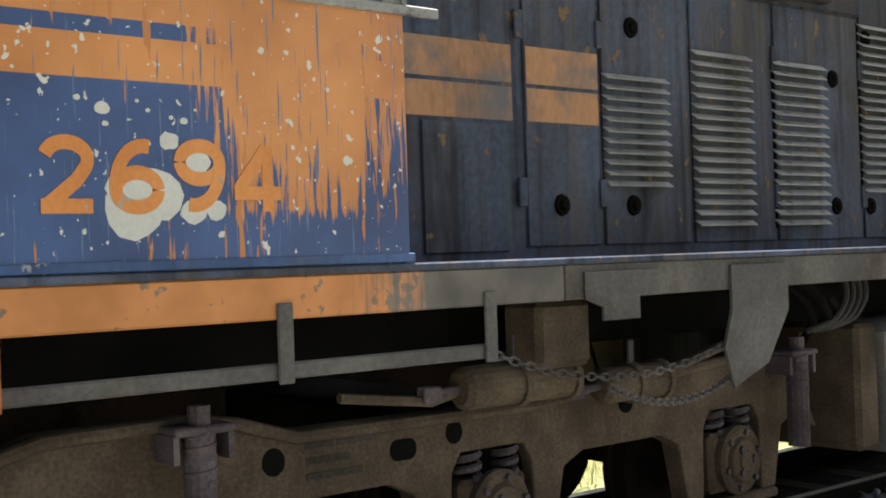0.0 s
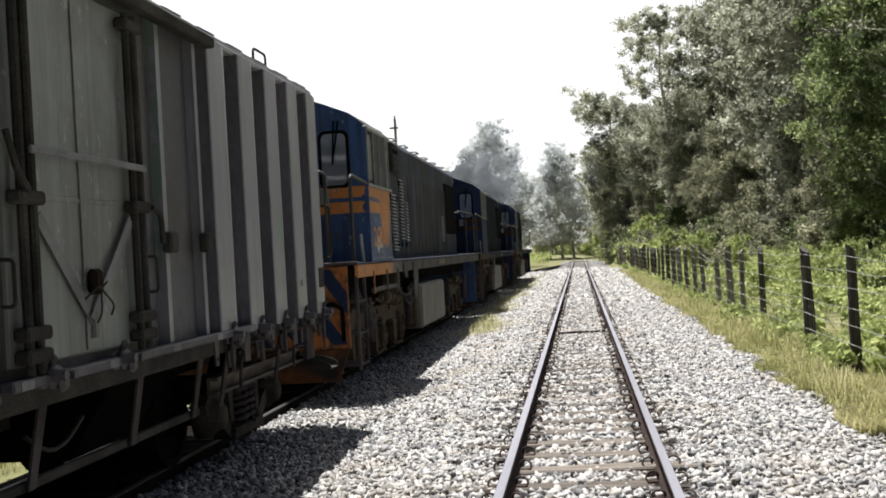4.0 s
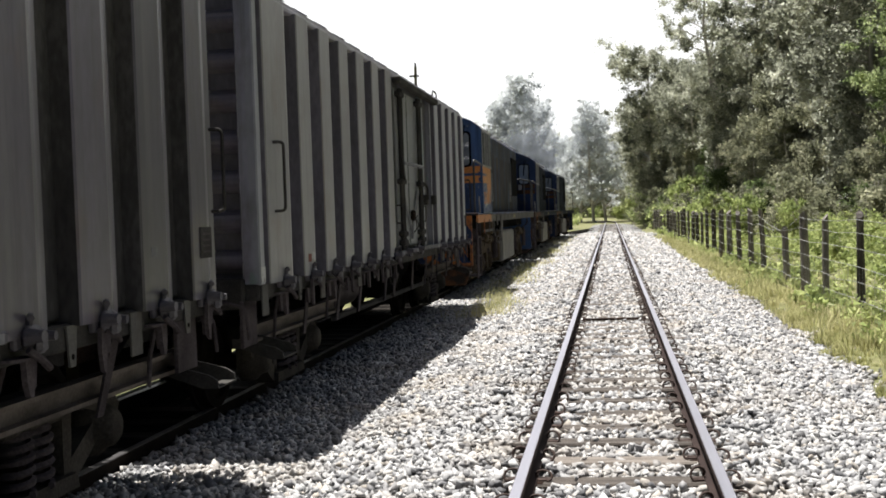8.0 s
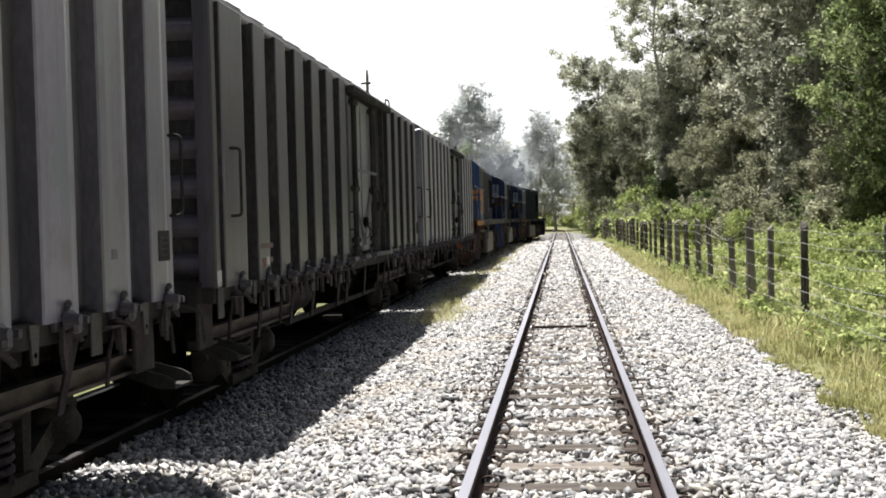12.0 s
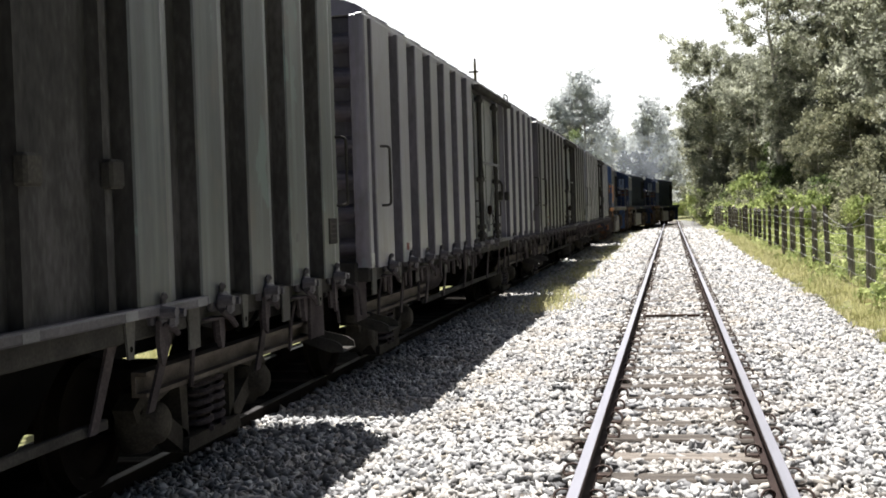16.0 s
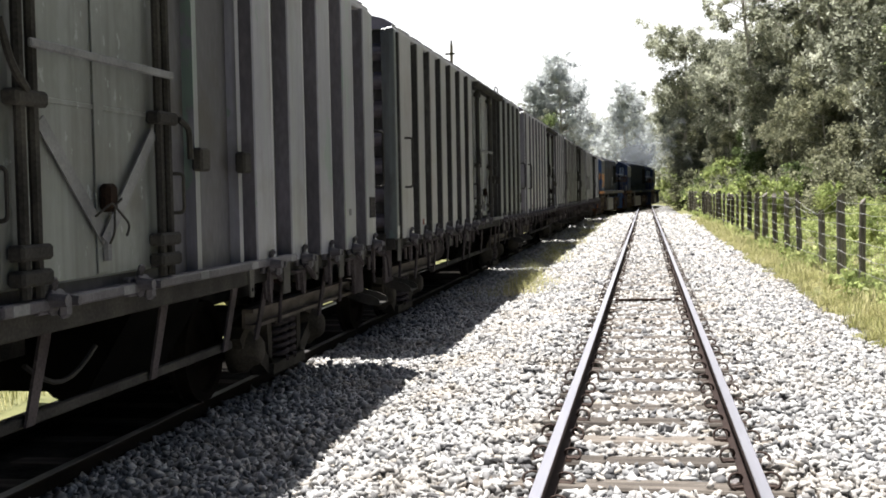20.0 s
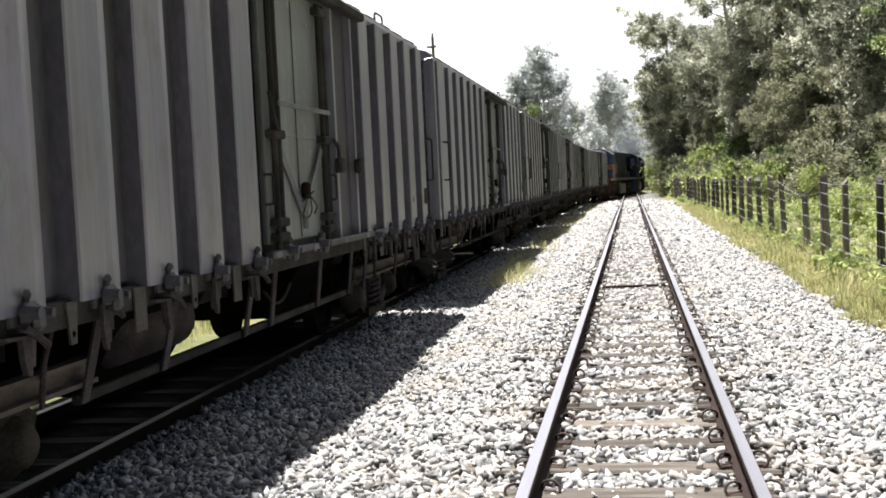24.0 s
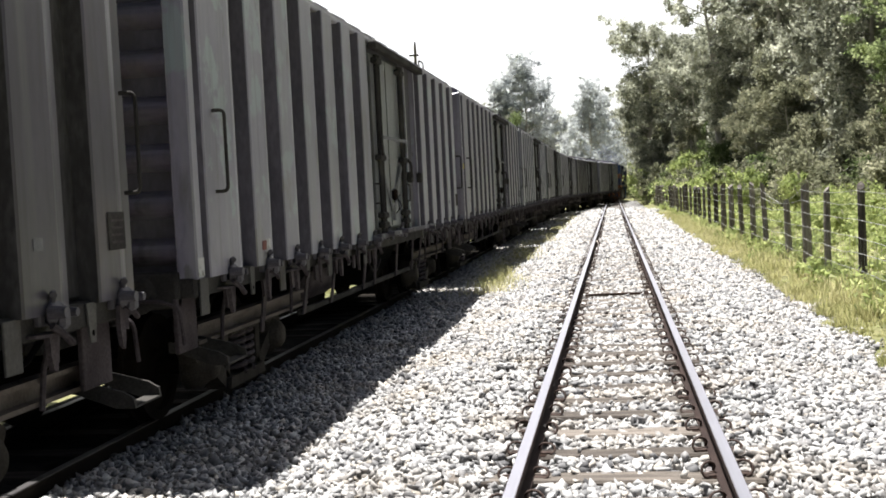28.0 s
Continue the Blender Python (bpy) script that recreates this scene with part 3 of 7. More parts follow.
# metres that the train has gone, by time
GONE = [(0, -1.20), (0.5, 0.10), (1, 1.42), (1.5, 2.75), (2, 4.20), (2.5, 5.80), (3, 7.55), (3.5, 9.40), (4.5, 13.10), (5.5, 16.85), (6, 18.48), (6.5, 20.30), (7, 21.99), (7.5, 23.67), (8,
        25.40), (8.5, 27.21), (9, 28.80), (9.5, 30.66), (10, 32.46), (10.5, 33.92), (11, 35.22), (11.5, 37.31), (12.25, 40.10), (13.5, 44.76), (14, 46.68), (14.5, 48.59), (15, 50.30), (15.5, 52.14),
        (16, 53.98), (16.5, 55.65), (17, 57.55), (17.5, 59.49), (18, 61.67), (18.5, 63.70), (19, 65.51), (19.5, 67.61), (20, 69.77), (20.5, 72.02), (21, 74.19), (21.5, 76.11), (22, 78.08), (22.5,
        80.27), (23.5, 84.78), (24.5, 89.34), (25, 91.50), (25.5, 93.65), (26, 96.06), (26.5, 98.34), (27, 100.94), (27.5, 103.20), (28, 105.31)]
PITCH = 13.55
WAGON_1 = -10.2
LOCO_1 = -0.1
LOCO_PITCH = 17.3


def vehicle_pose(d, half):
    """A vehicle whose bogies stand half a base before and behind d."""
    (xa, ya, _), (xb, yb, _) = on_line(d - half), on_line(d + half)
    return pose((xa + xb) / 2, (ya + yb) / 2, RAIL_Z, 0, 0, -math.degrees(math.atan2(xb - xa, yb - ya)))

# ---- ground and tracks ----
rng = np.random.default_rng(7)


def bed_height(x, y):
    """Top of the ballast: two shoulders that fall away to the verges."""
    if x > 1.0:
        return -0.02 - 0.13 * min(1.0, max(0.0, (x - 1.15) / 0.9)) ** 1.3
    if x < -2.3:
        return -0.13
    return -0.02 - 0.11 * min(1.0, max(0.0, (-1.2 - x) / 1.1))


def edge_right(y):
    return 2.36 + 0.20 * noise.noise((0.0, y * 0.35, 3.0)) + 0.14 * noise.noise((0.0, y * 1.7, 9.0))


def line_x(y):
    return on_line(y)[0]


def build_ground():
    xs = [-1500, -300, -80, -30, -14, -9, -6.6, -4, -1, 2.0, 2.6, 3.2, 4.2, 6, 9, 14, 22, 40, 90, 300, 1500]
    ys = [-300, -60, -20, -8] + list(range(-4, 140, 4)) + [160, 200, 300, 600, 1600]
    v, f = [], []
    for y in ys:
        for x in xs:
            z = -0.22
            if x > 2.4:
                z += 0.14 * min(1, (x - 2.4) / 0.9) + 0.5 * max(0, min(1, (x - 9) / 30)) + 0.12 * noise.noise((x * 0.3, y * 0.2, 0))
            if x < -6.5:
                z += 0.10 * noise.noise((x * 0.3, y * 0.2, 5)) + 0.02
            if y > 125:
                z += 0.8 * min(1, (y - 125) / 60)
            v.append((x, y, z))
    n = len(xs)
    for j in range(len(ys) - 1):
        for i in range(n - 1):
            f.append((j * n + i, j * n + i + 1, (j + 1) * n + i + 1, (j + 1) * n + i))
    s = Shape()
    s.add(v, f)
    tagged(new("ground", s.mesh("ground", SOIL, True)), "grassy earth that carries tracks, fence and forest", "ground", kind="structure")


def build_bed():
    v, f = [], []
    cols = [-3.36, -2.9, -2.3, -1.7, -1.2, -0.6, 0, 0.6, 1.0, 1.3, 1.6, 2.0, None]
    ys = [y * 1.0 for y in range(-60, 4)] + list(np.arange(4, 40, 0.25)) + [y * 1.0 for y in range(40, 125)]
    for y in ys:
        lx = line_x(y)
        for c in cols:
            if c is None:
                x = edge_right(y)
                v.append((x, y, -0.17))
            else:
                x = c
                if c < -2.0:
                    x = min(c + (lx - SIDE_X), -1.6 + 0.1 * c)
                    v.append((x, y, -0.168 + 0.012 * noise.noise((x, y, 0))))
                else:
                    v.append((x, y, bed_height(c, y) + 0.012 * noise.noise((x * 2, y * 2, 0)) - 0.035))
    n = len(cols)
    for j in range(len(ys) - 1):
        for i in range(n - 1):
            f.append((j * n + i, j * n + i + 1, (j + 1) * n + i + 1, (j + 1) * n + i))
    s = Shape()
    s.add(v, f)
    tagged(new("ballast_bed", s.mesh("ballast_bed", BED, True)), "bed of pale grey crushed stone under both tracks", "ballast", kind="structure")


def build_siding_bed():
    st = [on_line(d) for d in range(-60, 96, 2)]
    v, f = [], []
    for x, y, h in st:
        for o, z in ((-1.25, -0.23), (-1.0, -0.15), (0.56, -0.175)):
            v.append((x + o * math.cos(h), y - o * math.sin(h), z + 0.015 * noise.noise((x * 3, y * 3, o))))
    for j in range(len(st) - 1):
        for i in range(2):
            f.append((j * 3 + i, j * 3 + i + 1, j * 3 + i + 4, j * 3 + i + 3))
    tagged(new("siding_bed", Shape().add(v, f).mesh("siding_bed", SHADE_BED, True)), "dark stone bed beneath the train, with its shade put into the colour", "ballast", kind="structure")


SLEEPER_STEP = 0.56
BLOCK = [(x, y, z) for x in (-1, 1) for y in (-1, 1) for z in (-1, 1)]
BLOCK_FACES = [(0, 1, 3, 2), (4, 6, 7, 5), (0, 4, 5, 1), (2, 3, 7, 6), (0, 2, 6, 4), (1, 5, 7, 3)]


def stones(name, y0, y1, step, size, label):
    """Crushed stone, each piece a rough block of its own."""
    gx, gy = np.meshgrid(np.arange(-3.40, 2.85, step), np.arange(y0, y1, step))
    x = (gx + rng.uniform(-0.45, 0.45, gx.shape) * step).ravel()
    y = (gy + rng.uniform(-0.45, 0.45, gy.shape) * step).ravel()
    er = np.array([edge_right(b) for b in y])
    keep = x < er + np.abs(rng.normal(0, 0.16, len(x))) - 0.08
    for r in (-0.53, 0.53):
        keep &= np.abs(x - r) > 0.062
    for r in (SIDE_X + 0.53,):
        keep &= (x > r + 0.045) | (y > 38)
    dy = np.abs((y / SLEEPER_STEP + 0.5) % 1.0 - 0.5) * SLEEPER_STEP
    bare = (np.abs(x) < 0.48) & (dy < 0.105)
    patch = np.array([noise.noise((a * 1.6, b * 0.9, 40.0)) for a, b in zip(x, y)])
    keep &= ~bare | (rng.random(len(x)) < 0.08 + 0.65 * (patch > 0.36))
    # sparse, dark strip along the rails' feet
    keep &= (np.abs(np.abs(x) - 0.53) > 0.15) | (rng.random(len(x)) < 0.42)
    x, y, bare = x[keep], y[keep], bare[keep]
    z = np.array([bed_height(a, b) for a, b in zip(x, y)]) + rng.normal(0, 0.010, len(x)) - 0.006 + np.where(np.abs(x) < 0.47, 0.004, 0.0) + np.where(bare, 0.018, 0.0) + np.where((np.abs(x) > 0.60) & (np.abs(x) < 1.05) & (dy[keep] < 0.13), 0.022, 0.0)
    n = len(x)
    base = np.array(BLOCK) * 0.76
    pts = base[None] + rng.uniform(-0.52, 0.52, (n, 8, 3))
    sc = size * rng.uniform(0.55, 1.25, (n, 1, 1)) * np.stack([rng.uniform(0.80, 1.55, n), rng.uniform(0.7, 1.15, n), rng.uniform(0.38, 0.78, n)], 1)[:, None, :]
    pts = pts * sc
    q = rng.normal(size=(n, 4)) * np.array([1.4, 0.6, 0.6, 1.4])
    q /= np.linalg.norm(q, axis=1)[:, None]
    w, a, b, c = q.T
    rot = np.stack([np.stack([1 - 2 * (b * b + c * c), 2 * (a * b - c * w), 2 * (a * c + b * w)], 1), np.stack([2 * (a * b + c * w), 1 - 2 * (a * a + c * c), 2 * (b * c - a * w)], 1),
                    np.stack([2 * (a * c - b * w), 2 * (b * c + a * w), 1 - 2 * (a * a + b * b)], 1)], 1)
    pts = np.einsum("nij,nkj->nki", rot, pts) + np.stack([x, y, z], 1)[:, None, :]
    faces = (np.array(BLOCK_FACES)[None] + 8 * np.arange(n)[:, None, None]).reshape(-1, 4)
    tagged(new(name, raw_mesh(name, pts.reshape(-1, 3), faces, STONE)), label, "ballast", kind="stuff")


RAIL_PROFILE = [(-0.055, 0), (0.055, 0), (0.055, 0.010), (0.012, 0.024), (0.009, 0.088), (0.033, 0.098), (0.033, 0.124), (0.027, 0.130), (-0.027, 0.130), (-0.033, 0.124), (-0.033, 0.098),
                (-0.009, 0.088), (-0.012, 0.024), (-0.055, 0.010)]
HEAD_PROFILE = [(-0.030, 0.1275), (0.030, 0.1275), (0.028, 0.1325), (-0.028, 0.1325)]


def sweep(profile, stations, offset, base):
    """An outline carried along stations (x, y, heading)."""
    v, f, n = [], [], len(profile)
    for x, y, h in stations:
        for p, z in profile:
            d = offset + p
            v.append((x + d * math.cos(h), y - d * math.sin(h), base + z))
    for j in range(len(stations) - 1):
        f += [(j * n + i, j * n + (i + 1) % n, (j + 1) * n + (i + 1) % n, (j + 1) * n + i) for i in range(n)]
    f += [tuple(reversed(range(n))), tuple(range((len(stations) - 1) * n, len(stations) * n))]
    return Shape().add(v, f)


def clip_shape(side):
    """A sprung loop clip that holds the rail's foot."""
    s = Shape()
    pts = [(side * (0.100 + 0.046 * math.cos(u)), 0.05 - 0.012 * k, 0.046 + 0.046 * math.sin(u)) for k, u in enumerate([radians(d) for d in (205, 170, 135, 100, 65, 30, -5, -40, -75)])]
    s.rod(pts, 0.009, 6)
    s.box(side * 0.06, side * 0.13, -0.035, 0.035, 0.0, 0.022, 0.006)
    return s


def build_track(name, label, stations, base, sleepers, clips, web):
    t = thing(name, label, "railway track", kind="structure")
    for sgn in (-0.53, 0.53):
        rail = part("rail", sweep(RAIL_PROFILE, stations, sgn, base), web, t, "rust-brown steel rail")
        part("running_surface", sweep(HEAD_PROFILE, stations, sgn, base), RAIL_TOP if clips else DULL_HEAD, rail, "bright worn rail head")
    meshes = []
    for k in range(4):
        s = Shape()
        bm = bmesh.new()
        bmesh.ops.create_cube(bm, size=1.0, matrix=Matrix.Diagonal((1.95, 0.205, 0.15, 1)))
        bmesh.ops.bevel(bm, geom=bm.edges[:], offset=0.012, segments=1, affect="EDGES", profile=0.5)
        bmesh.ops.subdivide_edges(bm, edges=[e for e in bm.edges if abs(e.verts[0].co.x - e.verts[1].co.x) > 1], cuts=7)
        for p in bm.verts:
            p.co += Vector((0.02 * noise.noise(p.co * 9 + Vector((k, 0, 0))), 0.012 * noise.noise(p.co * 5 + Vector((0, k, 0))), 0.007 * noise.noise(p.co * 6 + Vector((0, 0, k)))))
        s.bm(bm)
        meshes.append(s.mesh("sleeper", SLEEPER if clips else SHADE_SLEEPER))
    plate = Shape().box(-0.10, 0.10, -0.075, 0.075, 0.0, 0.008, 0.003).mesh("base_plate", RUST)
    cl, cr = clip_shape(-1).mesh("rail_clip", CLIP, True), clip_shape(1).mesh("rail_clip", CLIP, True)
    for i, (x, y, h) in enumerate(sleepers):
        ob = new("sleeper", meshes[i % 4])
        ob.parent = t
        ob.matrix_basis = pose(x + random.uniform(-0.02, 0.02), y + random.uniform(-0.015, 0.015), base - (0.070 if y < 48 else 0.125) + random.uniform(-0.010, 0.005), 0, random.uniform(-0.4, 0.4), -math.degrees(h) + random.uniform(-0.8, 0.8) + (180 if i % 3 == 0 else 0))
        if clips and y < clips:
            for sgn in (-0.53, 0.53):
                for me, nm in ((plate, "base_plate"), (cl, "rail_clip"), (cr, "rail_clip")):
                    c = new(nm, me)
                    c.parent = t
                    c.matrix_basis = pose(x + sgn, y + random.uniform(-0.01, 0.01), base - 0.004, 0, 0, random.uniform(-14, 14)) @ Matrix.Diagonal((0.94, 1, random.uniform(0.62, 0.88), 1))
    if clips:
        # clips farther along, too small to tell apart
        v, f = [], []
        for x, y, h in sleepers:
            if clips <= y < 80:
                for sgn in (-0.53, 0.53):
                    for shape in (clip_shape(-1), clip_shape(1)):
                        n = len(v)
                        v += [(x + sgn + p[0] * 0.94, y + p[1], base - 0.004 + p[2] * 0.8) for p in shape.v]
                        f += [tuple(n + i for i in face) for face in shape.f]
        tagged(part("rail_clips", Shape().add(v, f), CLIP, t, "rust-brown rail clips along the rails"), kind="stuff")
    return t


def build_tracks():
    main = [(0.0, y, 0.0) for y in (-40, -20, 0, 20, 40, 60, 80, 100, 110, 120)]
    far = [on_line(d) for d in np.arange(124, 190, 3.0)]
    main += [(x, y, h) for x, y, h in far]
    sl = [(0.0, k * SLEEPER_STEP, 0.0) for k in range(-36, int(122 / SLEEPER_STEP))]
    build_track("main_track", "free metre-gauge track with timber sleepers sunk in pale ballast", main, 0.0, sl, 26, RAIL_SIDE)
    side = [on_line(d) for d in list(range(-60, 40, 10)) + list(np.arange(40, 121, 2.0))]
    sl = [on_line(k * 0.64) for k in range(-12, 178)]
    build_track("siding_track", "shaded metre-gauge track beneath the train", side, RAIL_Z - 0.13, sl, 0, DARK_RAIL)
    # turnout: switch stand and check rail on the free track
    joint = thing("rail_joint", "dark crosswise drain bar between the rails", "rail joint")
    part("bar", Shape().box(-0.44, 0.44, 16.26, 16.36, -0.03, 0.035, 0.01), RUST, joint)


# ---- fence ----
FENCE_X = 3.15
FENCE_Y = [11.4, 15.5, 18.0, 19.8, 21.8, 24.9, 27.2, 29.5, 32.0, 34.3, 36.9, 39.4, 41.5, 43.5, 46.0, 48.5, 50.9, 53.1, 55.4, 57.8, 60.1, 62.2, 64.5, 66.7, 69.2, 71.8, 74.3, 76.6, 78.9, 81.1, 83.1, 85.1, 87.4, 89.6, 91.8, 94.3]


def build_fence():
    fence = thing("fence", "wire fence on leaning weathered timber posts beside the grass verge", "fence")
    rnd = random.Random(3)
    tops = []
    for i, y in enumerate([1.4, 3.9, 6.2, 8.8] + FENCE_Y):
        h, r = rnd.uniform(1.28, 1.43), rnd.uniform(0.050, 0.076)
        short = abs(y - 21.8) < 0.01
        if short:
            h, r = 1.09, 0.06
        s = Shape()
        n, rings = 9, 7
        v, f = [], []
        lean, lean2 = rnd.uniform(-0.05, 0.02), rnd.uniform(-0.04, 0.04)
        for k in range(rings):
            t = k / (rings - 1)
            for a in range(n):
                rr = r * (1.12 - 0.2 * t) * (1 + 0.16 * noise.noise((math.cos(a * 0.7) * 2 + i * 5, math.sin(a * 0.7) * 2, t * 3)))
                v.append((FENCE_X + lean * t * h + rr * math.cos(2 * math.pi * a / n), y + lean2 * t * h + rr * math.sin(2 * math.pi * a / n),
                          -0.25 + t * (h + 0.25) + (0.05 * math.cos(2 * math.pi * a / n + i) if k == rings - 1 else 0)))
        for k in range(rings - 1):
            f += [(k * n + a, k * n + (a + 1) % n, (k + 1) * n + (a + 1) % n, (k + 1) * n + a) for a in range(n)]
        f += [tuple(range((rings - 1) * n, rings * n))]
        s.add(v, f)
        part("post", s, POST, fence, "short squared black post" if short else "")
        tops.append((FENCE_X + lean * h, y + lean2 * h, h, lean, lean2))
    for k, z in enumerate((0.30, 0.52, 0.72, 0.95, 1.15, 1.32)):
        for a, b in zip(tops, tops[1:]):
            pa = Vector((FENCE_X - 0.07 + a[3] * z, a[1] - a[4] * (a[2] - z), min(z, a[2] - 0.04)))
            pb = Vector((FENCE_X - 0.07 + b[3] * z, b[1] - b[4] * (b[2] - z), min(z, b[2] - 0.04)))
            mid = (pa + pb) / 2 + Vector((0.01, 0, -rnd.uniform(0.01, 0.05)))
            part("wire", Shape().rod([pa, mid, pb], 0.0045, 4), WIRE, fence)
    s = Shape()
    y = 9.0
    while y < 26:
        s.tube((FENCE_X - 0.07, y, 0.0), (FENCE_X - 0.07 + rnd.uniform(-0.02, 0.02), y + rnd.uniform(-0.02, 0.02), 0.72), 0.0018, 3)
        y += 0.16
    tagged(part("wire_netting", s, WIRE, fence, "thin upright stay wires"), kind="stuff")


# ---- plants ----
def leaf_quads(centres, normals_up, size, ratio=0.5):
    """Small pointed leaves, one narrow blade each."""
    n = len(centres)
    a = rng.normal(size=(n, 3))
    a[:, 2] -= 0.5
    a /= np.linalg.norm(a, axis=1)[:, None]
    b = np.cross(a, rng.normal(size=(n, 3)))
    b /= np.linalg.norm(b, axis=1)[:, None] + 1e-9
    s = size * rng.uniform(0.6, 1.4, (n, 1))
    v = np.stack([centres - a * s * 0.7 + b * s * ratio, centres - a * s * 0.7 - b * s * ratio, centres + a * s], 1).reshape(-1, 3)
    return v, np.arange(3 * n).reshape(-1, 3)


def cloud(clumps, per, size, ratio=0.5):
    """Leaves round clump centres (x, y, z, radius)."""
    c = np.repeat(np.asarray(clumps, float), per, 0)
    d = rng.normal(size=(len(c), 3))
    d /= np.linalg.norm(d, axis=1)[:, None]
    r = c[:, 3:4] * (0.25 + 0.55 * np.abs(rng.normal(0, 1, (len(c), 1))))
    return leaf_quads(c[:, :3] + d * r * np.array([1, 1, 0.75]), None, size, ratio)


def tree_parts(seed, height, crown_from, spread, n_clumps, per, leaf, clump, leaves_mat, limbs=14, taper=0.6, lean=0.03):
    """Meshes of a trunk with limbs and a crown of leaf clumps."""
    rnd = random.Random(seed)
    s = Shape()
    pts, r0 = [], height * 0.011 + 0.04
    x = y = 0.0
    for k in range(9):
        t = k / 8
        pts.append((x, y, t * height * 0.93, r0 * (1 - 0.85 * t)))
        x += rnd.uniform(-1, 1) * height * lean * 0.5
        y += rnd.uniform(-1, 1) * height * lean * 0.5
    for a, b in zip(pts, pts[1:]):
        s.tube(a[:3], b[:3], a[3], 7, b[3], False)

    def at(t):
        u = t * 8
        i = min(7, int(u))
        return [p + (q - p) * (u - i) for p, q in zip(pts[i], pts[i + 1])]
    clumps = []
    for k in range(limbs):
        t = crown_from + (0.97 - crown_from) * (k + rnd.random()) / limbs
        b = at(t)
        u = (t - crown_from) / (1 - crown_from)
        reach = spread * (1.0 - 0.9 * u) if taper > 1 else spread * (0.35 + 0.65 * math.sin(math.pi * min(1, 0.25 + 0.75 * (1 - u) ** taper)))
        ang = rnd.uniform(0, 2 * math.pi)
        ex, ey, ez = b[0] + reach * math.cos(ang), b[1] + reach * math.sin(ang), b[2] + reach * rnd.uniform(0.25, 0.8)
        mid = ((b[0] + ex) / 2, (b[1] + ey) / 2, (b[2] + ez) / 2 - reach * 0.08)
        s.tube(b[:3], mid, b[3] * 0.5, 5, b[3] * 0.3, False)
        s.tube(mid, (ex, ey, ez), b[3] * 0.3, 5, 0.012, False)
        m = max(2, int(n_clumps / limbs))
        for j in range(m):
            w = rnd.uniform(0.45, 1.08)
            clumps.append((b[0] + (ex - b[0]) * w + rnd.gauss(0, spread * 0.13), b[1] + (ey - b[1]) * w + rnd.gauss(0, spread * 0.13), b[2] + (ez - b[2]) * w + rnd.gauss(0, spread * 0.14), clump * rnd.uniform(0.5, 1.3)))
    for j in range(int(n_clumps * 0.12)):
        b = at(rnd.uniform(0.85, 1.0))
        clumps.append((b[0] + rnd.gauss(0, spread * 0.15), b[1] + rnd.gauss(0, spread * 0.15), b[2] + rnd.uniform(0, 0.05) * height, clump * rnd.uniform(0.4, 0.9)))
    v, f = cloud(clumps, per, leaf, 0.42)
    return s.mesh("trunk", BARK, True), raw_mesh("crown", v, f, leaves_mat)


TREE_KINDS = {}


def plant(kind, x, y, scale=1.0, label="", turn=None, rnd=random.Random(21)):
    trunk, crown, text = TREE_KINDS[kind]
    t = thing("tree", label or text, "tree", "trees of the woodland edge")
    a, b = new("trunk", trunk), new("crown", crown)
    a.parent = b.parent = t
    t.matrix_world = pose(x, y, -0.15, 0, 0, rnd.uniform(0, 360) if turn is None else turn) @ Matrix.Scale(scale, 4)


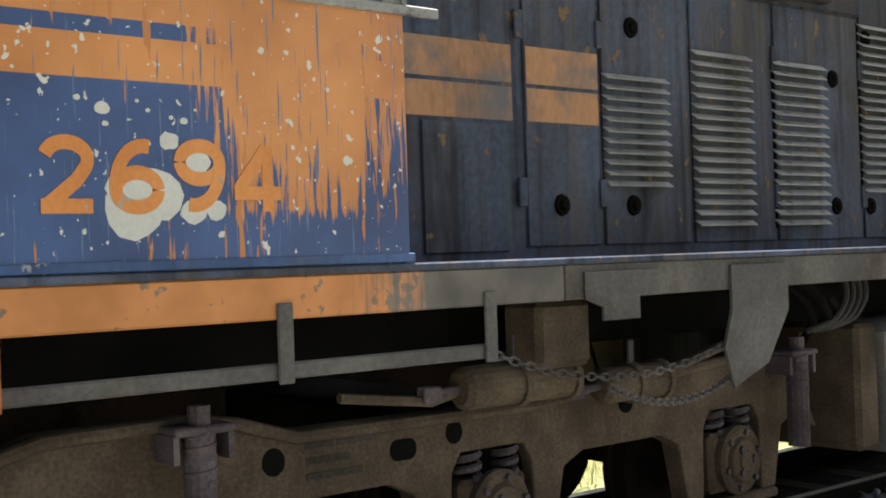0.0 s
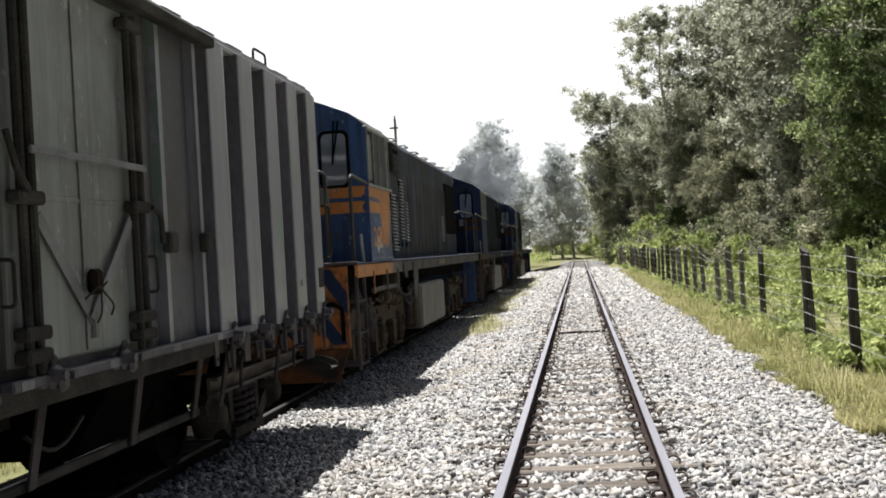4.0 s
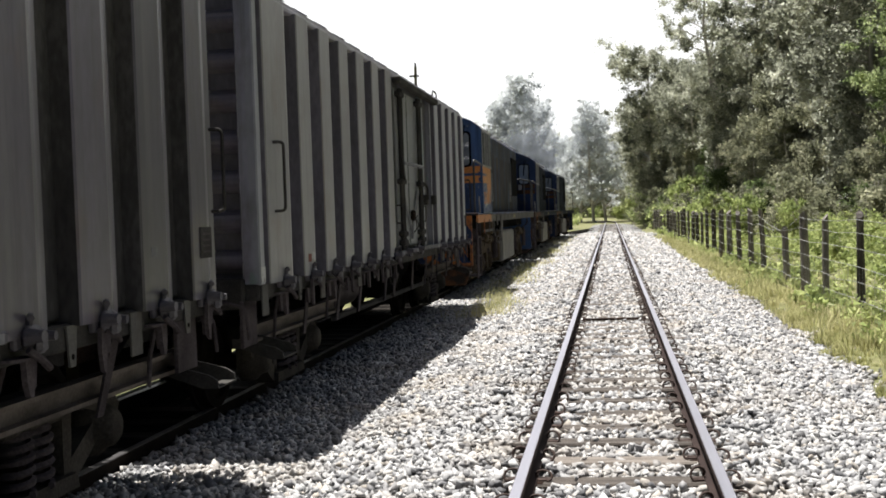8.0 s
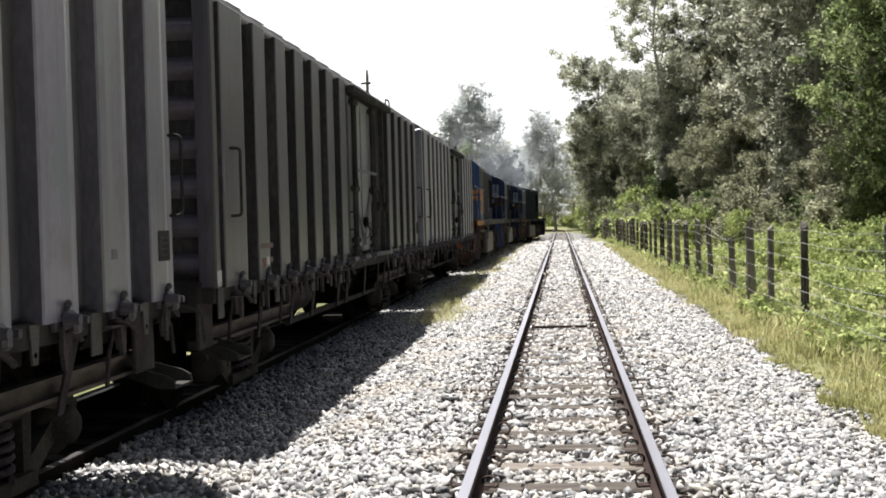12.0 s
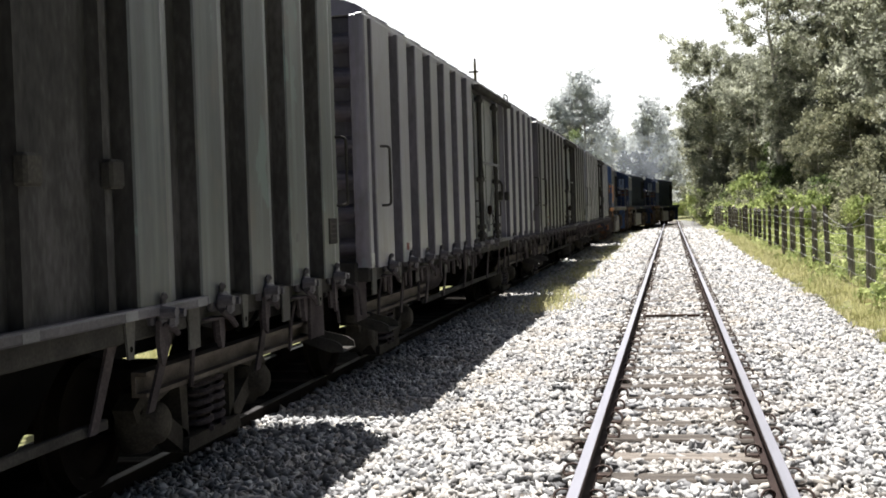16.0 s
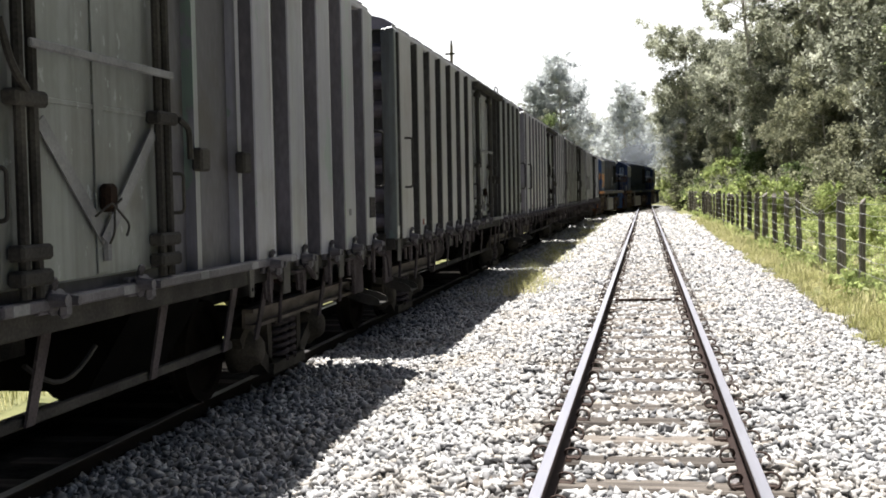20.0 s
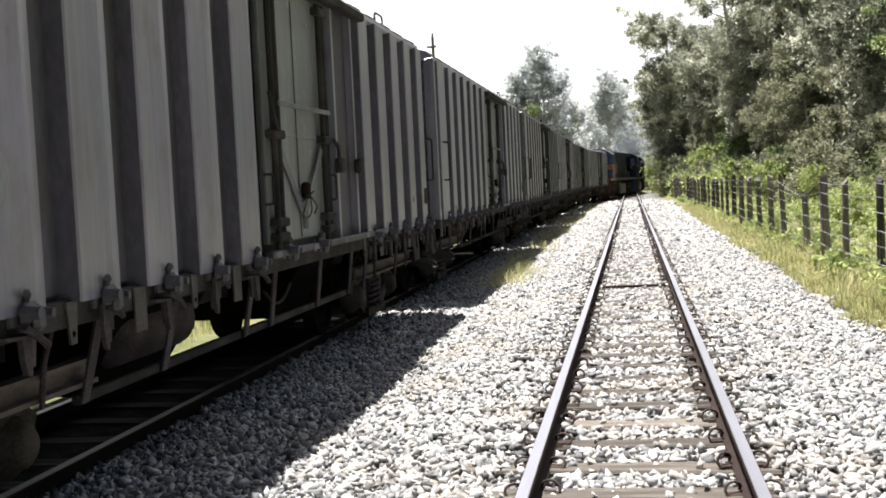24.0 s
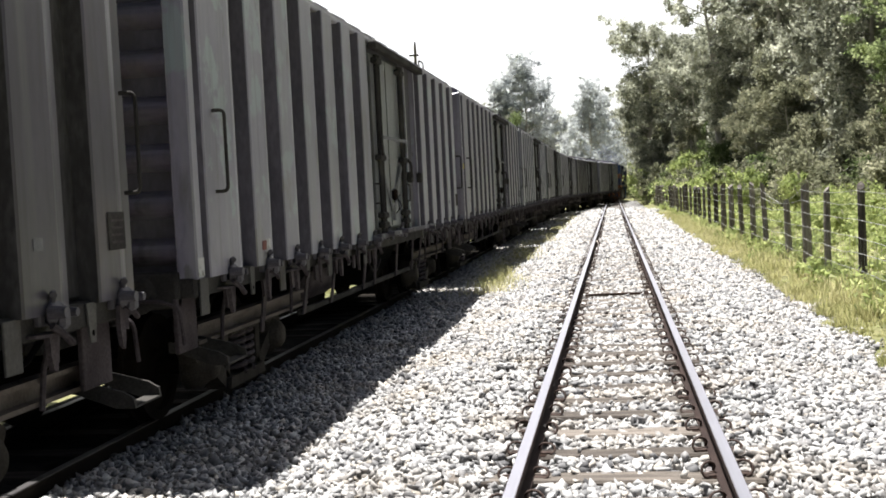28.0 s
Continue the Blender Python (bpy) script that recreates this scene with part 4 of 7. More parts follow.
def build_trees():
    TREE_KINDS["gum"] = (*tree_parts(1, 15.0, 0.34, 2.5, 180, 100, 0.115, 0.50, LEAF_GREY, 22, 0.7), "tall slender tree with a thin grey-green crown")
    TREE_KINDS["gum_wide"] = (*tree_parts(2, 14.0, 0.24, 3.3, 220, 100, 0.115, 0.56, LEAF_GREY, 24, 0.5), "tall broad tree with feathery grey-green foliage")
    TREE_KINDS["dark"] = (*tree_parts(3, 11.0, 0.10, 3.3, 210, 105, 0.118, 0.64, LEAF_DARK, 26, 0.45), "dense olive-green tree at the woodland edge")
    TREE_KINDS["bright"] = (*tree_parts(4, 10.0, 0.10, 3.0, 130, 150, 0.13, 0.8, LEAF_BRIGHT, 24, 0.45), "leafy bright green tree lit by the sun")
    TREE_KINDS["cone"] = (*tree_parts(5, 12.5, 0.10, 2.9, 150, 85, 0.13, 0.62, LEAF_HAZE, 38, 1.5, 0.02), "conical tree rising behind the train, its foliage paled for haze")
    TREE_KINDS["gum_bare"] = (*tree_parts(6, 15.0, 0.50, 2.2, 140, 100, 0.11, 0.44, LEAF_GREY, 22, 0.7, 0.045), "tall tree with a long bare pale trunk")
    TREE_KINDS["gum_ragged"] = (*tree_parts(7, 18.0, 0.20, 2.7, 270, 75, 0.12, 0.48, LEAF_GREY, 44, 0.8, 0.03), "tall ragged tree with separate grey-green tufts along its limbs")
    TREE_KINDS["leafy"] = (*tree_parts(8, 13.0, 0.08, 3.5, 260, 130, 0.105, 0.55, LEAF_BRIGHT, 36, 0.5, 0.02), "large-leaved glossy green tree at the woodland edge")
    TREE_KINDS["broad"] = (*tree_parts(9, 14.0, 0.12, 3.1, 280, 95, 0.112, 0.54, LEAF_GREY, 32, 0.5, 0.03), "broad olive-grey tree leafed almost to the ground")
    rnd = random.Random(11)
    # skyline of the wood beyond the fence, from the bend towards the camera
    for x, y, k, h in ((3.6, 101, "broad", 15.8), (5.0, 98, "broad", 14.4), (6.2, 96, "broad", 13.6), (5.4, 104, "dark", 12.0), (4.4, 112, "dark", 11.0), (6.6, 92, "broad", 12.4),
                       (7.6, 80, "gum_ragged", 19.6), (7.9, 86, "broad", 12.5), (9.0, 77, "gum_ragged", 17.6), (9.6, 85, "broad", 13.5),
                       (10.6, 71, "gum_bare", 18.0), (10.2, 75, "broad", 13.5), (11.5, 66, "gum_ragged", 19.5), (11.2, 61, "gum", 16.5), (12.6, 70, "broad", 16.5),
                       (12.0, 57, "gum_bare", 18.0), (11.4, 53, "broad", 13.5), (13.4, 60, "gum_wide", 18.5), (12.6, 50, "gum_ragged", 18.0), (11.9, 46, "gum_bare", 16.0),
                       (13.8, 45, "broad", 16.0), (14.6, 53, "gum", 19.0), (16.2, 48, "gum_wide", 18.0), (16.4, 60, "gum", 19.0), (15.2, 70, "gum_wide", 18.0),
                       (11.7, 36, "leafy", 13.0), (14.2, 39, "leafy", 14.5), (10.9, 42, "leafy", 8.6), (15.0, 33, "dark", 13.0), (18.0, 40, "gum_wide", 17.0), (13.6, 29, "dark", 8.5)):
        plant(k, x, y, h / {"gum": 15, "gum_wide": 14, "dark": 11, "gum_bare": 15, "gum_ragged": 18, "leafy": 13, "broad": 14}[k])
    # lower, darker trees under the tall ones, leaving shaded hollows between them
    for x, y, k, sc in ((6.3, 93, "dark", 0.55), (7.6, 86, "bright", 0.52), (8.6, 72, "dark", 0.50), (7.6, 78, "bright", 0.46), (9.4, 65, "dark", 0.62), (10.2, 56, "dark", 0.60), (11.0, 49, "dark", 0.50),
                        (11.9, 43, "dark", 0.58), (12.9, 37, "dark", 0.60), (10.4, 68, "dark", 0.70), (12.4, 55, "dark", 0.75), (13.2, 47, "dark", 0.80), (14.4, 64, "dark", 1.0), (13.0, 76, "dark", 1.05), (11.0, 84, "dark", 1.0)):
        plant(k, x, y, sc)
    # deep wood behind
    y = 42.0
    while y < 118:
        plant(rnd.choice(("dark", "gum_wide", "dark")), 19.5 + rnd.uniform(-2.0, 3.0) - max(0, y - 70) * 0.10, y, rnd.uniform(1.0, 1.35))
        y += rnd.uniform(5.0, 8.0)
    # where the wood closes in on the bend
    for x, y, k, s in ((4.8, 127, "dark", 0.78), (4.2, 138, "dark", 0.85), (3.2, 147, "dark", 0.8), (6.8, 118, "dark", 1.1), (5.4, 126, "gum", 0.95), (7.4, 112, "dark", 1.15), (5.8, 101, "dark", 0.58),
                       (6.4, 94, "bright", 0.40), (7.4, 128, "dark", 1.1)):
        plant(k, x, y, s)
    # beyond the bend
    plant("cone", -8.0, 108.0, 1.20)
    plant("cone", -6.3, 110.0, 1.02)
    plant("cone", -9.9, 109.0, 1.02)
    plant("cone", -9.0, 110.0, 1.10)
    plant("gum_wide", -9.2, 109.0, 0.66)
    plant("bright", -10.2, 103.0, 0.74)
    plant("dark", -8.0, 113.0, 0.75)
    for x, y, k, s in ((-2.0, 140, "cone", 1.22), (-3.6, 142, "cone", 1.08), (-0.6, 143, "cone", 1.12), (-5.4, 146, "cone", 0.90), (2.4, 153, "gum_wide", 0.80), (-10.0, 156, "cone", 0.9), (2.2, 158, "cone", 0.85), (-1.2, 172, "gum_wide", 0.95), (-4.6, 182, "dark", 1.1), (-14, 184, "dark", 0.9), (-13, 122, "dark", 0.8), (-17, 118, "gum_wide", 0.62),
                       (-22, 124, "dark", 0.7), (-28, 120, "gum_wide", 0.6), (-35, 126, "dark", 0.7), (-6.0, 188, "gum_wide", 1.0), (-1.8, 184, "dark", 1.2), (-9.5, 198, "dark", 1.2), (-3.4, 176, "dark", 1.0), (-13, 204, "dark", 1.2), (-17, 200, "gum_wide", 1.0), (1.4, 174, "dark", 1.1), (1.2, 165, "dark", 0.9)):
        plant(k, x, y, s)
    # far side of the train
    y = 30
    while y < 96:
        plant(rnd.choice(("dark", "bright")), -24 + rnd.uniform(-4, 4), y, rnd.uniform(0.35, 0.5))
        y += rnd.uniform(7, 12)


def build_bushes():
    """Rounded shrubs of three kinds, standing singly between fence and wood."""
    kinds = []
    for k, (leaves, size) in enumerate(((SCRUB, 0.055), (LEAF_BRIGHT, 0.06), (LEAF_DARK, 0.06), (SCRUB, 0.07))):
        rnd = random.Random(40 + k)
        stem, clumps = Shape(), []
        for j in range(7):
            a, d, h = rnd.uniform(0, 6.28), rnd.uniform(0.2, 0.9), rnd.uniform(0.8, 1.9)
            stem.rod([(0, 0, -0.1), (d * 0.4 * math.cos(a), d * 0.4 * math.sin(a), h * 0.5), (d * math.cos(a), d * math.sin(a), h)], 0.018, 5)
            for i in range(5):
                u = rnd.uniform(0.4, 1.1)
                clumps.append((d * u * math.cos(a) + rnd.gauss(0, 0.22), d * u * math.sin(a) + rnd.gauss(0, 0.22), h * u + rnd.gauss(0, 0.12), rnd.uniform(0.18, 0.42)))
        v, f = cloud(clumps, 110, size, 0.5)
        kinds.append((stem.mesh("stem", BARK), raw_mesh("foliage", v, f, leaves)))
    rnd = random.Random(77)
    for i in range(72):
        y = 14 + 105 * rnd.random()
        x = rnd.uniform(5.4, 9.6) - max(0, y - 70) * 0.045
        k = rnd.choice((0, 0, 1, 2, 3))
        t = thing("shrub", ("pale green shrub with loose leafy shoots", "bright green leafy shrub", "dense olive-green shrub", "yellow-green shrub with large leaves")[k] + " behind the fence", "shrub", "shrubs behind the fence")
        for nm, me in zip(("stem", "foliage"), kinds[k]):
            o = new(nm, me)
            o.parent = t
        sc = rnd.uniform(0.35, 0.7) if y < 45 else rnd.uniform(0.55, 1.15)
        t.matrix_world = pose(x, y, -0.1, 0, 0, rnd.uniform(0, 360)) @ Matrix.Scale(sc, 4)
    # leafy bushes round the trunks where the wood meets the line
    for x, y, size in ((3.0, 97.5, 1.3), (3.8, 95.0, 1.6), (4.6, 92.5, 1.5), (3.0, 101.0, 1.3), (3.3, 103.5, 1.5), (5.4, 89.5, 1.4), (4.2, 99.0, 1.9), (3.6, 90.0, 1.0), (3.2, 106.0, 1.2)):
        k = rnd.choice((0, 1, 2))
        t = thing("shrub", ("pale green shrub with loose leafy shoots", "bright green leafy shrub", "dense olive-green shrub")[k] + " beside the bend", "shrub", "shrubs behind the fence")
        for nm, me in zip(("stem", "foliage"), kinds[k]):
            o = new(nm, me)
            o.parent = t
        t.matrix_world = pose(x, y, -0.1, 0, 0, rnd.uniform(0, 360)) @ Matrix.Scale(size, 4)
    # tall leafy mounds at the foot of the wood, up to the bend
    for i in range(62):
        y = 44 + 80 * (i + rnd.random()) / 62
        x = 8.6 - max(0, y - 58) * 0.085 + rnd.uniform(-1.5, 1.7)
        k = rnd.choice((2, 2, 1)) if y < 80 else rnd.choice((0, 1, 1, 2, 3))
        t = thing("shrub", ("pale green shrub with loose leafy shoots", "bright green leafy shrub", "dense olive-green shrub", "yellow-green shrub with large leaves")[k] + " below trees", "shrub", "shrubs behind the fence")
        for nm, me in zip(("stem", "foliage"), kinds[k]):
            o = new(nm, me)
            o.parent = t
        t.matrix_world = pose(x, y, -0.1, 0, 0, rnd.uniform(0, 360)) @ Matrix.Diagonal((*[rnd.uniform(1.2, 1.8)] * 2, rnd.uniform(1.2, 2.0) * (0.8 if y < 80 else 1.0), 1))


def build_undergrowth():
    cl = []
    rnd = random.Random(5)
    for _ in range(1150):
        y = 6 + 125 * rnd.random() ** 1.25
        x = rnd.uniform(3.3, 11.5)
        rise = min(1, max(0.0, (x - 3.6) / 3.4))
        h = 0.16 + rise * (0.35 + 1.3 * max(0.0, noise.noise((x * 0.5, y * 0.3, 3.0)) + 0.15))
        r = rnd.uniform(0.16, 0.50) * (0.6 + 0.4 * rise)
        cl.append((x, y, max(0.08, h - r * 0.6), r))
        cl.append((x + rnd.uniform(-0.4, 0.4), y + rnd.uniform(-0.4, 0.4), 0.15, r))
    # weeds along the foot of the fence and out on the verge
    for _ in range(260):
        y = 7 + 70 * rnd.random() ** 1.3
        x = 3.28 - abs(rnd.gauss(0, 0.17))
        if noise.noise((x * 0.8, y * 0.45, 12.0)) > -0.08:
            cl.append((x, y, rnd.uniform(0.0, 0.14), rnd.uniform(0.08, 0.24)))
    v, f = cloud(cl, 105, 0.055, 0.5)
    tagged(new("undergrowth", raw_mesh("undergrowth", v, f, SCRUB)), "thick bright green scrub behind the fence", "undergrowth", kind="stuff")
    cl = []
    for _ in range(330):
        y = 60 + 85 * rnd.random()
        side = rnd.random()
        x = rnd.uniform(3.2, 9) if side < 0.55 else rnd.uniform(-16, -6.2)
        if y > 120:
            x = rnd.uniform(-9, 9)
            x += math.copysign(3.2, x - line_x(y))
        r = rnd.uniform(0.5, 1.1)
        cl.append((x, y, rnd.uniform(0.2, 1.5) if x > 0 else rnd.uniform(0.1, 0.9), r))
    # round bushes and scrub where the track bends away behind the turnout
    for x, y, wide, high, n in ((2.7, 140, 1.0, 2.0, 26), (4.2, 130, 1.0, 1.8, 22), (3.4, 119, 0.7, 1.3, 16), (1.9, 152, 1.2, 1.7, 22), (-1.6, 170, 2.0, 1.8, 34), (-5.0, 180, 2.2, 2.0, 34), (1.5, 164, 1.5, 2.0, 26), (4.6, 108, 0.8, 1.5, 18)):
        for _ in range(n):
            cl.append((x + rnd.gauss(0, wide * 0.5), y + rnd.gauss(0, wide * 0.6), rnd.uniform(0.2, high), rnd.uniform(0.35, 0.6)))
    v, f = cloud(cl, 70, 0.14, 0.5)
    tagged(new("shrubs", raw_mesh("shrubs", v, f, SCRUB)), "distant mass of green shrubs by the bend", "undergrowth", kind="stuff")


def blades(name, spots, height, label):
    """Grass: bent narrow blades in tufts."""
    n = len(spots)
    p = np.asarray(spots, float)
    a = rng.uniform(0, 2 * np.pi, n)
    d = np.stack([np.cos(a), np.sin(a), np.zeros(n)], 1)
    w = np.stack([-np.sin(a), np.cos(a), np.zeros(n)], 1) * rng.uniform(0.002, 0.006, (n, 1))
    tuft = np.sin(p[:, :1] * 3.3 + 2.0 * np.sin(p[:, 1:2] * 1.3)) * np.sin(p[:, 1:2] * 2.1 + p[:, :1] * 1.7)
    h = height * rng.uniform(0.35, 1.25, (n, 1)) * (0.85 + 0.65 * tuft)
    up = np.array([[0, 0, 1.0]])
    m = p + up * h * 0.6 + d * h * 0.18
    t = p + up * h * 0.95 + d * h * rng.uniform(0.3, 0.8, (n, 1))
    v = np.stack([p - w, p + w, m + w * 0.8, m - w * 0.8, t + w * 0.15, t - w * 0.15], 1).reshape(-1, 3)
    i = 6 * np.arange(n)[:, None]
    f = np.concatenate([i + np.array([[0, 1, 2, 3]]), i + np.array([[3, 2, 4, 5]])])
    tagged(new(name, raw_mesh(name, v, f, GRASS)), label, "grass", kind="stuff")


def build_grass():
    sp = []
    rnd = random.Random(9)
    for _ in range(125000):
        y = (5 + 60 * rnd.random() ** 1.5) if rnd.random() < 0.93 else rnd.uniform(-9, 5)
        e = edge_right(y)
        x = e - 0.05 + abs(rnd.gauss(0, 0.8))
        if noise.noise((x * 2.2, y * 1.1, 0)) < 0.05 - 0.6 * min(1.0, (x - e) / 0.5) or noise.noise((x * 3.1, y * 2.3, 17)) < -0.12:
            continue
        sp.append((x, y, -0.17 + 0.12 * min(1, max(0, x - 2.2))))
    for _ in range(9000):
        y = 6 + 50 * rnd.random() ** 1.3
        x = 2.35 + abs(rnd.gauss(0, 0.45))
        if noise.noise((x * 1.1, y * 0.7, 31)) > -0.05:
            c = (x + rnd.gauss(0, 0.03), y + rnd.gauss(0, 0.03), -0.06)
            sp += [c, (c[0] + 0.02, c[1], c[2] + rnd.uniform(0.08, 0.22))]
    blades("verge_grass", sp, 0.13, "dry yellow-green grass on the verge before the fence")
    sp = []
    for _ in range(9000):
        y = 18 + 52 * rnd.random() ** 1.2
        x = -2.25 + rnd.gauss(0, 0.26) + 0.75 * (line_x(y) - SIDE_X) + (0.25 if y < 24 else 0)
        if noise.noise((x, y * 0.5, 8)) < -0.1:
            continue
        sp.append((x, y, -0.13))
    blades("middle_grass", sp, 0.19, "yellow-green grass tufts between the two tracks")
    sp = []
    for _ in range(45000):
        y = -10 + 70 * rnd.random()
        sp.append((-5.25 - abs(rnd.gauss(0, 2.2)), y, -0.2))
    blades("far_side_grass", sp, 0.34, "sunlit grass on the far side of the train")

# ---- running gear ----
def wheelset_shape(r=0.40, gauge=0.53):
    s = Shape()
    for g in (-1, 1):
        s.lathe([(g * (gauge - 0.07), 0.10), (g * (gauge - 0.07), r + 0.028), (g * (gauge - 0.035), r + 0.028), (g * (gauge - 0.03), r), (g * (gauge + 0.06), r - 0.006), (g * (gauge + 0.06), r - 0.07),
                 (g * (gauge + 0.02), r - 0.09), (g * (gauge + 0.02), 0.16), (g * (gauge + 0.07), 0.12), (g * (gauge + 0.07), 0.05)], (0, 0, 0), "x", 24)
    s.tube((-0.95, 0, 0), (0.95, 0, 0), 0.065, 12)
    return s


# wheels take the steel tone darkened for underfloor shade
WHEELSET = wheelset_shape().mesh("wheelset", DARK_RAIL, False)
WHEELS = []          # (wheelset object, radius)


def add_wheelset(parent, y, z=0.40, scale=1.0):
    w = new("wheelset", WHEELSET)
    w.parent = parent
    w.matrix_basis = pose(0, y * STRETCH[0], z)
    WHEELS.append((w, y, z))
    return w


def wagon_bogie(parent, y):
    """Cast side frames with coil springs, bolster and two wheelsets."""
    b = part("bogie", Shape().box(-0.95, 0.95, y - 0.16, y + 0.16, 0.42, 0.66, 0.03), WAGON_DARK, parent, "dark cast bogie with coil springs")
    for g in (-1, 1):
        # truss side frame: arched top chord, tension bars to the spring plank, two columns
        x0, x1 = g * 0.83, g * 0.96
        s = Shape()
        s.prism([(y - 1.08, 0.52), (y - 0.96, 0.60), (y - 0.42, 0.73), (y + 0.42, 0.73), (y + 0.96, 0.60), (y + 1.08, 0.52), (y + 1.04, 0.44), (y + 0.90, 0.48), (y + 0.40, 0.61), (y - 0.40, 0.61), (y - 0.90, 0.48), (y - 1.04, 0.44)], "x", x0, x1)
        for e in (-1, 1):
            s.prism([(y + e * 1.02, 0.50), (y + e * 0.84, 0.53), (y + e * 0.36, 0.27), (y + e * 0.30, 0.15), (y + e * 0.44, 0.16)], "x", x0, x1)
            s.prism([(y + e * 0.42, 0.16), (y + e * 0.34, 0.16), (y + e * 0.34, 0.64), (y + e * 0.46, 0.64)], "x", x0, x1)
        s.prism([(y - 0.44, 0.15), (y + 0.44, 0.15), (y + 0.42, 0.235), (y - 0.42, 0.235)], "x", g * 0.80, g * 1.0)
        part("side_frame", s, WAGON_TRUCK, b)
        part("spring_seat", Shape().box(g * 0.80, g * 0.99, y - 0.32, y + 0.32, 0.545, 0.60, 0.015), WAGON_TRUCK, b)
        for dy in (-0.85, 0.85):
            s = Shape().lathe([(g * 0.80, 0.10), (g * 0.82, 0.19), (g * 0.93, 0.175), (g * 0.98, 0.125), (g * 1.02, 0.115), (g * 1.05, 0.08), (g * 1.05, 0.02)], (0, y + dy, 0.41), "x", 16)
            part("axle_box", s, WAGON_TRUCK, b, "rounded cast axle box", True)
        for dy in (-0.10, 0.10):
            s = Shape().spring((g * 0.93, y + dy), 0.078, 0.235, 0.55, 5, 0.021, 10)
            part("spring", s, SILL, b, "coil spring")
    for dy in (-0.85, 0.85):
        add_wheelset(parent, y + dy)
    return b


# ---- covered wagons ----
REAR, FRONT = -6.71, 5.85      # ends of the body; the door's middle is at 0

MARK_Y = -5.30
REAR_PANELS = [(-6.57, -5.76)] + [(-5.56 + 0.785 * i, -5.56 + 0.785 * i + 0.56) for i in range(6)]
FRONT_PANELS = [(2.19 + 0.785 * i, 2.19 + 0.785 * i + 0.56) for i in range(4)] + [(5.33, 5.80)]


def clamp_shape():
    """Hatch clamp: lobed casting on a base plate, two bosses, lug on top."""
    s = Shape()
    s.box(-0.01, 0.025, -0.10, 0.10, -0.055, 0.045, 0.008)
    s.box(0.02, 0.085, -0.075, 0.075, -0.06, 0.055, 0.03)
    s.box(0.07, 0.115, -0.045, 0.045, -0.075, 0.035, 0.02)
    s.tube((0.06, -0.062, 0.012), (0.145, -0.064, 0.010), 0.034, 10, 0.028)
    s.tube((0.06, 0.070, 0.0), (0.13, 0.072, -0.002), 0.027, 9, 0.022)
    s.rod([(0.04, -0.015, 0.045), (0.055, -0.02, 0.08), (0.07, -0.04, 0.10), (0.08, -0.06, 0.09)], 0.018, 7)
    return s


def hook_shape(long):
    """Hanging gear below a clamp: half-round plate with a lever and a drop handle, or a long flat strap."""
    s = Shape()
    if long:
        s.prism([(-0.035, 0.07), (0.015, 0.07), (0.022, -0.05), (0.010, -0.17), (-0.022, -0.15), (-0.042, -0.04)], "x", 0.045, 0.068)
        s.prism([(0.05, 0.02), (0.14, 0.03), (0.14, -0.08), (0.07, -0.07)], "x", 0.02, 0.035)
        s.rod([(0.07, 0.0, 0.05), (0.11, 0.05, 0.02), (0.10, 0.11, -0.01)], 0.016, 6)
    else:
        s.prism([(-0.02, -0.12), (0.04, -0.115), (0.08, -0.06), (0.09, 0.01), (0.07, 0.07), (-0.02, 0.08)], "z", 0.0, 0.014)
        s.rod([(0.09, -0.04, 0.05), (0.12, 0.02, 0.0), (0.125, 0.08, -0.045)], 0.018, 7)
        s.prism([(-0.03, 0.0), (0.045, 0.0), (0.05, -0.08), (0.035, -0.17), (0.0, -0.165), (-0.022, -0.09)], "x", 0.040, 0.068)
    return s


CLAMP = clamp_shape().mesh("clamp", CAST, False)
HOOKS = [hook_shape(False).mesh("clamp_hook", SILL, False), hook_shape(True).mesh("clamp_hook", SILL, False)]


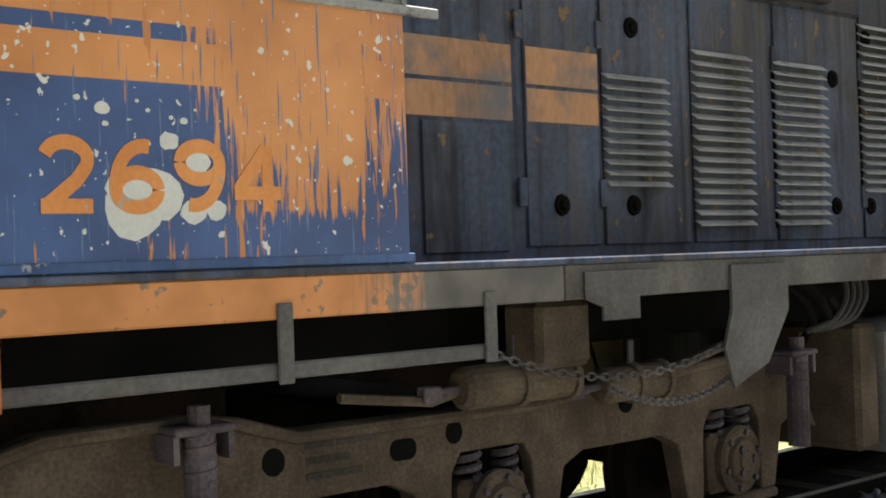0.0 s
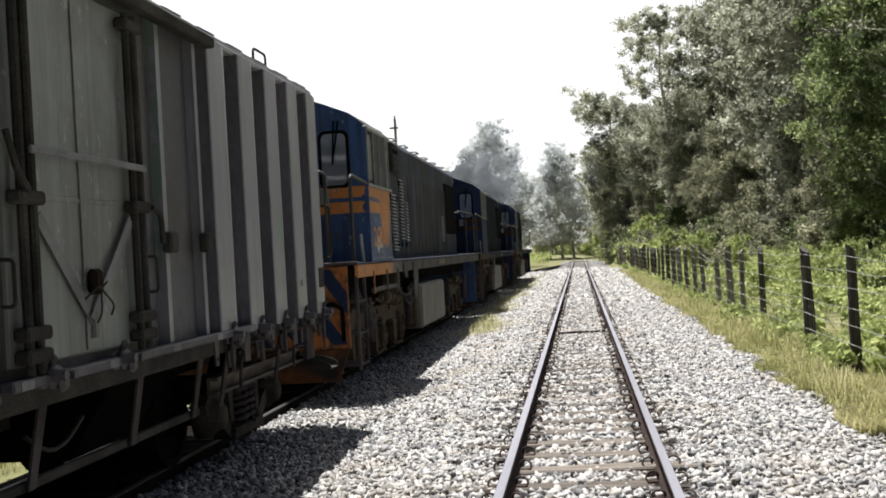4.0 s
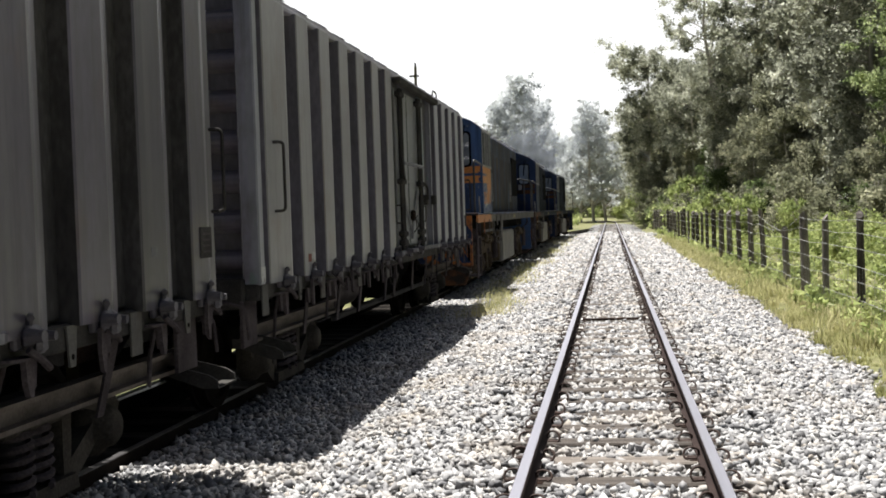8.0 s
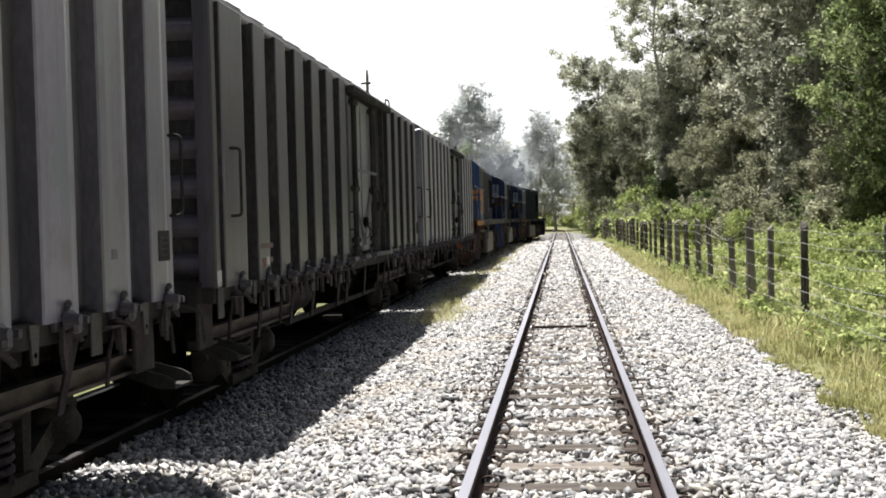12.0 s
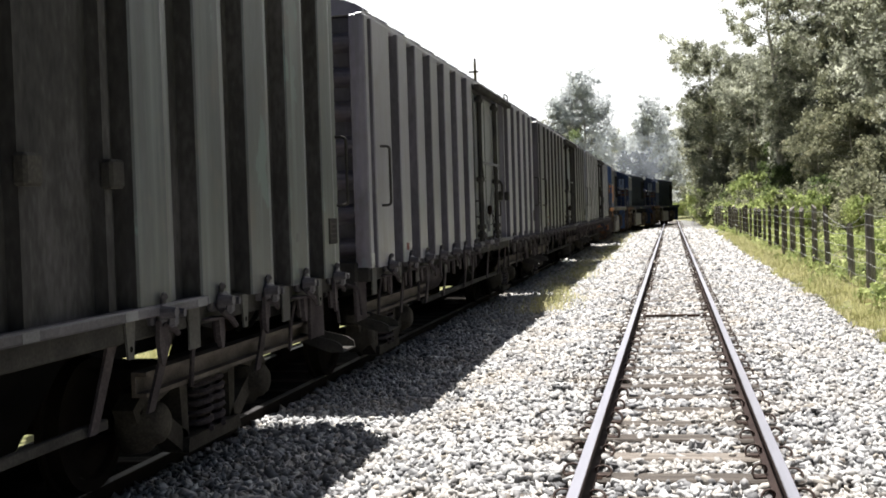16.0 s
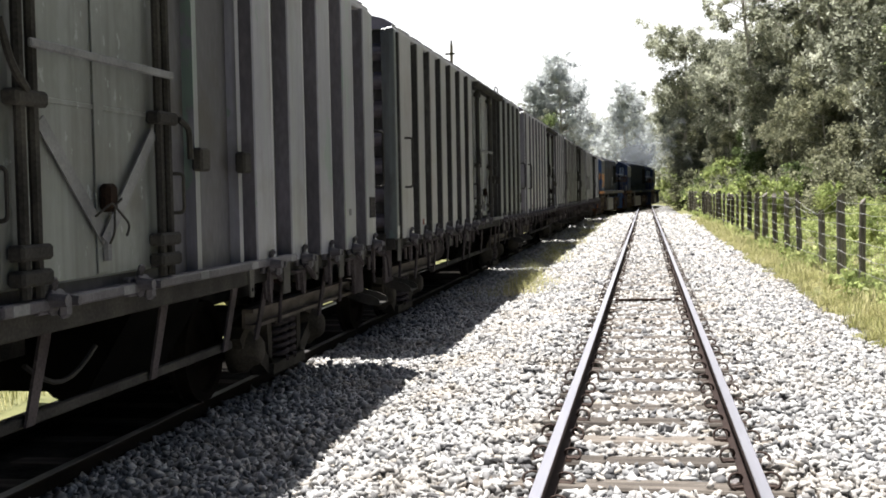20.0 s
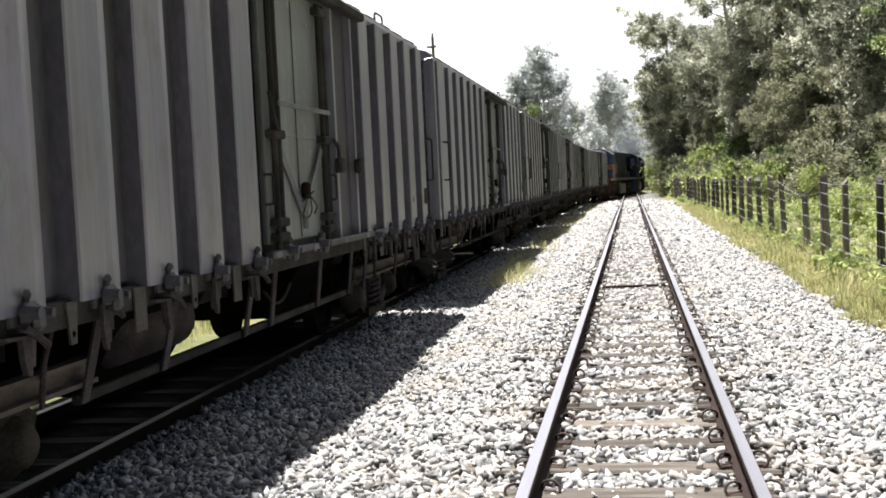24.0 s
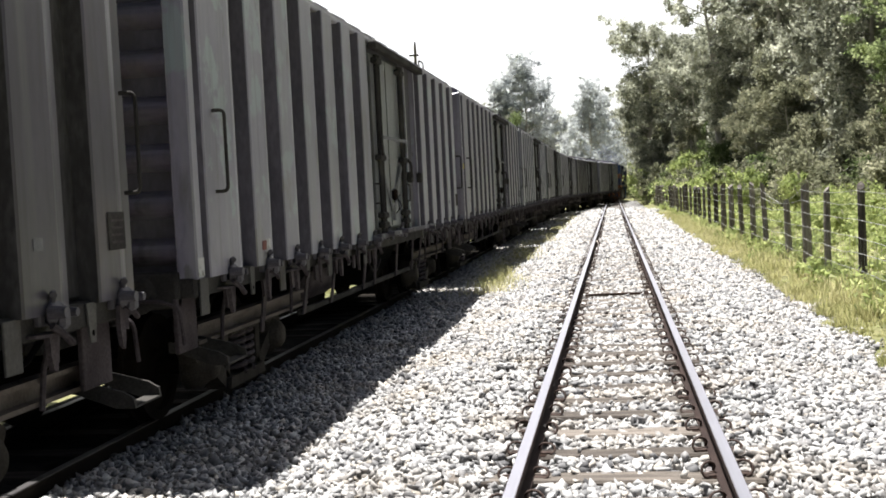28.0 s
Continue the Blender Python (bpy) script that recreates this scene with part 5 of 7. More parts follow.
def build_wagon(paint, label, rear_paint=None):
    w = thing("covered_wagon", label, "rail wagon", "wagons of the freight train")
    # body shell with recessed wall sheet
    shell = part("body", Shape().box(-1.245, 1.245, REAR + 0.10, FRONT - 0.10, 1.12, 3.36, 0.02), FLUTE if paint in (WAGON_BROWN, WAGON_OLIVE) else RECESS_SHADE, w, "inner wall sheet darkened for the recess shade")
    prof = [(-1.30, 3.36), (1.30, 3.36), (1.30, 3.405), (1.18, 3.48), (0.75, 3.60), (0.0, 3.66), (-0.75, 3.60), (-1.18, 3.48), (-1.30, 3.405)]
    roof = part("roof", Shape().prism(prof, "y", REAR + 0.05, FRONT - 0.05), WAGON, w, "low arched grey steel roof")
    seam = Shape().prism([(p[0] * 1.004, p[1] + 0.012) for p in prof[2:]], "y", -0.025, 0.025).mesh("roof_seam", WAGON)
    for i in range(17):
        o = new("roof_seam", seam)
        o.parent = roof
        o.matrix_basis = pose(0, REAR + 0.25 + i * (FRONT - REAR - 0.5) / 16, 0)
    part("roof_walk", Shape().box(-0.28, 0.28, REAR + 0.1, FRONT - 0.1, 3.71, 3.74).box(-0.22, 0.22, REAR + 0.2, REAR + 0.3, 3.60, 3.68).box(-0.22, 0.22, FRONT - 0.3, FRONT - 0.2, 3.60, 3.68), WAGON_DARK, roof)
    for g in (-1, 1):
        # raised panels: each a folded sheet with sloping flanks
        for a, b in REAR_PANELS + FRONT_PANELS:
            coat = rear_paint if rear_paint and b < 0 else paint
            sh = Shape()
            sh.prism([(g * 1.20, a), (g * 1.342, a + 0.028), (g * 1.35, a + 0.045), (g * 1.35, b - 0.17), (g * 1.343, b - 0.13), (g * 1.318, b - 0.03), (g * 1.20, b)], "z", 1.10, 3.335)
            panel = part("side_panel", sh, coat, w)
            # flank faces get the darker tone that stands in for shade
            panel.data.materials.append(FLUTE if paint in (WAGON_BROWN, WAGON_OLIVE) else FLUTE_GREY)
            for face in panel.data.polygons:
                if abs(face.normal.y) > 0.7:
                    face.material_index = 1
        # flat bay beside the door with two narrow posts and stop pads
        for y in (1.28, 2.02):
            # on the dark wagons the posts share that shade tone
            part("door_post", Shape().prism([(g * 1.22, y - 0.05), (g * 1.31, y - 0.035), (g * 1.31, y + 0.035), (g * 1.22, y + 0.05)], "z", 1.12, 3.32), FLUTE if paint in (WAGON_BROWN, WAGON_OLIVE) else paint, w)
            part("stop_pad", Shape().box(g * 1.30, g * 1.37, y - 0.07, y + 0.07, 1.74, 1.88, 0.015), WAGON_DARK, w, "dark stop pad")
        # eaves beam and slide rail over door and bay
        part("eaves_beam", Shape().box(g * 1.24, g * 1.315, REAR, FRONT, 3.322, 3.372, 0.01), WAGON, w)
        part("slide_rail", Shape().box(g * 1.32, g * 1.42, -1.0, 2.20, 3.24, 3.322, 0.012), WAGON_DARK, w)
        # corner posts
        for y in (REAR + 0.06, FRONT - 0.06):
            part("corner_post", Shape().box(g * 1.18, g * 1.325, y - 0.06, y + 0.06, 1.10, 3.36, 0.012), paint, w)
        # sill and its pale edge tabs
        part("side_sill", Shape().box(g * 1.12, g * 1.30, REAR, FRONT, 0.98, 1.115, 0.012), WAGON_DARK, w, "dusty side sill")
        # door
        d = part("sliding_door", Shape().box(g * 1.265, g * 1.315, -0.92, 0.90, 1.20, 3.20, 0.012), WAGON_DOOR, w, "sliding door with crossed lock bars")
        part("door_seam", Shape().box(g * 1.315, g * 1.325, -0.06, 0.05, 1.22, 3.18, 0.004), WAGON_DOOR, d)
        part("door_rib", Shape().box(g * 1.315, g * 1.322, -0.62, 0.62, 2.02, 2.045, 0.003), WAGON_DOOR, d)
        for y in (-0.80, -0.69, 0.62, 0.73):
            part("lock_rod", Shape().tube((g * 1.36, y, 1.16), (g * 1.36, y, 3.19), 0.026, 8), WAGON_DARK, d, "dark round lock rod")
        for y in (-0.745, 0.675):
            for z in (1.25, 1.36, 2.02, 3.12):
                part("rod_guide", Shape().box(g * 1.315, g * 1.40, y - 0.13, y + 0.13, z - 0.035, z + 0.035, 0.014), WAGON_DARK, d)
        part("cross_bar", Shape().box(g * 1.385, g * 1.405, -0.76, 0.74, 2.235, 2.275, 0.006), LIGHT_STEEL, d, "pale steel bar across the door")
        for sg in (-1, 1):
            part("lock_arm", Shape().prism([(sg * 0.62, 1.92), (sg * 0.62 - sg * 0.07, 1.96), (-sg * 0.06, 1.40), (sg * 0.02, 1.36)], "x", g * (1.336 + 0.008 * sg), g * (1.342 + 0.008 * sg)), LIGHT_STEEL, d, "pale slanting lock arm")
        seal = part("lock_seal", Shape().box(g * 1.33, g * 1.39, -0.055, 0.055, 1.52, 1.66, 0.02), RUST, d, "rusty lock box")
        for k in range(4):
            a = k * 1.7 + 2.4
            s = Shape().rod([(g * 1.39, 0, 1.55), (g * 1.42, 0.12 * math.cos(a), 1.50 + 0.10 * math.sin(a)), (g * 1.37, 0.17 * math.cos(a + 0.5), 1.44 + 0.09 * math.sin(a))], 0.006, 5)
            part("seal_wire", s, WAGON_DARK, seal)
        s = Shape().tube((g * 1.33, 0.02, 1.28), (g * 1.33, 0.02, 1.42), 0.028, 8)
        part("lock_stud", s, LIGHT_STEEL, d)
        part("rod_handle", Shape().rod([(g * 1.40, 0.80, 2.02), (g * 1.42, 0.90, 1.98), (g * 1.42, 0.91, 1.80)], 0.018, 6), WAGON_DARK, d)
        part("rod_handle", Shape().rod([(g * 1.40, -0.80, 2.05), (g * 1.42, -0.95, 2.14), (g * 1.41, -1.02, 2.32)], 0.018, 6), WAGON_DARK, d)
        for y in (-0.97, 0.87):
            part("grip", Shape().rod([(g * 1.32, y, 1.50), (g * 1.39, y, 1.50), (g * 1.39, y, 1.72), (g * 1.32, y, 1.72)], 0.010, 6), WAGON_DARK, d)
        # rail under the door
        part("door_rail", Shape().box(g * 1.30, g * 1.375, -1.0, 3.05, 1.095, 1.15, 0.01), CAST, w, "worn angle rail below the door")
        for y in (-0.93, 0.10, 1.12, 2.02, 2.88):
            part("paint_patch", Shape().box(g * 1.3755, g * 1.3775, y, y + 0.13, 1.10, 1.145), LIGHT_STEEL, w, "worn pale paint patch")
        # grips, data plate and marks
        for y in (REAR + 0.36, FRONT - 0.10):
            part("hand_grip", Shape().rod([(g * 1.345, y, 1.66), (g * 1.435, y, 1.66), (g * 1.435, y, 2.20), (g * 1.345, y, 2.20)], 0.012, 6), WAGON_DARK, w, "long vertical hand grip")
        plate = part("data_plate", Shape().box(g * 1.346, g * 1.360, FRONT - 0.36, FRONT - 0.16, 1.36, 1.56, 0.004), WAGON_DARK, w, "small dark data plate")
        for k in range(4):
            part("lettering_bar", Shape().box(g * 1.360, g * 1.3625, FRONT - 0.335, FRONT - 0.185, 1.395 + 0.038 * k, 1.408 + 0.038 * k), SILL, plate)
        part("corner_patch", Shape().box(g * 1.3255, g * 1.3285, REAR + 0.005, REAR + 0.115, 1.115, 1.235), WHITE_PAINT, w, "worn white paint patch on the corner")
        part("mark_square", Shape().box(g * 1.351, g * 1.3535, MARK_Y - 0.10, MARK_Y, 1.215, 1.285), RED_PAINT, w, "faded red square mark")
        part("mark_square", Shape().box(g * 1.351, g * 1.3535, MARK_Y + 0.005, MARK_Y + 0.105, 1.225, 1.295), WHITE_PAINT, w, "worn white square mark")
        for k, (a, b) in enumerate(((-0.17, 0.25), (-0.15, 0.24)) if paint is WAGON_BROWN else ()):
            part("lettering_bar", Shape().box(g * 1.351, g * 1.3525, MARK_Y + a, MARK_Y + b, 1.375 - 0.13 * k, 1.42 - 0.13 * k), DULL_RED, w, "faded unreadable lettering")
        part("chalk_mark", Shape().box(g * 1.351, g * 1.353, 4.70, 4.79, 1.40, 1.46), LIGHT_STEEL, w, "small pale mark")
        # hatch clamps with hooks along the sill, brackets below
        for i, (a, b) in enumerate(REAR_PANELS + FRONT_PANELS):
            y = a + 0.30 + (0.14 if i == 0 else 0.0)
            c = new("clamp", CLAMP)
            c.parent = w
            c.matrix_basis = pose(g * 1.31, y, 1.10, 0, 0, 0 if g > 0 else 180)
            h = new("clamp_hook", HOOKS[i % 2])
            h.parent = w
            h.matrix_basis = pose(g * 1.30, y - 0.05, 1.0, 0, 0, 0 if g > 0 else 180)
            u = a - 0.06
            if i % 2:
                tab = part("sill_tab", Shape().prism([(u, 1.105), (u + 0.11, 1.105), (u + 0.085, 0.90), (u + 0.025, 0.90)], "x", g * 1.304, g * 1.316), DUST, w, "grey hanging tab with a bolt hole")
                part("bolt_hole", Shape().tube((g * 1.312, u + 0.055, 0.95), (g * 1.318, u + 0.055, 0.95), 0.016, 8), BLACK, tab)
            else:
                part("sill_tab", Shape().box(g * 1.304, g * 1.318, u - 0.03, u + 0.12, 0.86, 1.105, 0.004), DUST, w, "grey square hanging plate")
            s = Shape()
            s.prism([(y + 0.12, 0.98), (y + 0.23, 0.98), (y + 0.21, 0.84), (y + 0.15, 0.84)], "x", g * 1.24, g * 1.26)
            part("bracket", s, SILL, w)
        for y in (-0.55, 0.35):
            c = new("clamp", CLAMP)
            c.parent = w
            c.matrix_basis = pose(g * 1.31, y, 1.13, 0, 0, 0 if g > 0 else 180)
        # continuous low rail: channel beams at the ends, a thinner bar between, slanting struts up to the sill
        for a, b in ((-6.25, -3.40), (2.72, 5.75)):
            u = [(g * 1.04, 0.62), (g * 1.13, 0.62), (g * 1.13, 0.645), (g * 1.065, 0.645), (g * 1.065, 0.735), (g * 1.13, 0.735), (g * 1.13, 0.76), (g * 1.04, 0.76)]
            part("lower_channel", Shape().prism(u, "y", a, b), CHANNEL, w, "dusty low channel beam")
        part("truss_rail", Shape().box(g * 1.08, g * 1.12, -3.62, 2.30, 0.53, 0.585, 0.008), WAGON_DARK, w)
        for a, b in ((-4.86, -4.66), (-3.58, -3.34), (-2.55, -2.27), (-1.05, -0.78), (-0.42, -0.24), (0.94, 1.14), (2.10, 2.34), (2.74, 3.04), (4.40, 4.66)):
            s = Shape()
            s.prism([(a - 0.05, 0.54), (a + 0.03, 0.54), (b + 0.05, 1.0), (b - 0.05, 1.0)], "x", g * 1.132, g * 1.148)
            part("strut", s, SILL, w)
        for a in (-5.7, -3.9, 3.4, 5.2):
            part("hanger", Shape().rod([(g * 1.16, a, 1.0), (g * 1.15, a - 0.1, 0.8), (g * 1.15, a - 0.14, 0.60)], 0.016, 6), SILL, w)
        # chain looped under the door
        pts = [(g * 1.05, -0.30 + 0.09 * q, 0.80 - 0.13 * math.sin(math.pi * q / 8)) for q in range(9)]
        part("chain", Shape().rod(pts, 0.014, 5), WAGON_DARK, w, "slack dark chain")
        # corner steps: two sloping arms with a tread across their ends, and a hanging corner plate
        for e in (-1, 1):
            ys = (5.58, 5.92) if e > 0 else (-6.46, -6.08)
            step = part("corner_step", Shape().box(g * 1.32, g * 1.41, ys[0] + 0.012, ys[1] - 0.012, 0.510, 0.522), WAGON_DARK, w, "dusty steel corner step")
            for y in ys:
                part("step_arm", Shape().prism([(g * 1.0, 0.67), (g * 1.10, 0.66), (g * 1.34, 0.60), (g * 1.40, 0.565), (g * 1.41, 0.51), (g * 1.30, 0.51), (g * 1.08, 0.59), (g * 1.0, 0.60)], "y", y - 0.012, y + 0.012), WAGON_DARK, step)
            y = 5.60 if e > 0 else -6.62
            part("corner_plate", Shape().box(g * 1.17, g * 1.20, y - 0.17, y + 0.17, 0.63, 0.985, 0.006), SILL, w, "square hanging corner plate")
    # ends with level corrugations
    for e in (-1, 1):
        E = FRONT if e > 0 else REAR
        prof = [(E - e * 0.16, 3.36), (E - e * 0.16, 1.14)]
        for k in range(7):
            z = 1.15 + k * 0.306
            prof += [(E - e * 0.15, z + 0.002)] + [(E - e * (0.15 - 0.145 * math.sin(math.pi * q / 10) ** 0.85), z + 0.02 + 0.225 * q / 10) for q in range(0, 11)] + [(E - e * 0.15, z + 0.30)]
        part("end_wall", Shape().prism(prof, "x", -1.19, 1.19), WAGON_BROWN, w, "grey end wall of rounded level corrugations", False)
        part("end_beam", Shape().box(-1.20, 1.20, (E + e * (-0.02)), (E + e * (+0.06)), 0.92, 1.16, 0.015), WAGON_DARK, w)
        s = Shape().lathe([((E + e * (+0.06)), 0.10), ((E + e * (+0.10)), 0.13), ((E + e * (+0.12)), 0.09)], (0.95, 0, 1.02), "y", 16)
        part("air_cap", s, WAGON_DARK, w)
        c = part("coupler", Shape().box(-0.10, 0.10, (E + e * (-0.3)), (E + e * (+0.28)), 0.66, 0.84, 0.02).box(-0.16, 0.17, (E + e * (+0.26)), (E + e * (+0.55)), 0.60, 0.90, 0.05), RUST, w, "rusty automatic coupler")
        part("brake_hose", Shape().rod([(0.35, (E + e * (+0.05)), 0.86), (0.36, (E + e * (+0.22)), 0.80), (0.30, (E + e * (+0.38)), 0.62), (0.22, (E + e * (+0.50)), 0.66)], 0.022, 7), BLACK, c)
        part("uncoupling_rod", Shape().rod([(0.15, (E + e * (+0.12)), 0.98), (1.10, (E + e * (+0.14)), 0.98), (1.24, (E + e * (+0.14)), 0.94), (1.26, (E + e * (+0.14)), 0.70)], 0.014, 6), SILL, w)
    part("centre_sill", Shape().box(-0.22, 0.22, REAR, FRONT, 0.64, 0.96, 0.01), WAGON_DARK, w)
    # filler blocks added to close off daylight seen under the floor
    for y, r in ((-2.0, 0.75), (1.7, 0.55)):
        part("hopper", Shape().prism([(-1.15, 1.10), (1.05, 1.10), (0.62, 0.42), (-0.75, 0.42)], "y", y - r, y + r), BLACK, w, "black block filling the dark space under the floor")
    # one more added filler inside each bogie, against daylight showing through
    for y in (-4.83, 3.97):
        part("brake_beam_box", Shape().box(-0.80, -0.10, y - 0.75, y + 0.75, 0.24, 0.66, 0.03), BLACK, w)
    part("air_tank", Shape().lathe([(-0.62, 0.02), (-0.58, 0.16), (-0.5, 0.20), (0.5, 0.20), (0.58, 0.16), (0.62, 0.02)], (0.72, -1.95, 0.74), "y", 16), SILL, w, "dusty brake air tank", True)
    stand = part("brake_stand", Shape().box(-0.95, -0.70, FRONT - 0.4, FRONT - 0.15, 3.50, 3.66, 0.02), WAGON_DARK, w)
    part("brake_shaft", Shape().rod([(-0.82, FRONT - 0.28, 3.5), (-0.82, FRONT - 0.28, 3.86)], 0.018, 6), WAGON_DARK, stand)
    part("roof_grip", Shape().rod([(0.9, FRONT - 0.3, 3.45), (0.9, FRONT - 0.3, 3.78), (0.9, FRONT - 0.75, 3.78), (0.9, FRONT - 0.75, 3.45)], 0.014, 6), WAGON_DARK, w)
    for y in (-4.83, 3.97):
        wagon_bogie(w, y)
    return w

# ---- locomotives ----
def loco_bogie(parent, yc):
    """Three-axle cast bogie."""
    b = part("bogie", Shape().box(-0.95, 0.95, yc - 0.35, yc + 0.35, 0.50, 0.92, 0.03), BLACK, parent, "dusty cast three-axle bogie")
    for g in (-1, 1):
        top = [(yc - 2.62, 0.55), (yc - 2.45, 0.98), (yc - 2.2, 1.04), (yc - 1.62, 1.05), (yc - 1.40, 1.02), (yc - 1.12, 0.94), (yc + 0.30, 0.93), (yc + 0.55, 0.96), (yc + 0.80, 1.01), (yc + 1.35, 1.00), (yc + 2.0, 1.04), (yc + 2.45, 1.0), (yc + 2.70, 0.55)]
        low = []
        for y in (yc + 1.85, yc, yc - 1.85):
            low += [(y + 0.62, 0.66), (y + 0.48, 0.60), (y + 0.40, 0.27), (y + 0.27, 0.27), (y + 0.255, 0.66), (y + 0.20, 0.745), (y - 0.20, 0.745), (y - 0.255, 0.66), (y - 0.27, 0.27), (y - 0.40, 0.27), (y - 0.48, 0.60), (y - 0.62, 0.66)]
        f = part("side_frame", Shape().prism(top + low, "x", g * 0.90, g * 1.02), TRUCK, b, "", False, 0.014)
        path = [(g * 1.035, p, z - 0.022) for p, z in top[1:-1]]
        part("frame_rim", Shape().rod(path, 0.028, 8), TRUCK, f)
        for y, z, r in ((yc - 1.22, 0.83, 0.055), (yc - 0.24, 0.84, 0.05), (yc + 0.95, 0.86, 0.055)):
            h = Shape().lathe([(g * 1.019, 0.0), (g * 1.019, r), (g * 1.0245, r), (g * 1.0245, 0.0)], (0, y, z), "x", 20)
            part("frame_hole", h, BLACK, f, "black round hole")
        oval = [(yc - 0.54 + sx * 0.035 + 0.04 * math.cos(radians(a0)), 0.80 + 0.045 * math.sin(radians(a0))) for sx, a0 in [(1, d) for d in range(-90, 91, 20)] + [(-1, d) for d in range(90, 271, 20)]]
        part("frame_hole", Shape().prism(oval, "x", g * 1.019, g * 1.0245), BLACK, f, "black oval hole")
        for k, (a, c) in enumerate(((-1.06, -0.69), (-1.06, -0.83), (-1.06, -0.77))):
            part("lettering_bar", Shape().box(g * 1.0195, g * 1.0235, yc + a, yc + c, 0.86 - 0.062 * k, 0.888 - 0.062 * k), WAGON_TRUCK, f, "raised cast lettering")
        for k, y in enumerate((yc - 1.85, yc, yc + 1.85)):
            box = part("axle_box", Shape().box(g * 0.90, g * 1.03, y - 0.215, y + 0.215, 0.30, 0.62, 0.025), TRUCK, b, "cast axle box with a round bolted cover")
            part("cover", Shape().lathe([(g * 1.03, 0.185), (g * 1.07, 0.185), (g * 1.085, 0.165), (g * 1.075, 0.125), (g * 1.10, 0.11), (g * 1.105, 0.06), (g * 1.115, 0.05), (g * 1.115, 0.01)], (0, y, 0.47), "x", 24), TRUCK, box)
            for a in range(6):
                c, t = math.cos(a * 1.047 + 0.3), math.sin(a * 1.047 + 0.3)
                part("bolt", Shape().tube((g * 1.07, y + 0.150 * c, 0.47 + 0.150 * t), (g * 1.10, y + 0.150 * c, 0.47 + 0.150 * t), 0.018, 6), SILL, box)
            for a in range(3):
                c, t = math.cos(a * 2.094), math.sin(a * 2.094)
                part("bolt", Shape().tube((g * 1.10, y + 0.07 * c, 0.47 + 0.07 * t), (g * 1.12, y + 0.07 * c, 0.47 + 0.07 * t), 0.022, 8), SILL, box)
            for dy in (-0.12, 0.12):
                part("spring", Shape().spring((g * 0.965, y + dy), 0.06, 0.62, 0.745, 2.5, 0.018, 10), SILL, b, "coil spring")
            part("pedestal_tie", Shape().box(g * 0.89, g * 1.035, y - 0.41, y + 0.41, 0.215, 0.27, 0.014), TRUCK, b)
            part("brake_shoe", Shape().prism([(y + 0.44, 0.22), (y + 0.52, 0.24), (y + 0.56, 0.44), (y + 0.50, 0.60), (y + 0.44, 0.58), (y + 0.47, 0.42)], "x", g * 0.56, g * 0.72), TRUCK, b)
            part("brake_hanger", Shape().rod([(g * 0.80, y + 0.56, 0.90), (g * 0.80, y + 0.60, 0.60), (g * 0.80, y + 0.50, 0.38)], 0.026, 7), TRUCK, b)
        for y in (yc - 1.62, yc + 2.32):
            s = Shape().tube((g * 1.14, y, 0.50), (g * 1.14, y, 1.02), 0.062, 12).tube((g * 1.14, y, 1.02), (g * 1.14, y, 1.10), 0.045, 10)
            s.spring((g * 1.14, y), 0.058, 0.82, 1.0, 4, 0.012, 10)
            s.box(g * 1.02, g * 1.20, y - 0.13, y + 0.13, 1.0, 1.03, 0.008).box(g * 1.02, g * 1.18, y - 0.13, y - 0.105, 0.90, 1.0).box(g * 1.02, g * 1.18, y + 0.105, y + 0.13, 0.90, 1.0)
            part("damper", s, SILL, b, "upright tube damper")
        for y0, y1, r in ((yc - 0.30, yc + 0.42, 0.095), (yc + 0.62, yc + 1.12, 0.085)):
            m, z = (y0 + y1) / 2, 1.04 if r > 0.09 else 0.97
            s = Shape().lathe([(y0, 0.03), (y0, r * 0.75), (y0 + 0.03, r), (m - 0.025, r), (m - 0.025, r + 0.014), (m + 0.025, r + 0.014), (m + 0.025, r), (y1 - 0.05, r), (y1 - 0.05, r + 0.016), (y1 - 0.015, r + 0.016), (y1 - 0.015, r * 0.8), (y1 + 0.04, r * 0.35), (y1 + 0.04, 0.01)], (g * 1.13, 0, z), "y", 18)
            cylinder = part("brake_cylinder", s, TRUCK, b, "dusty brake cylinder with a clamping strap")
            part("piston_rod", Shape().tube((g * 1.13, y0 - 0.16, z - 0.01), (g * 1.13, y0 + 0.01, z), 0.020, 8), SILL, cylinder)
            part("clevis", Shape().box(g * 1.10, g * 1.116, y0 - 0.22, y0 - 0.12, z - 0.045, z + 0.025, 0.006).box(g * 1.144, g * 1.16, y0 - 0.22, y0 - 0.12, z - 0.045, z + 0.025, 0.006), SILL, cylinder)
            part("strap_lug", Shape().box(g * 1.12, g * 1.14, m - 0.02, m + 0.02, z + r, z + r + 0.12, 0.005), SILL, cylinder)
        for k in range(4):
            y = yc + 2.52 + 0.07 * k
            part("hose", Shape().rod([(g * 1.22, y + 0.20, 1.42), (g * 1.25, y + 0.18, 1.30), (g * 1.23, y + 0.08, 1.18), (g * 1.12, y - 0.06, 1.12)], 0.017, 7), WAGON_DARK, b, "bent brake hose")
        part("brake_rod", Shape().rod([(g * 1.12, yc - 0.95, 1.06), (g * 1.12, yc - 0.45, 1.0), (g * 1.12, yc - 0.28, 1.03)], 0.022, 6), TRUCK, b)
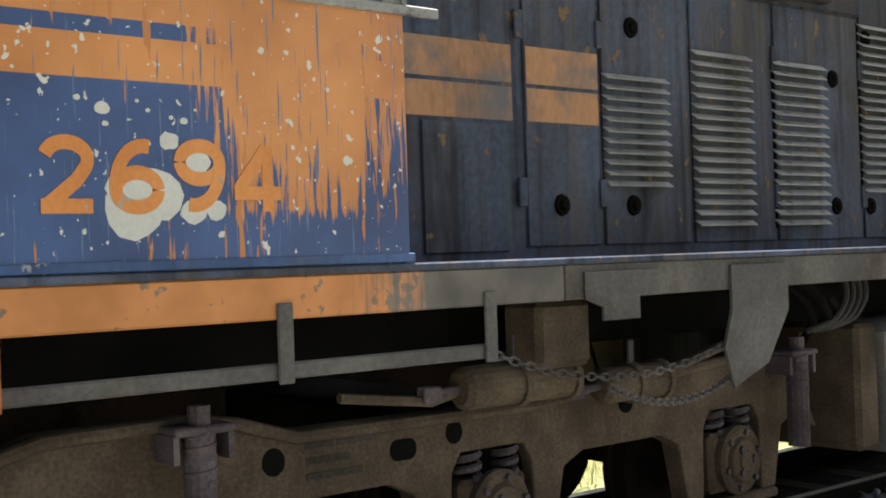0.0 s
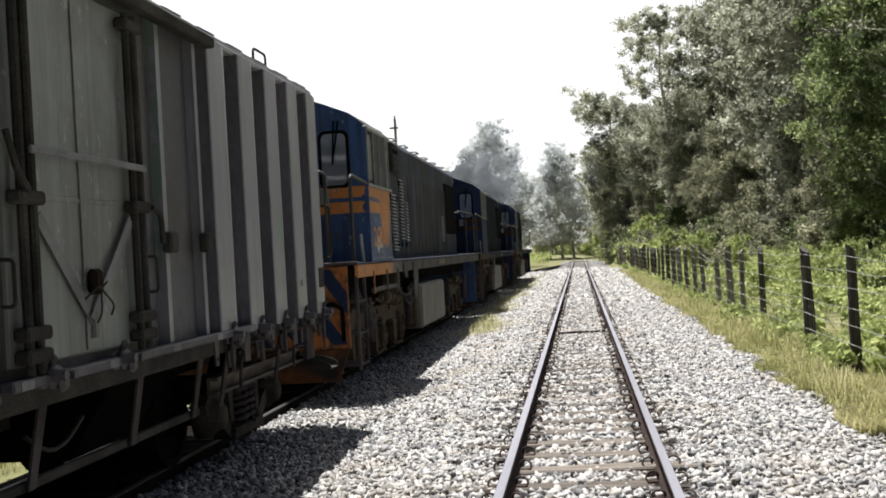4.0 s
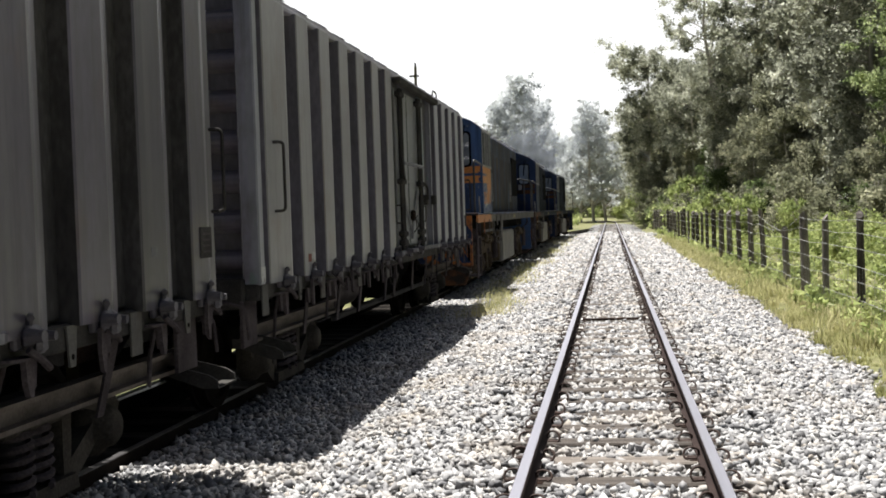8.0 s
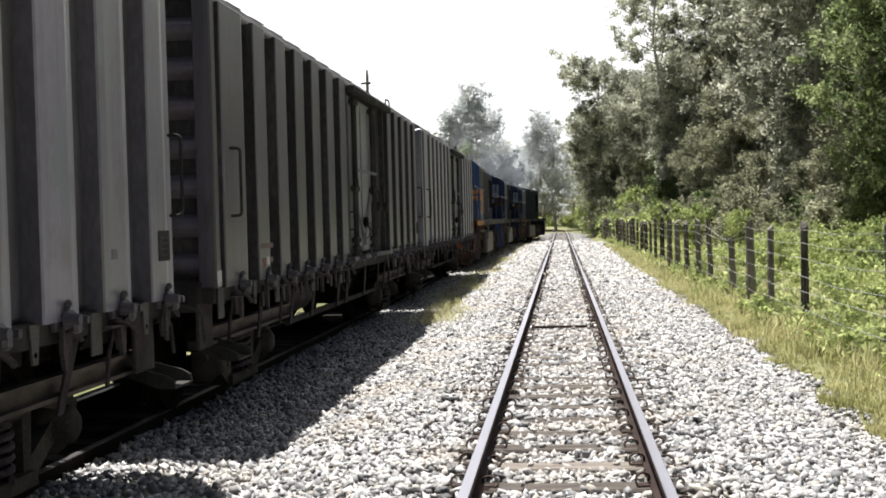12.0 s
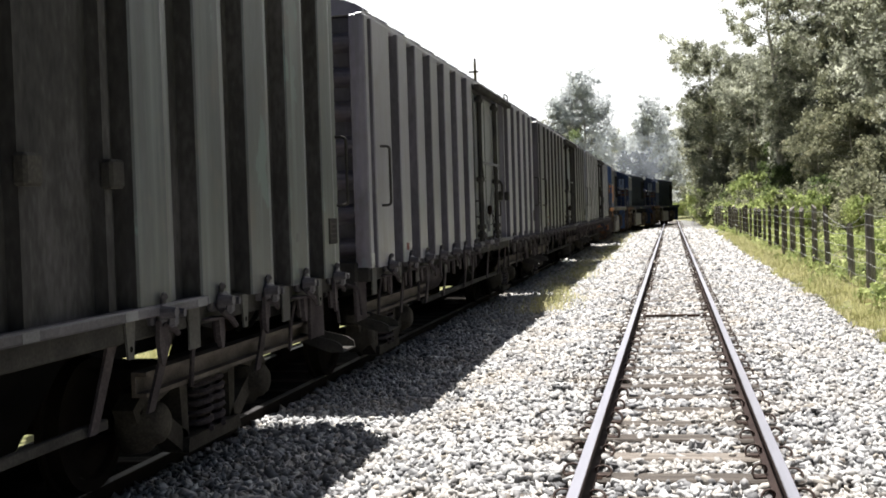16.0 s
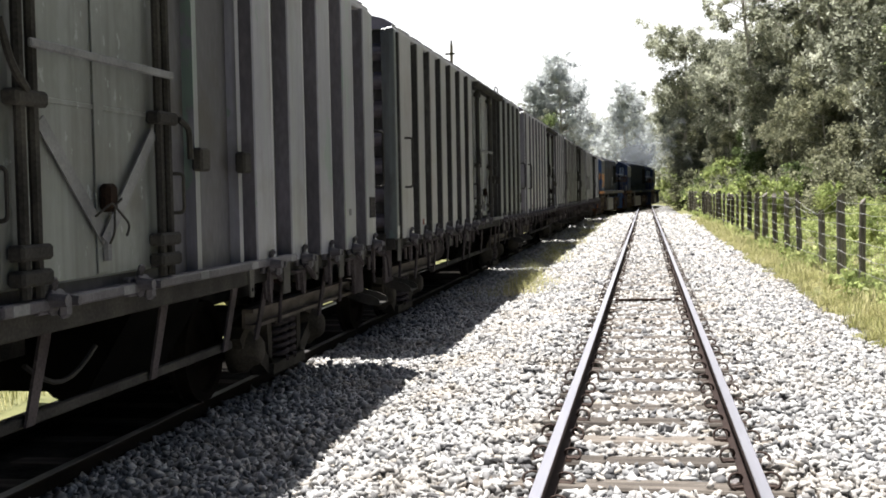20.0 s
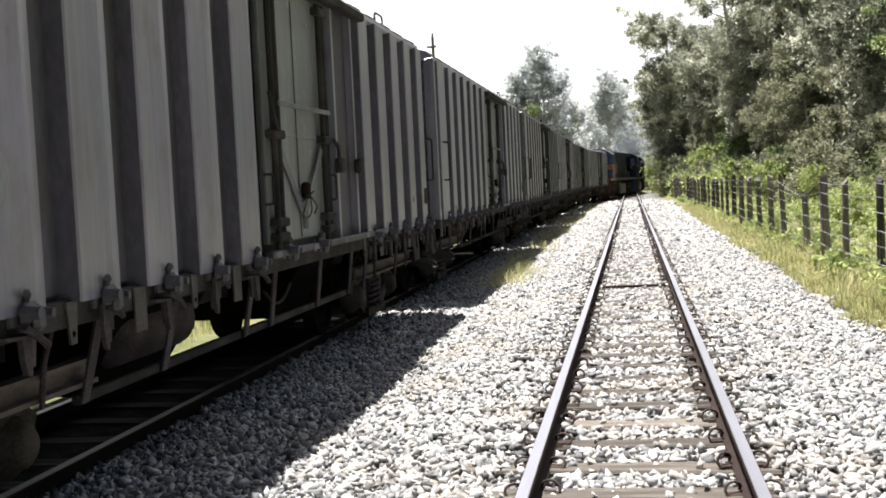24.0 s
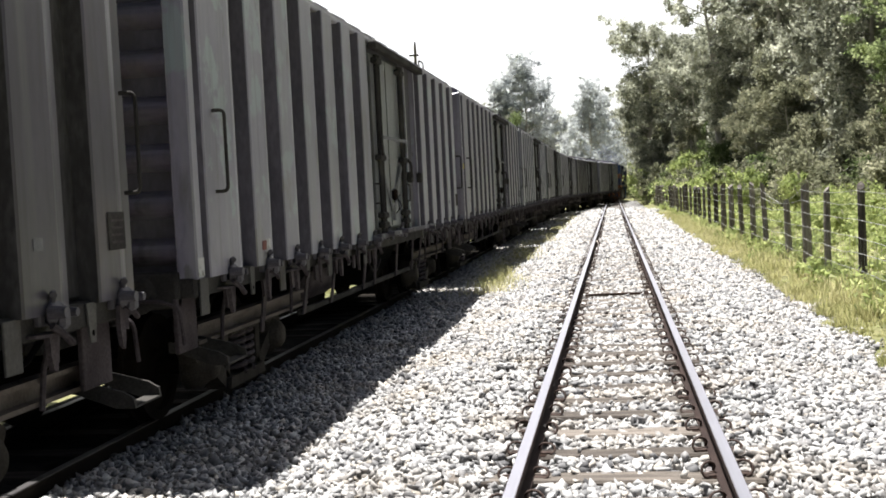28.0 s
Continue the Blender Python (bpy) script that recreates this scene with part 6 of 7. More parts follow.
        part("brake_rod", Shape().rod([(g * 1.05, yc + 1.2, 0.98), (g * 1.08, yc + 1.75, 1.10), (g * 1.02, yc + 2.1, 0.95)], 0.025, 6), TRUCK, b)
        part("sand_pipe", Shape().rod([(g * 0.9, yc + 2.75, 1.1), (g * 0.8, yc + 2.8, 0.7), (g * 0.6, yc + 2.6, 0.3)], 0.02, 6), TRUCK, b)
    for y in (yc - 1.85, yc, yc + 1.85):
        add_wheelset(parent, y, 0.40)


def louvre(parent, g, y0, y1, z0, z1, slats, paint):
    p = part("louvre", Shape().box(g * 0.886, g * 0.890, y0, y1, z0, z1), BLACK, parent, "louvred air intake")
    h = (z1 - z0) / slats
    m = Shape().prism([(g * 0.889, h * 0.22), (g * 0.935, -h * 0.34), (g * 0.939, -h * 0.26), (g * 0.893, h * 0.32)], "y", y0, y1).mesh("slat", paint)
    for k in range(slats):
        o = new("slat", m)
        o.parent = p
        o.matrix_basis = pose(0, 0, z0 + (k + 0.6) * h)


def stripes_end(parent, y, paint):
    """Slanting orange and blue bands on the end plate."""
    z0, h, run = 0.62, 0.90, 0.62
    for k in range(-2, 6):
        a = -1.35 + k * 0.44
        # slanting band cut off at the plate's edges
        lo, hi = -1.24, 1.24
        pts = []
        for x, z in ((a, z0 + h), (a + 0.19, z0 + h), (a + 0.19 + run, z0), (a + run, z0)):
            pts.append((x, z))
        clipped = pts
        for lim, sg in ((lo, 1), (hi, -1)):
            nxt = []
            for i, (x, z) in enumerate(clipped):
                px, pz = clipped[i - 1]
                if (x - lim) * sg >= 0:
                    if (px - lim) * sg < 0:
                        nxt.append((lim, pz + (z - pz) * (lim - px) / (x - px)))
                    nxt.append((x, z))
                elif (px - lim) * sg >= 0:
                    nxt.append((lim, pz + (z - pz) * (lim - px) / (x - px)))
            clipped = nxt
        if len(clipped) > 2:
            part("stripe", Shape().prism(clipped, "y", y - 0.006, y), paint, parent, "dark blue slanting hazard band")


def drip_paint(n, l, b):
    """Blue paint under orange that has run down in streaks, with flaked spots."""
    co, mp, no, n2 = n.new("ShaderNodeTexCoord"), n.new("ShaderNodeMapping"), n.new("ShaderNodeTexNoise"), n.new("ShaderNodeTexNoise")
    mp.inputs["Scale"].default_value = (1, 30, 2.0)
    no.inputs["Scale"].default_value, no.inputs["Detail"].default_value, no.inputs["Roughness"].default_value = 1.4, 6.0, 0.6
    l.new(co.outputs["Object"], mp.inputs["Vector"])
    l.new(mp.outputs["Vector"], no.inputs["Vector"])
    sep = n.new("ShaderNodeSeparateXYZ")
    l.new(co.outputs["Object"], sep.inputs["Vector"])

    def math_node(op, a, bb, c=None):
        m = n.new("ShaderNodeMath")
        m.operation = op
        for i, vv in enumerate((a, bb, c)):
            if vv is None:
                continue
            if isinstance(vv, (int, float)):
                m.inputs[i].default_value = vv
            else:
                l.new(vv, m.inputs[i])
        return m.outputs[0]
    # runs are thick at the cab's rear half and reach down from the stripes
    along = math_node("MINIMUM", math_node("MULTIPLY_ADD", sep.outputs["Y"], 1.5, 1.60), 0.56)          # rises towards the door edge
    along = math_node("SUBTRACT", along, math_node("MULTIPLY", math_node("GREATER_THAN", sep.outputs["Y"], -0.20), 0.16))
    down = math_node("MULTIPLY_ADD", sep.outputs["Z"], 0.42, -0.80)
    down = math_node("SUBTRACT", down, math_node("MULTIPLY", math_node("MAXIMUM", math_node("SUBTRACT", 1.80, sep.outputs["Z"]), 0.0), 2.6))
    tot = math_node("ADD", math_node("ADD", along, down), math_node("MULTIPLY", no.outputs["Fac"], 1.15))
    runs = n.new("ShaderNodeValToRGB")
    runs.color_ramp.elements[0].position, runs.color_ramp.elements[1].position = 0.94, 1.0
    l.new(math_node("MULTIPLY", tot, 0.92), runs.inputs["Fac"])
    edge = math_node("GREATER_THAN", sep.outputs["Y"], -1.45)
    mask = math_node("MULTIPLY", runs.outputs["Color"], edge)
    band1 = math_node("MULTIPLY", math_node("GREATER_THAN", sep.outputs["Z"], 2.415), 1.0)
    band2 = math_node("MULTIPLY", math_node("GREATER_THAN", sep.outputs["Z"], 2.215), math_node("LESS_THAN", sep.outputs["Z"], 2.36))
    mask = math_node("MAXIMUM", mask, math_node("MAXIMUM", band1, band2))
    n2.inputs["Scale"].default_value, n2.inputs["Detail"].default_value = 13.0, 3.0
    l.new(co.outputs["Object"], n2.inputs["Vector"])
    chip = n.new("ShaderNodeValToRGB")
    chip.color_ramp.elements[0].position, chip.color_ramp.elements[1].position = 0.675, 0.69
    l.new(n2.outputs["Fac"], chip.inputs["Fac"])
    n3 = n.new("ShaderNodeTexNoise")
    n3.inputs["Scale"].default_value, n3.inputs["Detail"].default_value = 2.5, 6.0
    l.new(co.outputs["Object"], n3.inputs["Vector"])
    ro, rb = n.new("ShaderNodeValToRGB"), n.new("ShaderNodeValToRGB")
    for r, a, c in ((ro, (0.40, 0.150, 0.038, 1), (0.56, 0.235, 0.070, 1)), (rb, (0.016, 0.041, 0.128, 1), (0.031, 0.076, 0.208, 1))):
        r.color_ramp.elements[0].position, r.color_ramp.elements[1].position = 0.35, 0.65
        r.color_ramp.elements[0].color, r.color_ramp.elements[1].color = a, c
        l.new(n3.outputs["Fac"], r.inputs["Fac"])
    m1, m2 = n.new("ShaderNodeMixRGB"), n.new("ShaderNodeMixRGB")
    l.new(mask, m1.inputs[0])
    l.new(rb.outputs["Color"], m1.inputs[1])
    l.new(ro.outputs["Color"], m1.inputs[2])
    l.new(chip.outputs["Color"], m2.inputs[0])
    l.new(m1.outputs["Color"], m2.inputs[1])
    m2.inputs[2].default_value = (0.52, 0.52, 0.47, 1)
    # fine chips and rubbed pale vertical scratches
    out = m2.outputs["Color"]
    for scale, stretch, lo, hi, colour in ((34.0, (1, 1, 0.8), 0.668, 0.680, (0.50, 0.51, 0.48, 1)), (5.0, (1, 14, 0.7), 0.63, 0.69, (0.085, 0.125, 0.22, 1)), (3.2, (1, 9, 0.8), 0.655, 0.675, (0.42, 0.16, 0.04, 1))):
        mq, nq, rq, xq = n.new("ShaderNodeMapping"), n.new("ShaderNodeTexNoise"), n.new("ShaderNodeValToRGB"), n.new("ShaderNodeMixRGB")
        mq.inputs["Scale"].default_value, mq.inputs["Location"].default_value = stretch, (1.3, 4.2, 2.7)
        nq.inputs["Scale"].default_value, nq.inputs["Detail"].default_value = scale, 4.0
        rq.color_ramp.elements[0].position, rq.color_ramp.elements[1].position = lo, hi
        l.new(co.outputs["Object"], mq.inputs["Vector"])
        l.new(mq.outputs["Vector"], nq.inputs["Vector"])
        l.new(nq.outputs["Fac"], rq.inputs["Fac"])
        l.new(rq.outputs["Color"], xq.inputs[0])
        l.new(out, xq.inputs[1])
        xq.inputs[2].default_value = colour
        out = xq.outputs["Color"]
    l.new(out, b.inputs["Base Color"])
    b.inputs["Roughness"].default_value = 0.5
    bp = n.new("ShaderNodeBump")
    bp.inputs["Strength"].default_value, bp.inputs["Distance"].default_value = 0.15, 0.004
    l.new(n3.outputs["Fac"], bp.inputs["Height"])
    l.new(bp.outputs["Normal"], b.inputs["Normal"])


CAB_SIDE = material("run_orange_on_blue", drip_paint)


def beam_paint(n, l, b):
    """Orange paint that is worn away to grimy grey towards the hood, with dark scuffs and runs."""
    co, sep = n.new("ShaderNodeTexCoord"), n.new("ShaderNodeSeparateXYZ")
    l.new(co.outputs["Object"], sep.inputs["Vector"])
    noises = []
    for scale, stretch, detail in ((4.0, (1, 1, 1), 6.0), (2.0, (1, 22, 1.5), 5.0), (26.0, (1, 1, 1), 3.0)):
        mp, no = n.new("ShaderNodeMapping"), n.new("ShaderNodeTexNoise")
        mp.inputs["Scale"].default_value = stretch
        no.inputs["Scale"].default_value, no.inputs["Detail"].default_value = scale, detail
        l.new(co.outputs["Object"], mp.inputs["Vector"])
        l.new(mp.outputs["Vector"], no.inputs["Vector"])
        noises.append(no.outputs["Fac"])

    def calc(op, a, k, c):
        m = n.new("ShaderNodeMath")
        m.operation = op
        for i, q in enumerate((a, k, c)):
            if isinstance(q, (int, float)):
                m.inputs[i].default_value = q
            else:
                l.new(q, m.inputs[i])
        return m.outputs[0]

    def ramp(fac, lo, hi, c0, c1):
        r = n.new("ShaderNodeValToRGB")
        for e, p, c in zip(r.color_ramp.elements, (lo, hi), (c0, c1)):
            e.position, e.color = p, (*c, 1)
        l.new(fac, r.inputs["Fac"])
        return r.outputs["Color"]

    def over(fac, a, c):
        m = n.new("ShaderNodeMixRGB")
        l.new(fac, m.inputs[0])
        l.new(a, m.inputs[1])
        l.new(c, m.inputs[2])
        return m.outputs["Color"]
    orange = ramp(noises[0], 0.35, 0.68, (0.38, 0.145, 0.036), (0.55, 0.225, 0.070))
    grey = ramp(noises[0], 0.35, 0.68, (0.055, 0.050, 0.045), (0.13, 0.12, 0.105))
    fade = calc("ADD", calc("MULTIPLY_ADD", sep.outputs["Y"], 0.95, 0.28), calc("MULTIPLY_ADD", noises[1], 0.9, -0.22), 0)
    worn = ramp(fade, 0.28, 0.56, (0, 0, 0), (1, 1, 1))
    scuff = ramp(calc("MULTIPLY_ADD", noises[2], 0.5, calc("MULTIPLY", noises[0], 0.5, 0)), 0.575, 0.61, (0, 0, 0), (0.8, 0.8, 0.8))
    l.new(over(scuff, over(worn, orange, grey), grey), b.inputs["Base Color"])
    b.inputs["Roughness"].default_value = 0.6
    bp = n.new("ShaderNodeBump")
    bp.inputs["Strength"].default_value, bp.inputs["Distance"].default_value = 0.2, 0.004
    l.new(noises[0], bp.inputs["Height"])
    l.new(bp.outputs["Normal"], b.inputs["Normal"])


BEAM = material("worn_orange_beam_paint", beam_paint)


def stroke(pts, width, x, y, z, w, h):
    """A flat painted stroke along points of a unit glyph box."""
    q = [Vector((p[0] * w, p[1] * h)) for p in pts]
    v, f = [], []
    for i, p in enumerate(q):
        d = (q[min(i + 1, len(q) - 1)] - q[max(i - 1, 0)]).normalized()
        n = Vector((-d.y, d.x)) * width / 2
        v += [(x, y + p.x + n.x, z + p.y + n.y), (x, y + p.x - n.x, z + p.y - n.y), (x - 0.003, y + p.x - n.x, z + p.y - n.y), (x - 0.003, y + p.x + n.x, z + p.y + n.y)]
    for i in range(len(q) - 1):
        f += [(4 * i + k, 4 * i + (k + 1) % 4, 4 * i + 4 + (k + 1) % 4, 4 * i + 4 + k) for k in range(4)]
    f += [(0, 1, 2, 3), tuple(4 * len(q) - 4 + k for k in range(4))]
    return v, f


def arc(cx, cy, r, a0, a1, n=14, ry=None):
    return [(cx + r * math.cos(radians(a0 + (a1 - a0) * k / n)), cy + (ry or r) * math.sin(radians(a0 + (a1 - a0) * k / n))) for k in range(n + 1)]


SIX = [arc(0.5, 0.30, 0.38, 0, 360, 24, 0.24), arc(0.62, 0.36, 0.50, 183, 78, 10, 0.55)]
GLYPHS = {"2": [arc(0.45, 0.70, 0.36, 165, -25, 12, 0.23) + [(0.62, 0.42), (0.12, 0.08)], [(0.02, 0.075), (0.88, 0.075)]],
          "6": SIX,
          "9": [[(1.0 - u, 1.0 - t) for u, t in line] for line in SIX],
          "4": [[(0.68, 0.0), (0.68, 0.98)], [(0.66, 0.94), (0.05, 0.29)], [(0.0, 0.27), (0.95, 0.27)]]}


def number(parent, text, y, z, size, x, step):
    """Broad painted figures, one part each."""
    for i, c in enumerate(text):
        s = Shape()
        for k, line in enumerate(GLYPHS[c]):
            s.add(*stroke(line, size * 0.20, x + 0.0006 * k, y + step * i, z, step * 0.86, size))
        part("figure", s, NUMBER_PAINT, parent, "orange painted figure")


def rounded_path(pts, r=0.10, n=5):
    """A line whose corners are rounded off."""
    p = [Vector(a) for a in pts]
    out = [p[0]]
    for a, b, c in zip(p, p[1:], p[2:]):
        d = min(r, (b - a).length * 0.45, (c - b).length * 0.45)
        s, e = b + (a - b).normalized() * d, b + (c - b).normalized() * d
        out += [s.lerp(b, t).lerp(b.lerp(e, t), t) for t in [k / n for k in range(n + 1)]]
    return out + [p[-1]]


def handrail(parent, pts, label="bent tube handrail", r=0.022):
    return part("handrail", Shape().rod(rounded_path(pts), r, 10), RAILING, parent, label, True)


def rounded(y0, y1, z0, z1, r, n=4):
    pts = []
    for cy, cz, a0 in ((y1 - r, z1 - r, 0), (y0 + r, z1 - r, 90), (y0 + r, z0 + r, 180), (y1 - r, z0 + r, 270)):
        pts += [(cy + r * math.cos(radians(a0 + 90 * k / n)), cz + r * math.sin(radians(a0 + 90 * k / n))) for k in range(n + 1)]
    return pts


def build_loco(label, flip, numbered):
    """A hood diesel: long hood forward of a cab, which stands over the rear platform. y = 0 is the cab's hood-side edge."""
    # both leading engines use darker mixes of blue, hood and orange paint
    blue, hood_paint, orange = (BLUE, GRIME, ORANGE) if numbered else (BLUE_DARK, HOOD_DARK, ORANGE_DARK)
    lo = thing("locomotive", label, "locomotive", "diesel locomotives")
    front = 15.35
    # frame and walkway
    part("underframe", Shape().box(-0.95, 0.95, -2.75, front, 1.16, 1.50, 0.02), BLACK, lo)
    part("walkway", Shape().box(-1.385, 1.385, -2.85, front, 1.555, 1.585, 0.006), hood_paint, lo, "chequered walkway plate")
    for g in (-1, 1):
        part("frame_beam", Shape().box(g * 1.33, g * 1.375, -2.85, 0.90, 1.40, 1.556, 0.008), BEAM if numbered else orange, lo, "faded orange frame beam worn to grey")
        part("frame_beam", Shape().box(g * 1.33, g * 1.373, 0.90, front, 1.40, 1.556, 0.008), DUST if numbered else hood_paint, lo, "grimy frame beam")
        for y in (6.1, 6.55):
            part("lettering_bar", Shape().box(g * 1.3732, g * 1.3745, y, y + 0.34, 1.44, 1.52), WORN_YELLOW, lo, "worn yellow lettering")
        part("pipe_rail", Shape().box(g * 1.34, g * 1.37, -1.80, 0.46, 1.185, 1.245, 0.008), DUST, lo, "flat bar under the frame beam")
        for y in (-1.74, -0.62, 0.43):
            part("hanger", Shape().box(g * 1.372, g * 1.387, y - 0.035, y + 0.035, 1.17, 1.46, 0.005), DUST if y > -1 else ORANGE_WORN, lo)
        s = Shape().prism([(2.12, 1.52), (2.62, 1.52), (2.62, 1.28), (2.42, 1.02), (2.12, 0.92), (2.05, 1.12), (2.12, 1.30)], "x", g * 1.376, g * 1.392)
        part("jacking_bracket", s, DUST, lo, "thick cut steel bracket")
        s = Shape().prism([(1.02, 1.52), (1.55, 1.52), (1.55, 1.40), (1.40, 1.40), (1.40, 1.30), (1.14, 1.30), (1.14, 1.36), (1.02, 1.40)], "x", g * 1.376, g * 1.388)
        part("lift_plate", s, DUST, lo)
        part("pad_block", Shape().box(g * 1.05, g * 1.30, 0.80, 1.16, 1.10, 1.40, 0.03), TRUCK, lo)
        # safety chains
        for a, b, sag in (((0.46, 1.20), (2.12, 1.14), 0.13), ((1.2, 1.0), (2.15, 0.98), 0.10)):
            s = Shape()
            m = 34
            for k in range(m):
                p0, p1 = [Vector((g * 1.36, a[0] + (b[0] - a[0]) * q, a[1] + (b[1] - a[1]) * q - sag * 4 * q * (1 - q))) for q in ((k - 0.2) / m, (k + 1.2) / m)]
                d = (p1 - p0) / 2
                side = Vector((0.016, 0, 0)) if k % 2 else Vector((0, -d.z, d.y)).normalized() * 0.016
                s.rod([(p0 + p1) / 2 + d * math.cos(u * math.pi / 4) + side * math.sin(u * math.pi / 4) for u in range(9)], 0.0055, 5)
            part("safety_chain", s, DUST, lo, "sagging steel chain")
    # cab
    eave, top = 3.33, 3.78
    prof = [(-1.37, 1.585), (1.37, 1.585), (1.37, eave), (1.16, 3.50), (0.62, 3.72), (0.0, top), (-0.62, 3.72), (-1.16, 3.50), (-1.37, eave)]
    cab = part("cab", Shape().prism([(p[0] * 0.985, min(p[1], eave - 0.02)) for p in prof], "y", -1.78, -0.02), blue, lo, "blue cab with arched roof")
    # paler grey on the numbered engine's roof stands in for sun glare
    part("cab_roof", Shape().prism([(p[0] * 1.008, p[1]) for p in prof[2:]], "y", -1.786, 0.16), DUST if numbered else hood_paint, cab, "grimy arched cab roof")
    for y in (-1.80, -0.01):
        part("cab_end", Shape().prism(prof, "y", y - 0.012, y + 0.012), blue, cab)
    for g in (-1, 1):
        side = part("cab_side", Shape().box(g * 1.352, g * 1.378, -1.80, 0.0, 1.59, 2.555, 0.006), CAB_SIDE if numbered else blue, cab, "blue side sheet with orange stripes and runs of paint")
        part("skirt_lip", Shape().box(g * 1.372, g * 1.386, -1.80, 0.02, 1.59, 1.625, 0.004), blue, cab)
        if numbered and g > 0:
            number(side, "2694", -1.56, 1.785, 0.238, 1.3808, 0.246)
            for y, z, r in ((-1.22, 1.79, 0.115), (-1.14, 1.84, 0.11), (-1.27, 1.86, 0.06), (-0.975, 1.955, 0.055), (-0.99, 1.785, 0.05), (-0.90, 1.79, 0.042), (-1.08, 2.02, 0.04), (-1.33, 2.12, 0.028), (-1.02, 2.09, 0.016), (-1.32, 2.07, 0.012), (-1.42, 2.15, 0.012), (-1.16, 2.12, 0.009), (-1.20, 2.15, 0.008), (-1.07, 2.10, 0.010)):
                pts = [(y + r * (1 + 0.35 * noise.noise((math.cos(a * 0.5) * 3, math.sin(a * 0.5) * 3, y * 9))) * math.cos(a * 0.5236), z + r * 0.8 * (1 + 0.35 * noise.noise((math.cos(a * 0.5) * 3, math.sin(a * 0.5) * 3, z * 9))) * math.sin(a * 0.5236)) for a in range(12)]
                part("bare_patch", Shape().prism(pts, "x", 1.3775, 1.3786 + 0.0002 * (y * 50 % 7)), PRIMER, side, "flaked patch of pale primer")
        # windows: side band with sliding panes and mesh guards
        band = part("window_frame", Shape().box(g * 1.352, g * 1.372, -1.80, -1.72, 2.56, 3.32).box(g * 1.352, g * 1.372, -0.10, 0.02, 2.56, 3.32).box(g * 1.365, g * 1.395, -1.80, 0.18, 2.545, 2.585, 0.006).box(g * 1.365, g * 1.395, -1.80, 0.18, 3.285, 3.325, 0.006), FRAME_GREY, cab, "pale window band frame")
        for y in (-1.74, -1.28, -0.78, -0.28, 0.0):
            part("mullion", Shape().box(g * 1.372, g * 1.392, y - 0.012, y + 0.012, 2.58, 3.29, 0.004), FRAME_GREY, band)
        for a, b in ((-1.70, -1.32), (-0.25, -0.04)):
            rubber = part("window_rubber", Shape().prism(rounded(a - 0.012, b + 0.012, 2.61, 3.26, 0.10), "x", g * 1.353, g * 1.362), BLACK, band, "black rubber seal")
            part("pane", Shape().prism(rounded(a + 0.012, b - 0.012, 2.635, 3.235, 0.09), "x", g * 1.3625, g * 1.366), DUSTY_PANE, rubber, "dusty pane")
        s = Shape()
        for k in range(26):
            t = k * 0.0385
            s.tube((g * 1.378, -1.27 + t, 2.59), (g * 1.378, -1.27 + t, 3.28), 0.004, 4)
        for k in range(18):
            s.tube((g * 1.378, -1.27, 2.60 + 0.038 * k), (g * 1.378, -0.29, 2.60 + 0.038 * k), 0.004, 4)
        tagged(part("mesh_guard", s, LIGHT_STEEL, band, "wire mesh window guard"), kind="stuff")
        part("pane", Shape().box(g * 1.345, g * 1.353, -1.28, -0.28, 2.60, 3.27, 0.002), GLASS, band)
        for a, b in ((-1.79, -0.95),):
            part("corner_strip", Shape().box(g * 1.34, g * 1.384, -1.825, -1.795, 1.59, 3.32, 0.006), blue, cab)
    # end face of the cab: window, door, stripes
    for z0, z1 in ((2.415, 2.555), (2.215, 2.36)):
        part("end_stripe", Shape().box(-1.36, 1.36, -1.818, -1.8125, z0, z1), orange, cab, "orange stripe")

    for a, b, z0, z1, nm in ((0.80, 1.12, 2.58, 3.24, "door_window"), (-0.35, 0.50, 2.86, 3.48, "end_window")):
        fr = part(nm, Shape().prism(rounded(a - 0.04, b + 0.04, z0 - 0.04, z1 + 0.04, 0.09), "y", -1.826, -1.812), BLACK, cab, "window with a black rubber frame")
        part("pane", Shape().prism(rounded(a, b, z0, z1, 0.07), "y", -1.832, -1.8265), GLASS, fr)
    part("wiper", Shape().rod([(0.98, -1.85, 3.40), (0.94, -1.86, 2.84)], 0.012, 5).rod([(1.04, -1.85, 3.40), (0.94, -1.86, 2.84)], 0.012, 5), BLACK, cab)
    lamp = part("headlamp", Shape().lathe([(-1.84, 0.02), (-1.84, 0.10), (-1.80, 0.11)], (0.55, 0, 3.60), "y", 18), BLACK, cab, "round lamp in a white ring")
    part("lamp_ring", Shape().lathe([(-1.846, 0.065), (-1.85, 0.095), (-1.838, 0.105)], (0.55, 0, 3.60), "y", 18), WHITE_PAINT, lamp)
    # low nose with stripes
    def nose_outline(d, n=10):
        r, y0, y1, w = 0.30, -2.58 - d, -1.815, 0.66 + d
        pts = [(w, y1)]
        for cx, a0 in ((w - r, 0), (-(w - r), -90)):
            pts += [(cx + r * math.cos(radians(a0 - 90 * k / n)), y0 + r + r * math.sin(radians(a0 - 90 * k / n))) for k in range(n + 1)]
        return pts + [(-w, y1)]
    v, f, m = [], [], len(nose_outline(0))
    rings = [(1.585, 0), (2.60, 0), (2.66, 0), (2.71, -0.01), (2.76, -0.03), (2.80, -0.06), (2.835, -0.11), (2.855, -0.18), (2.865, -0.28)]
    for z, d in rings:
        v += [(x, y, z) for x, y in nose_outline(d)]
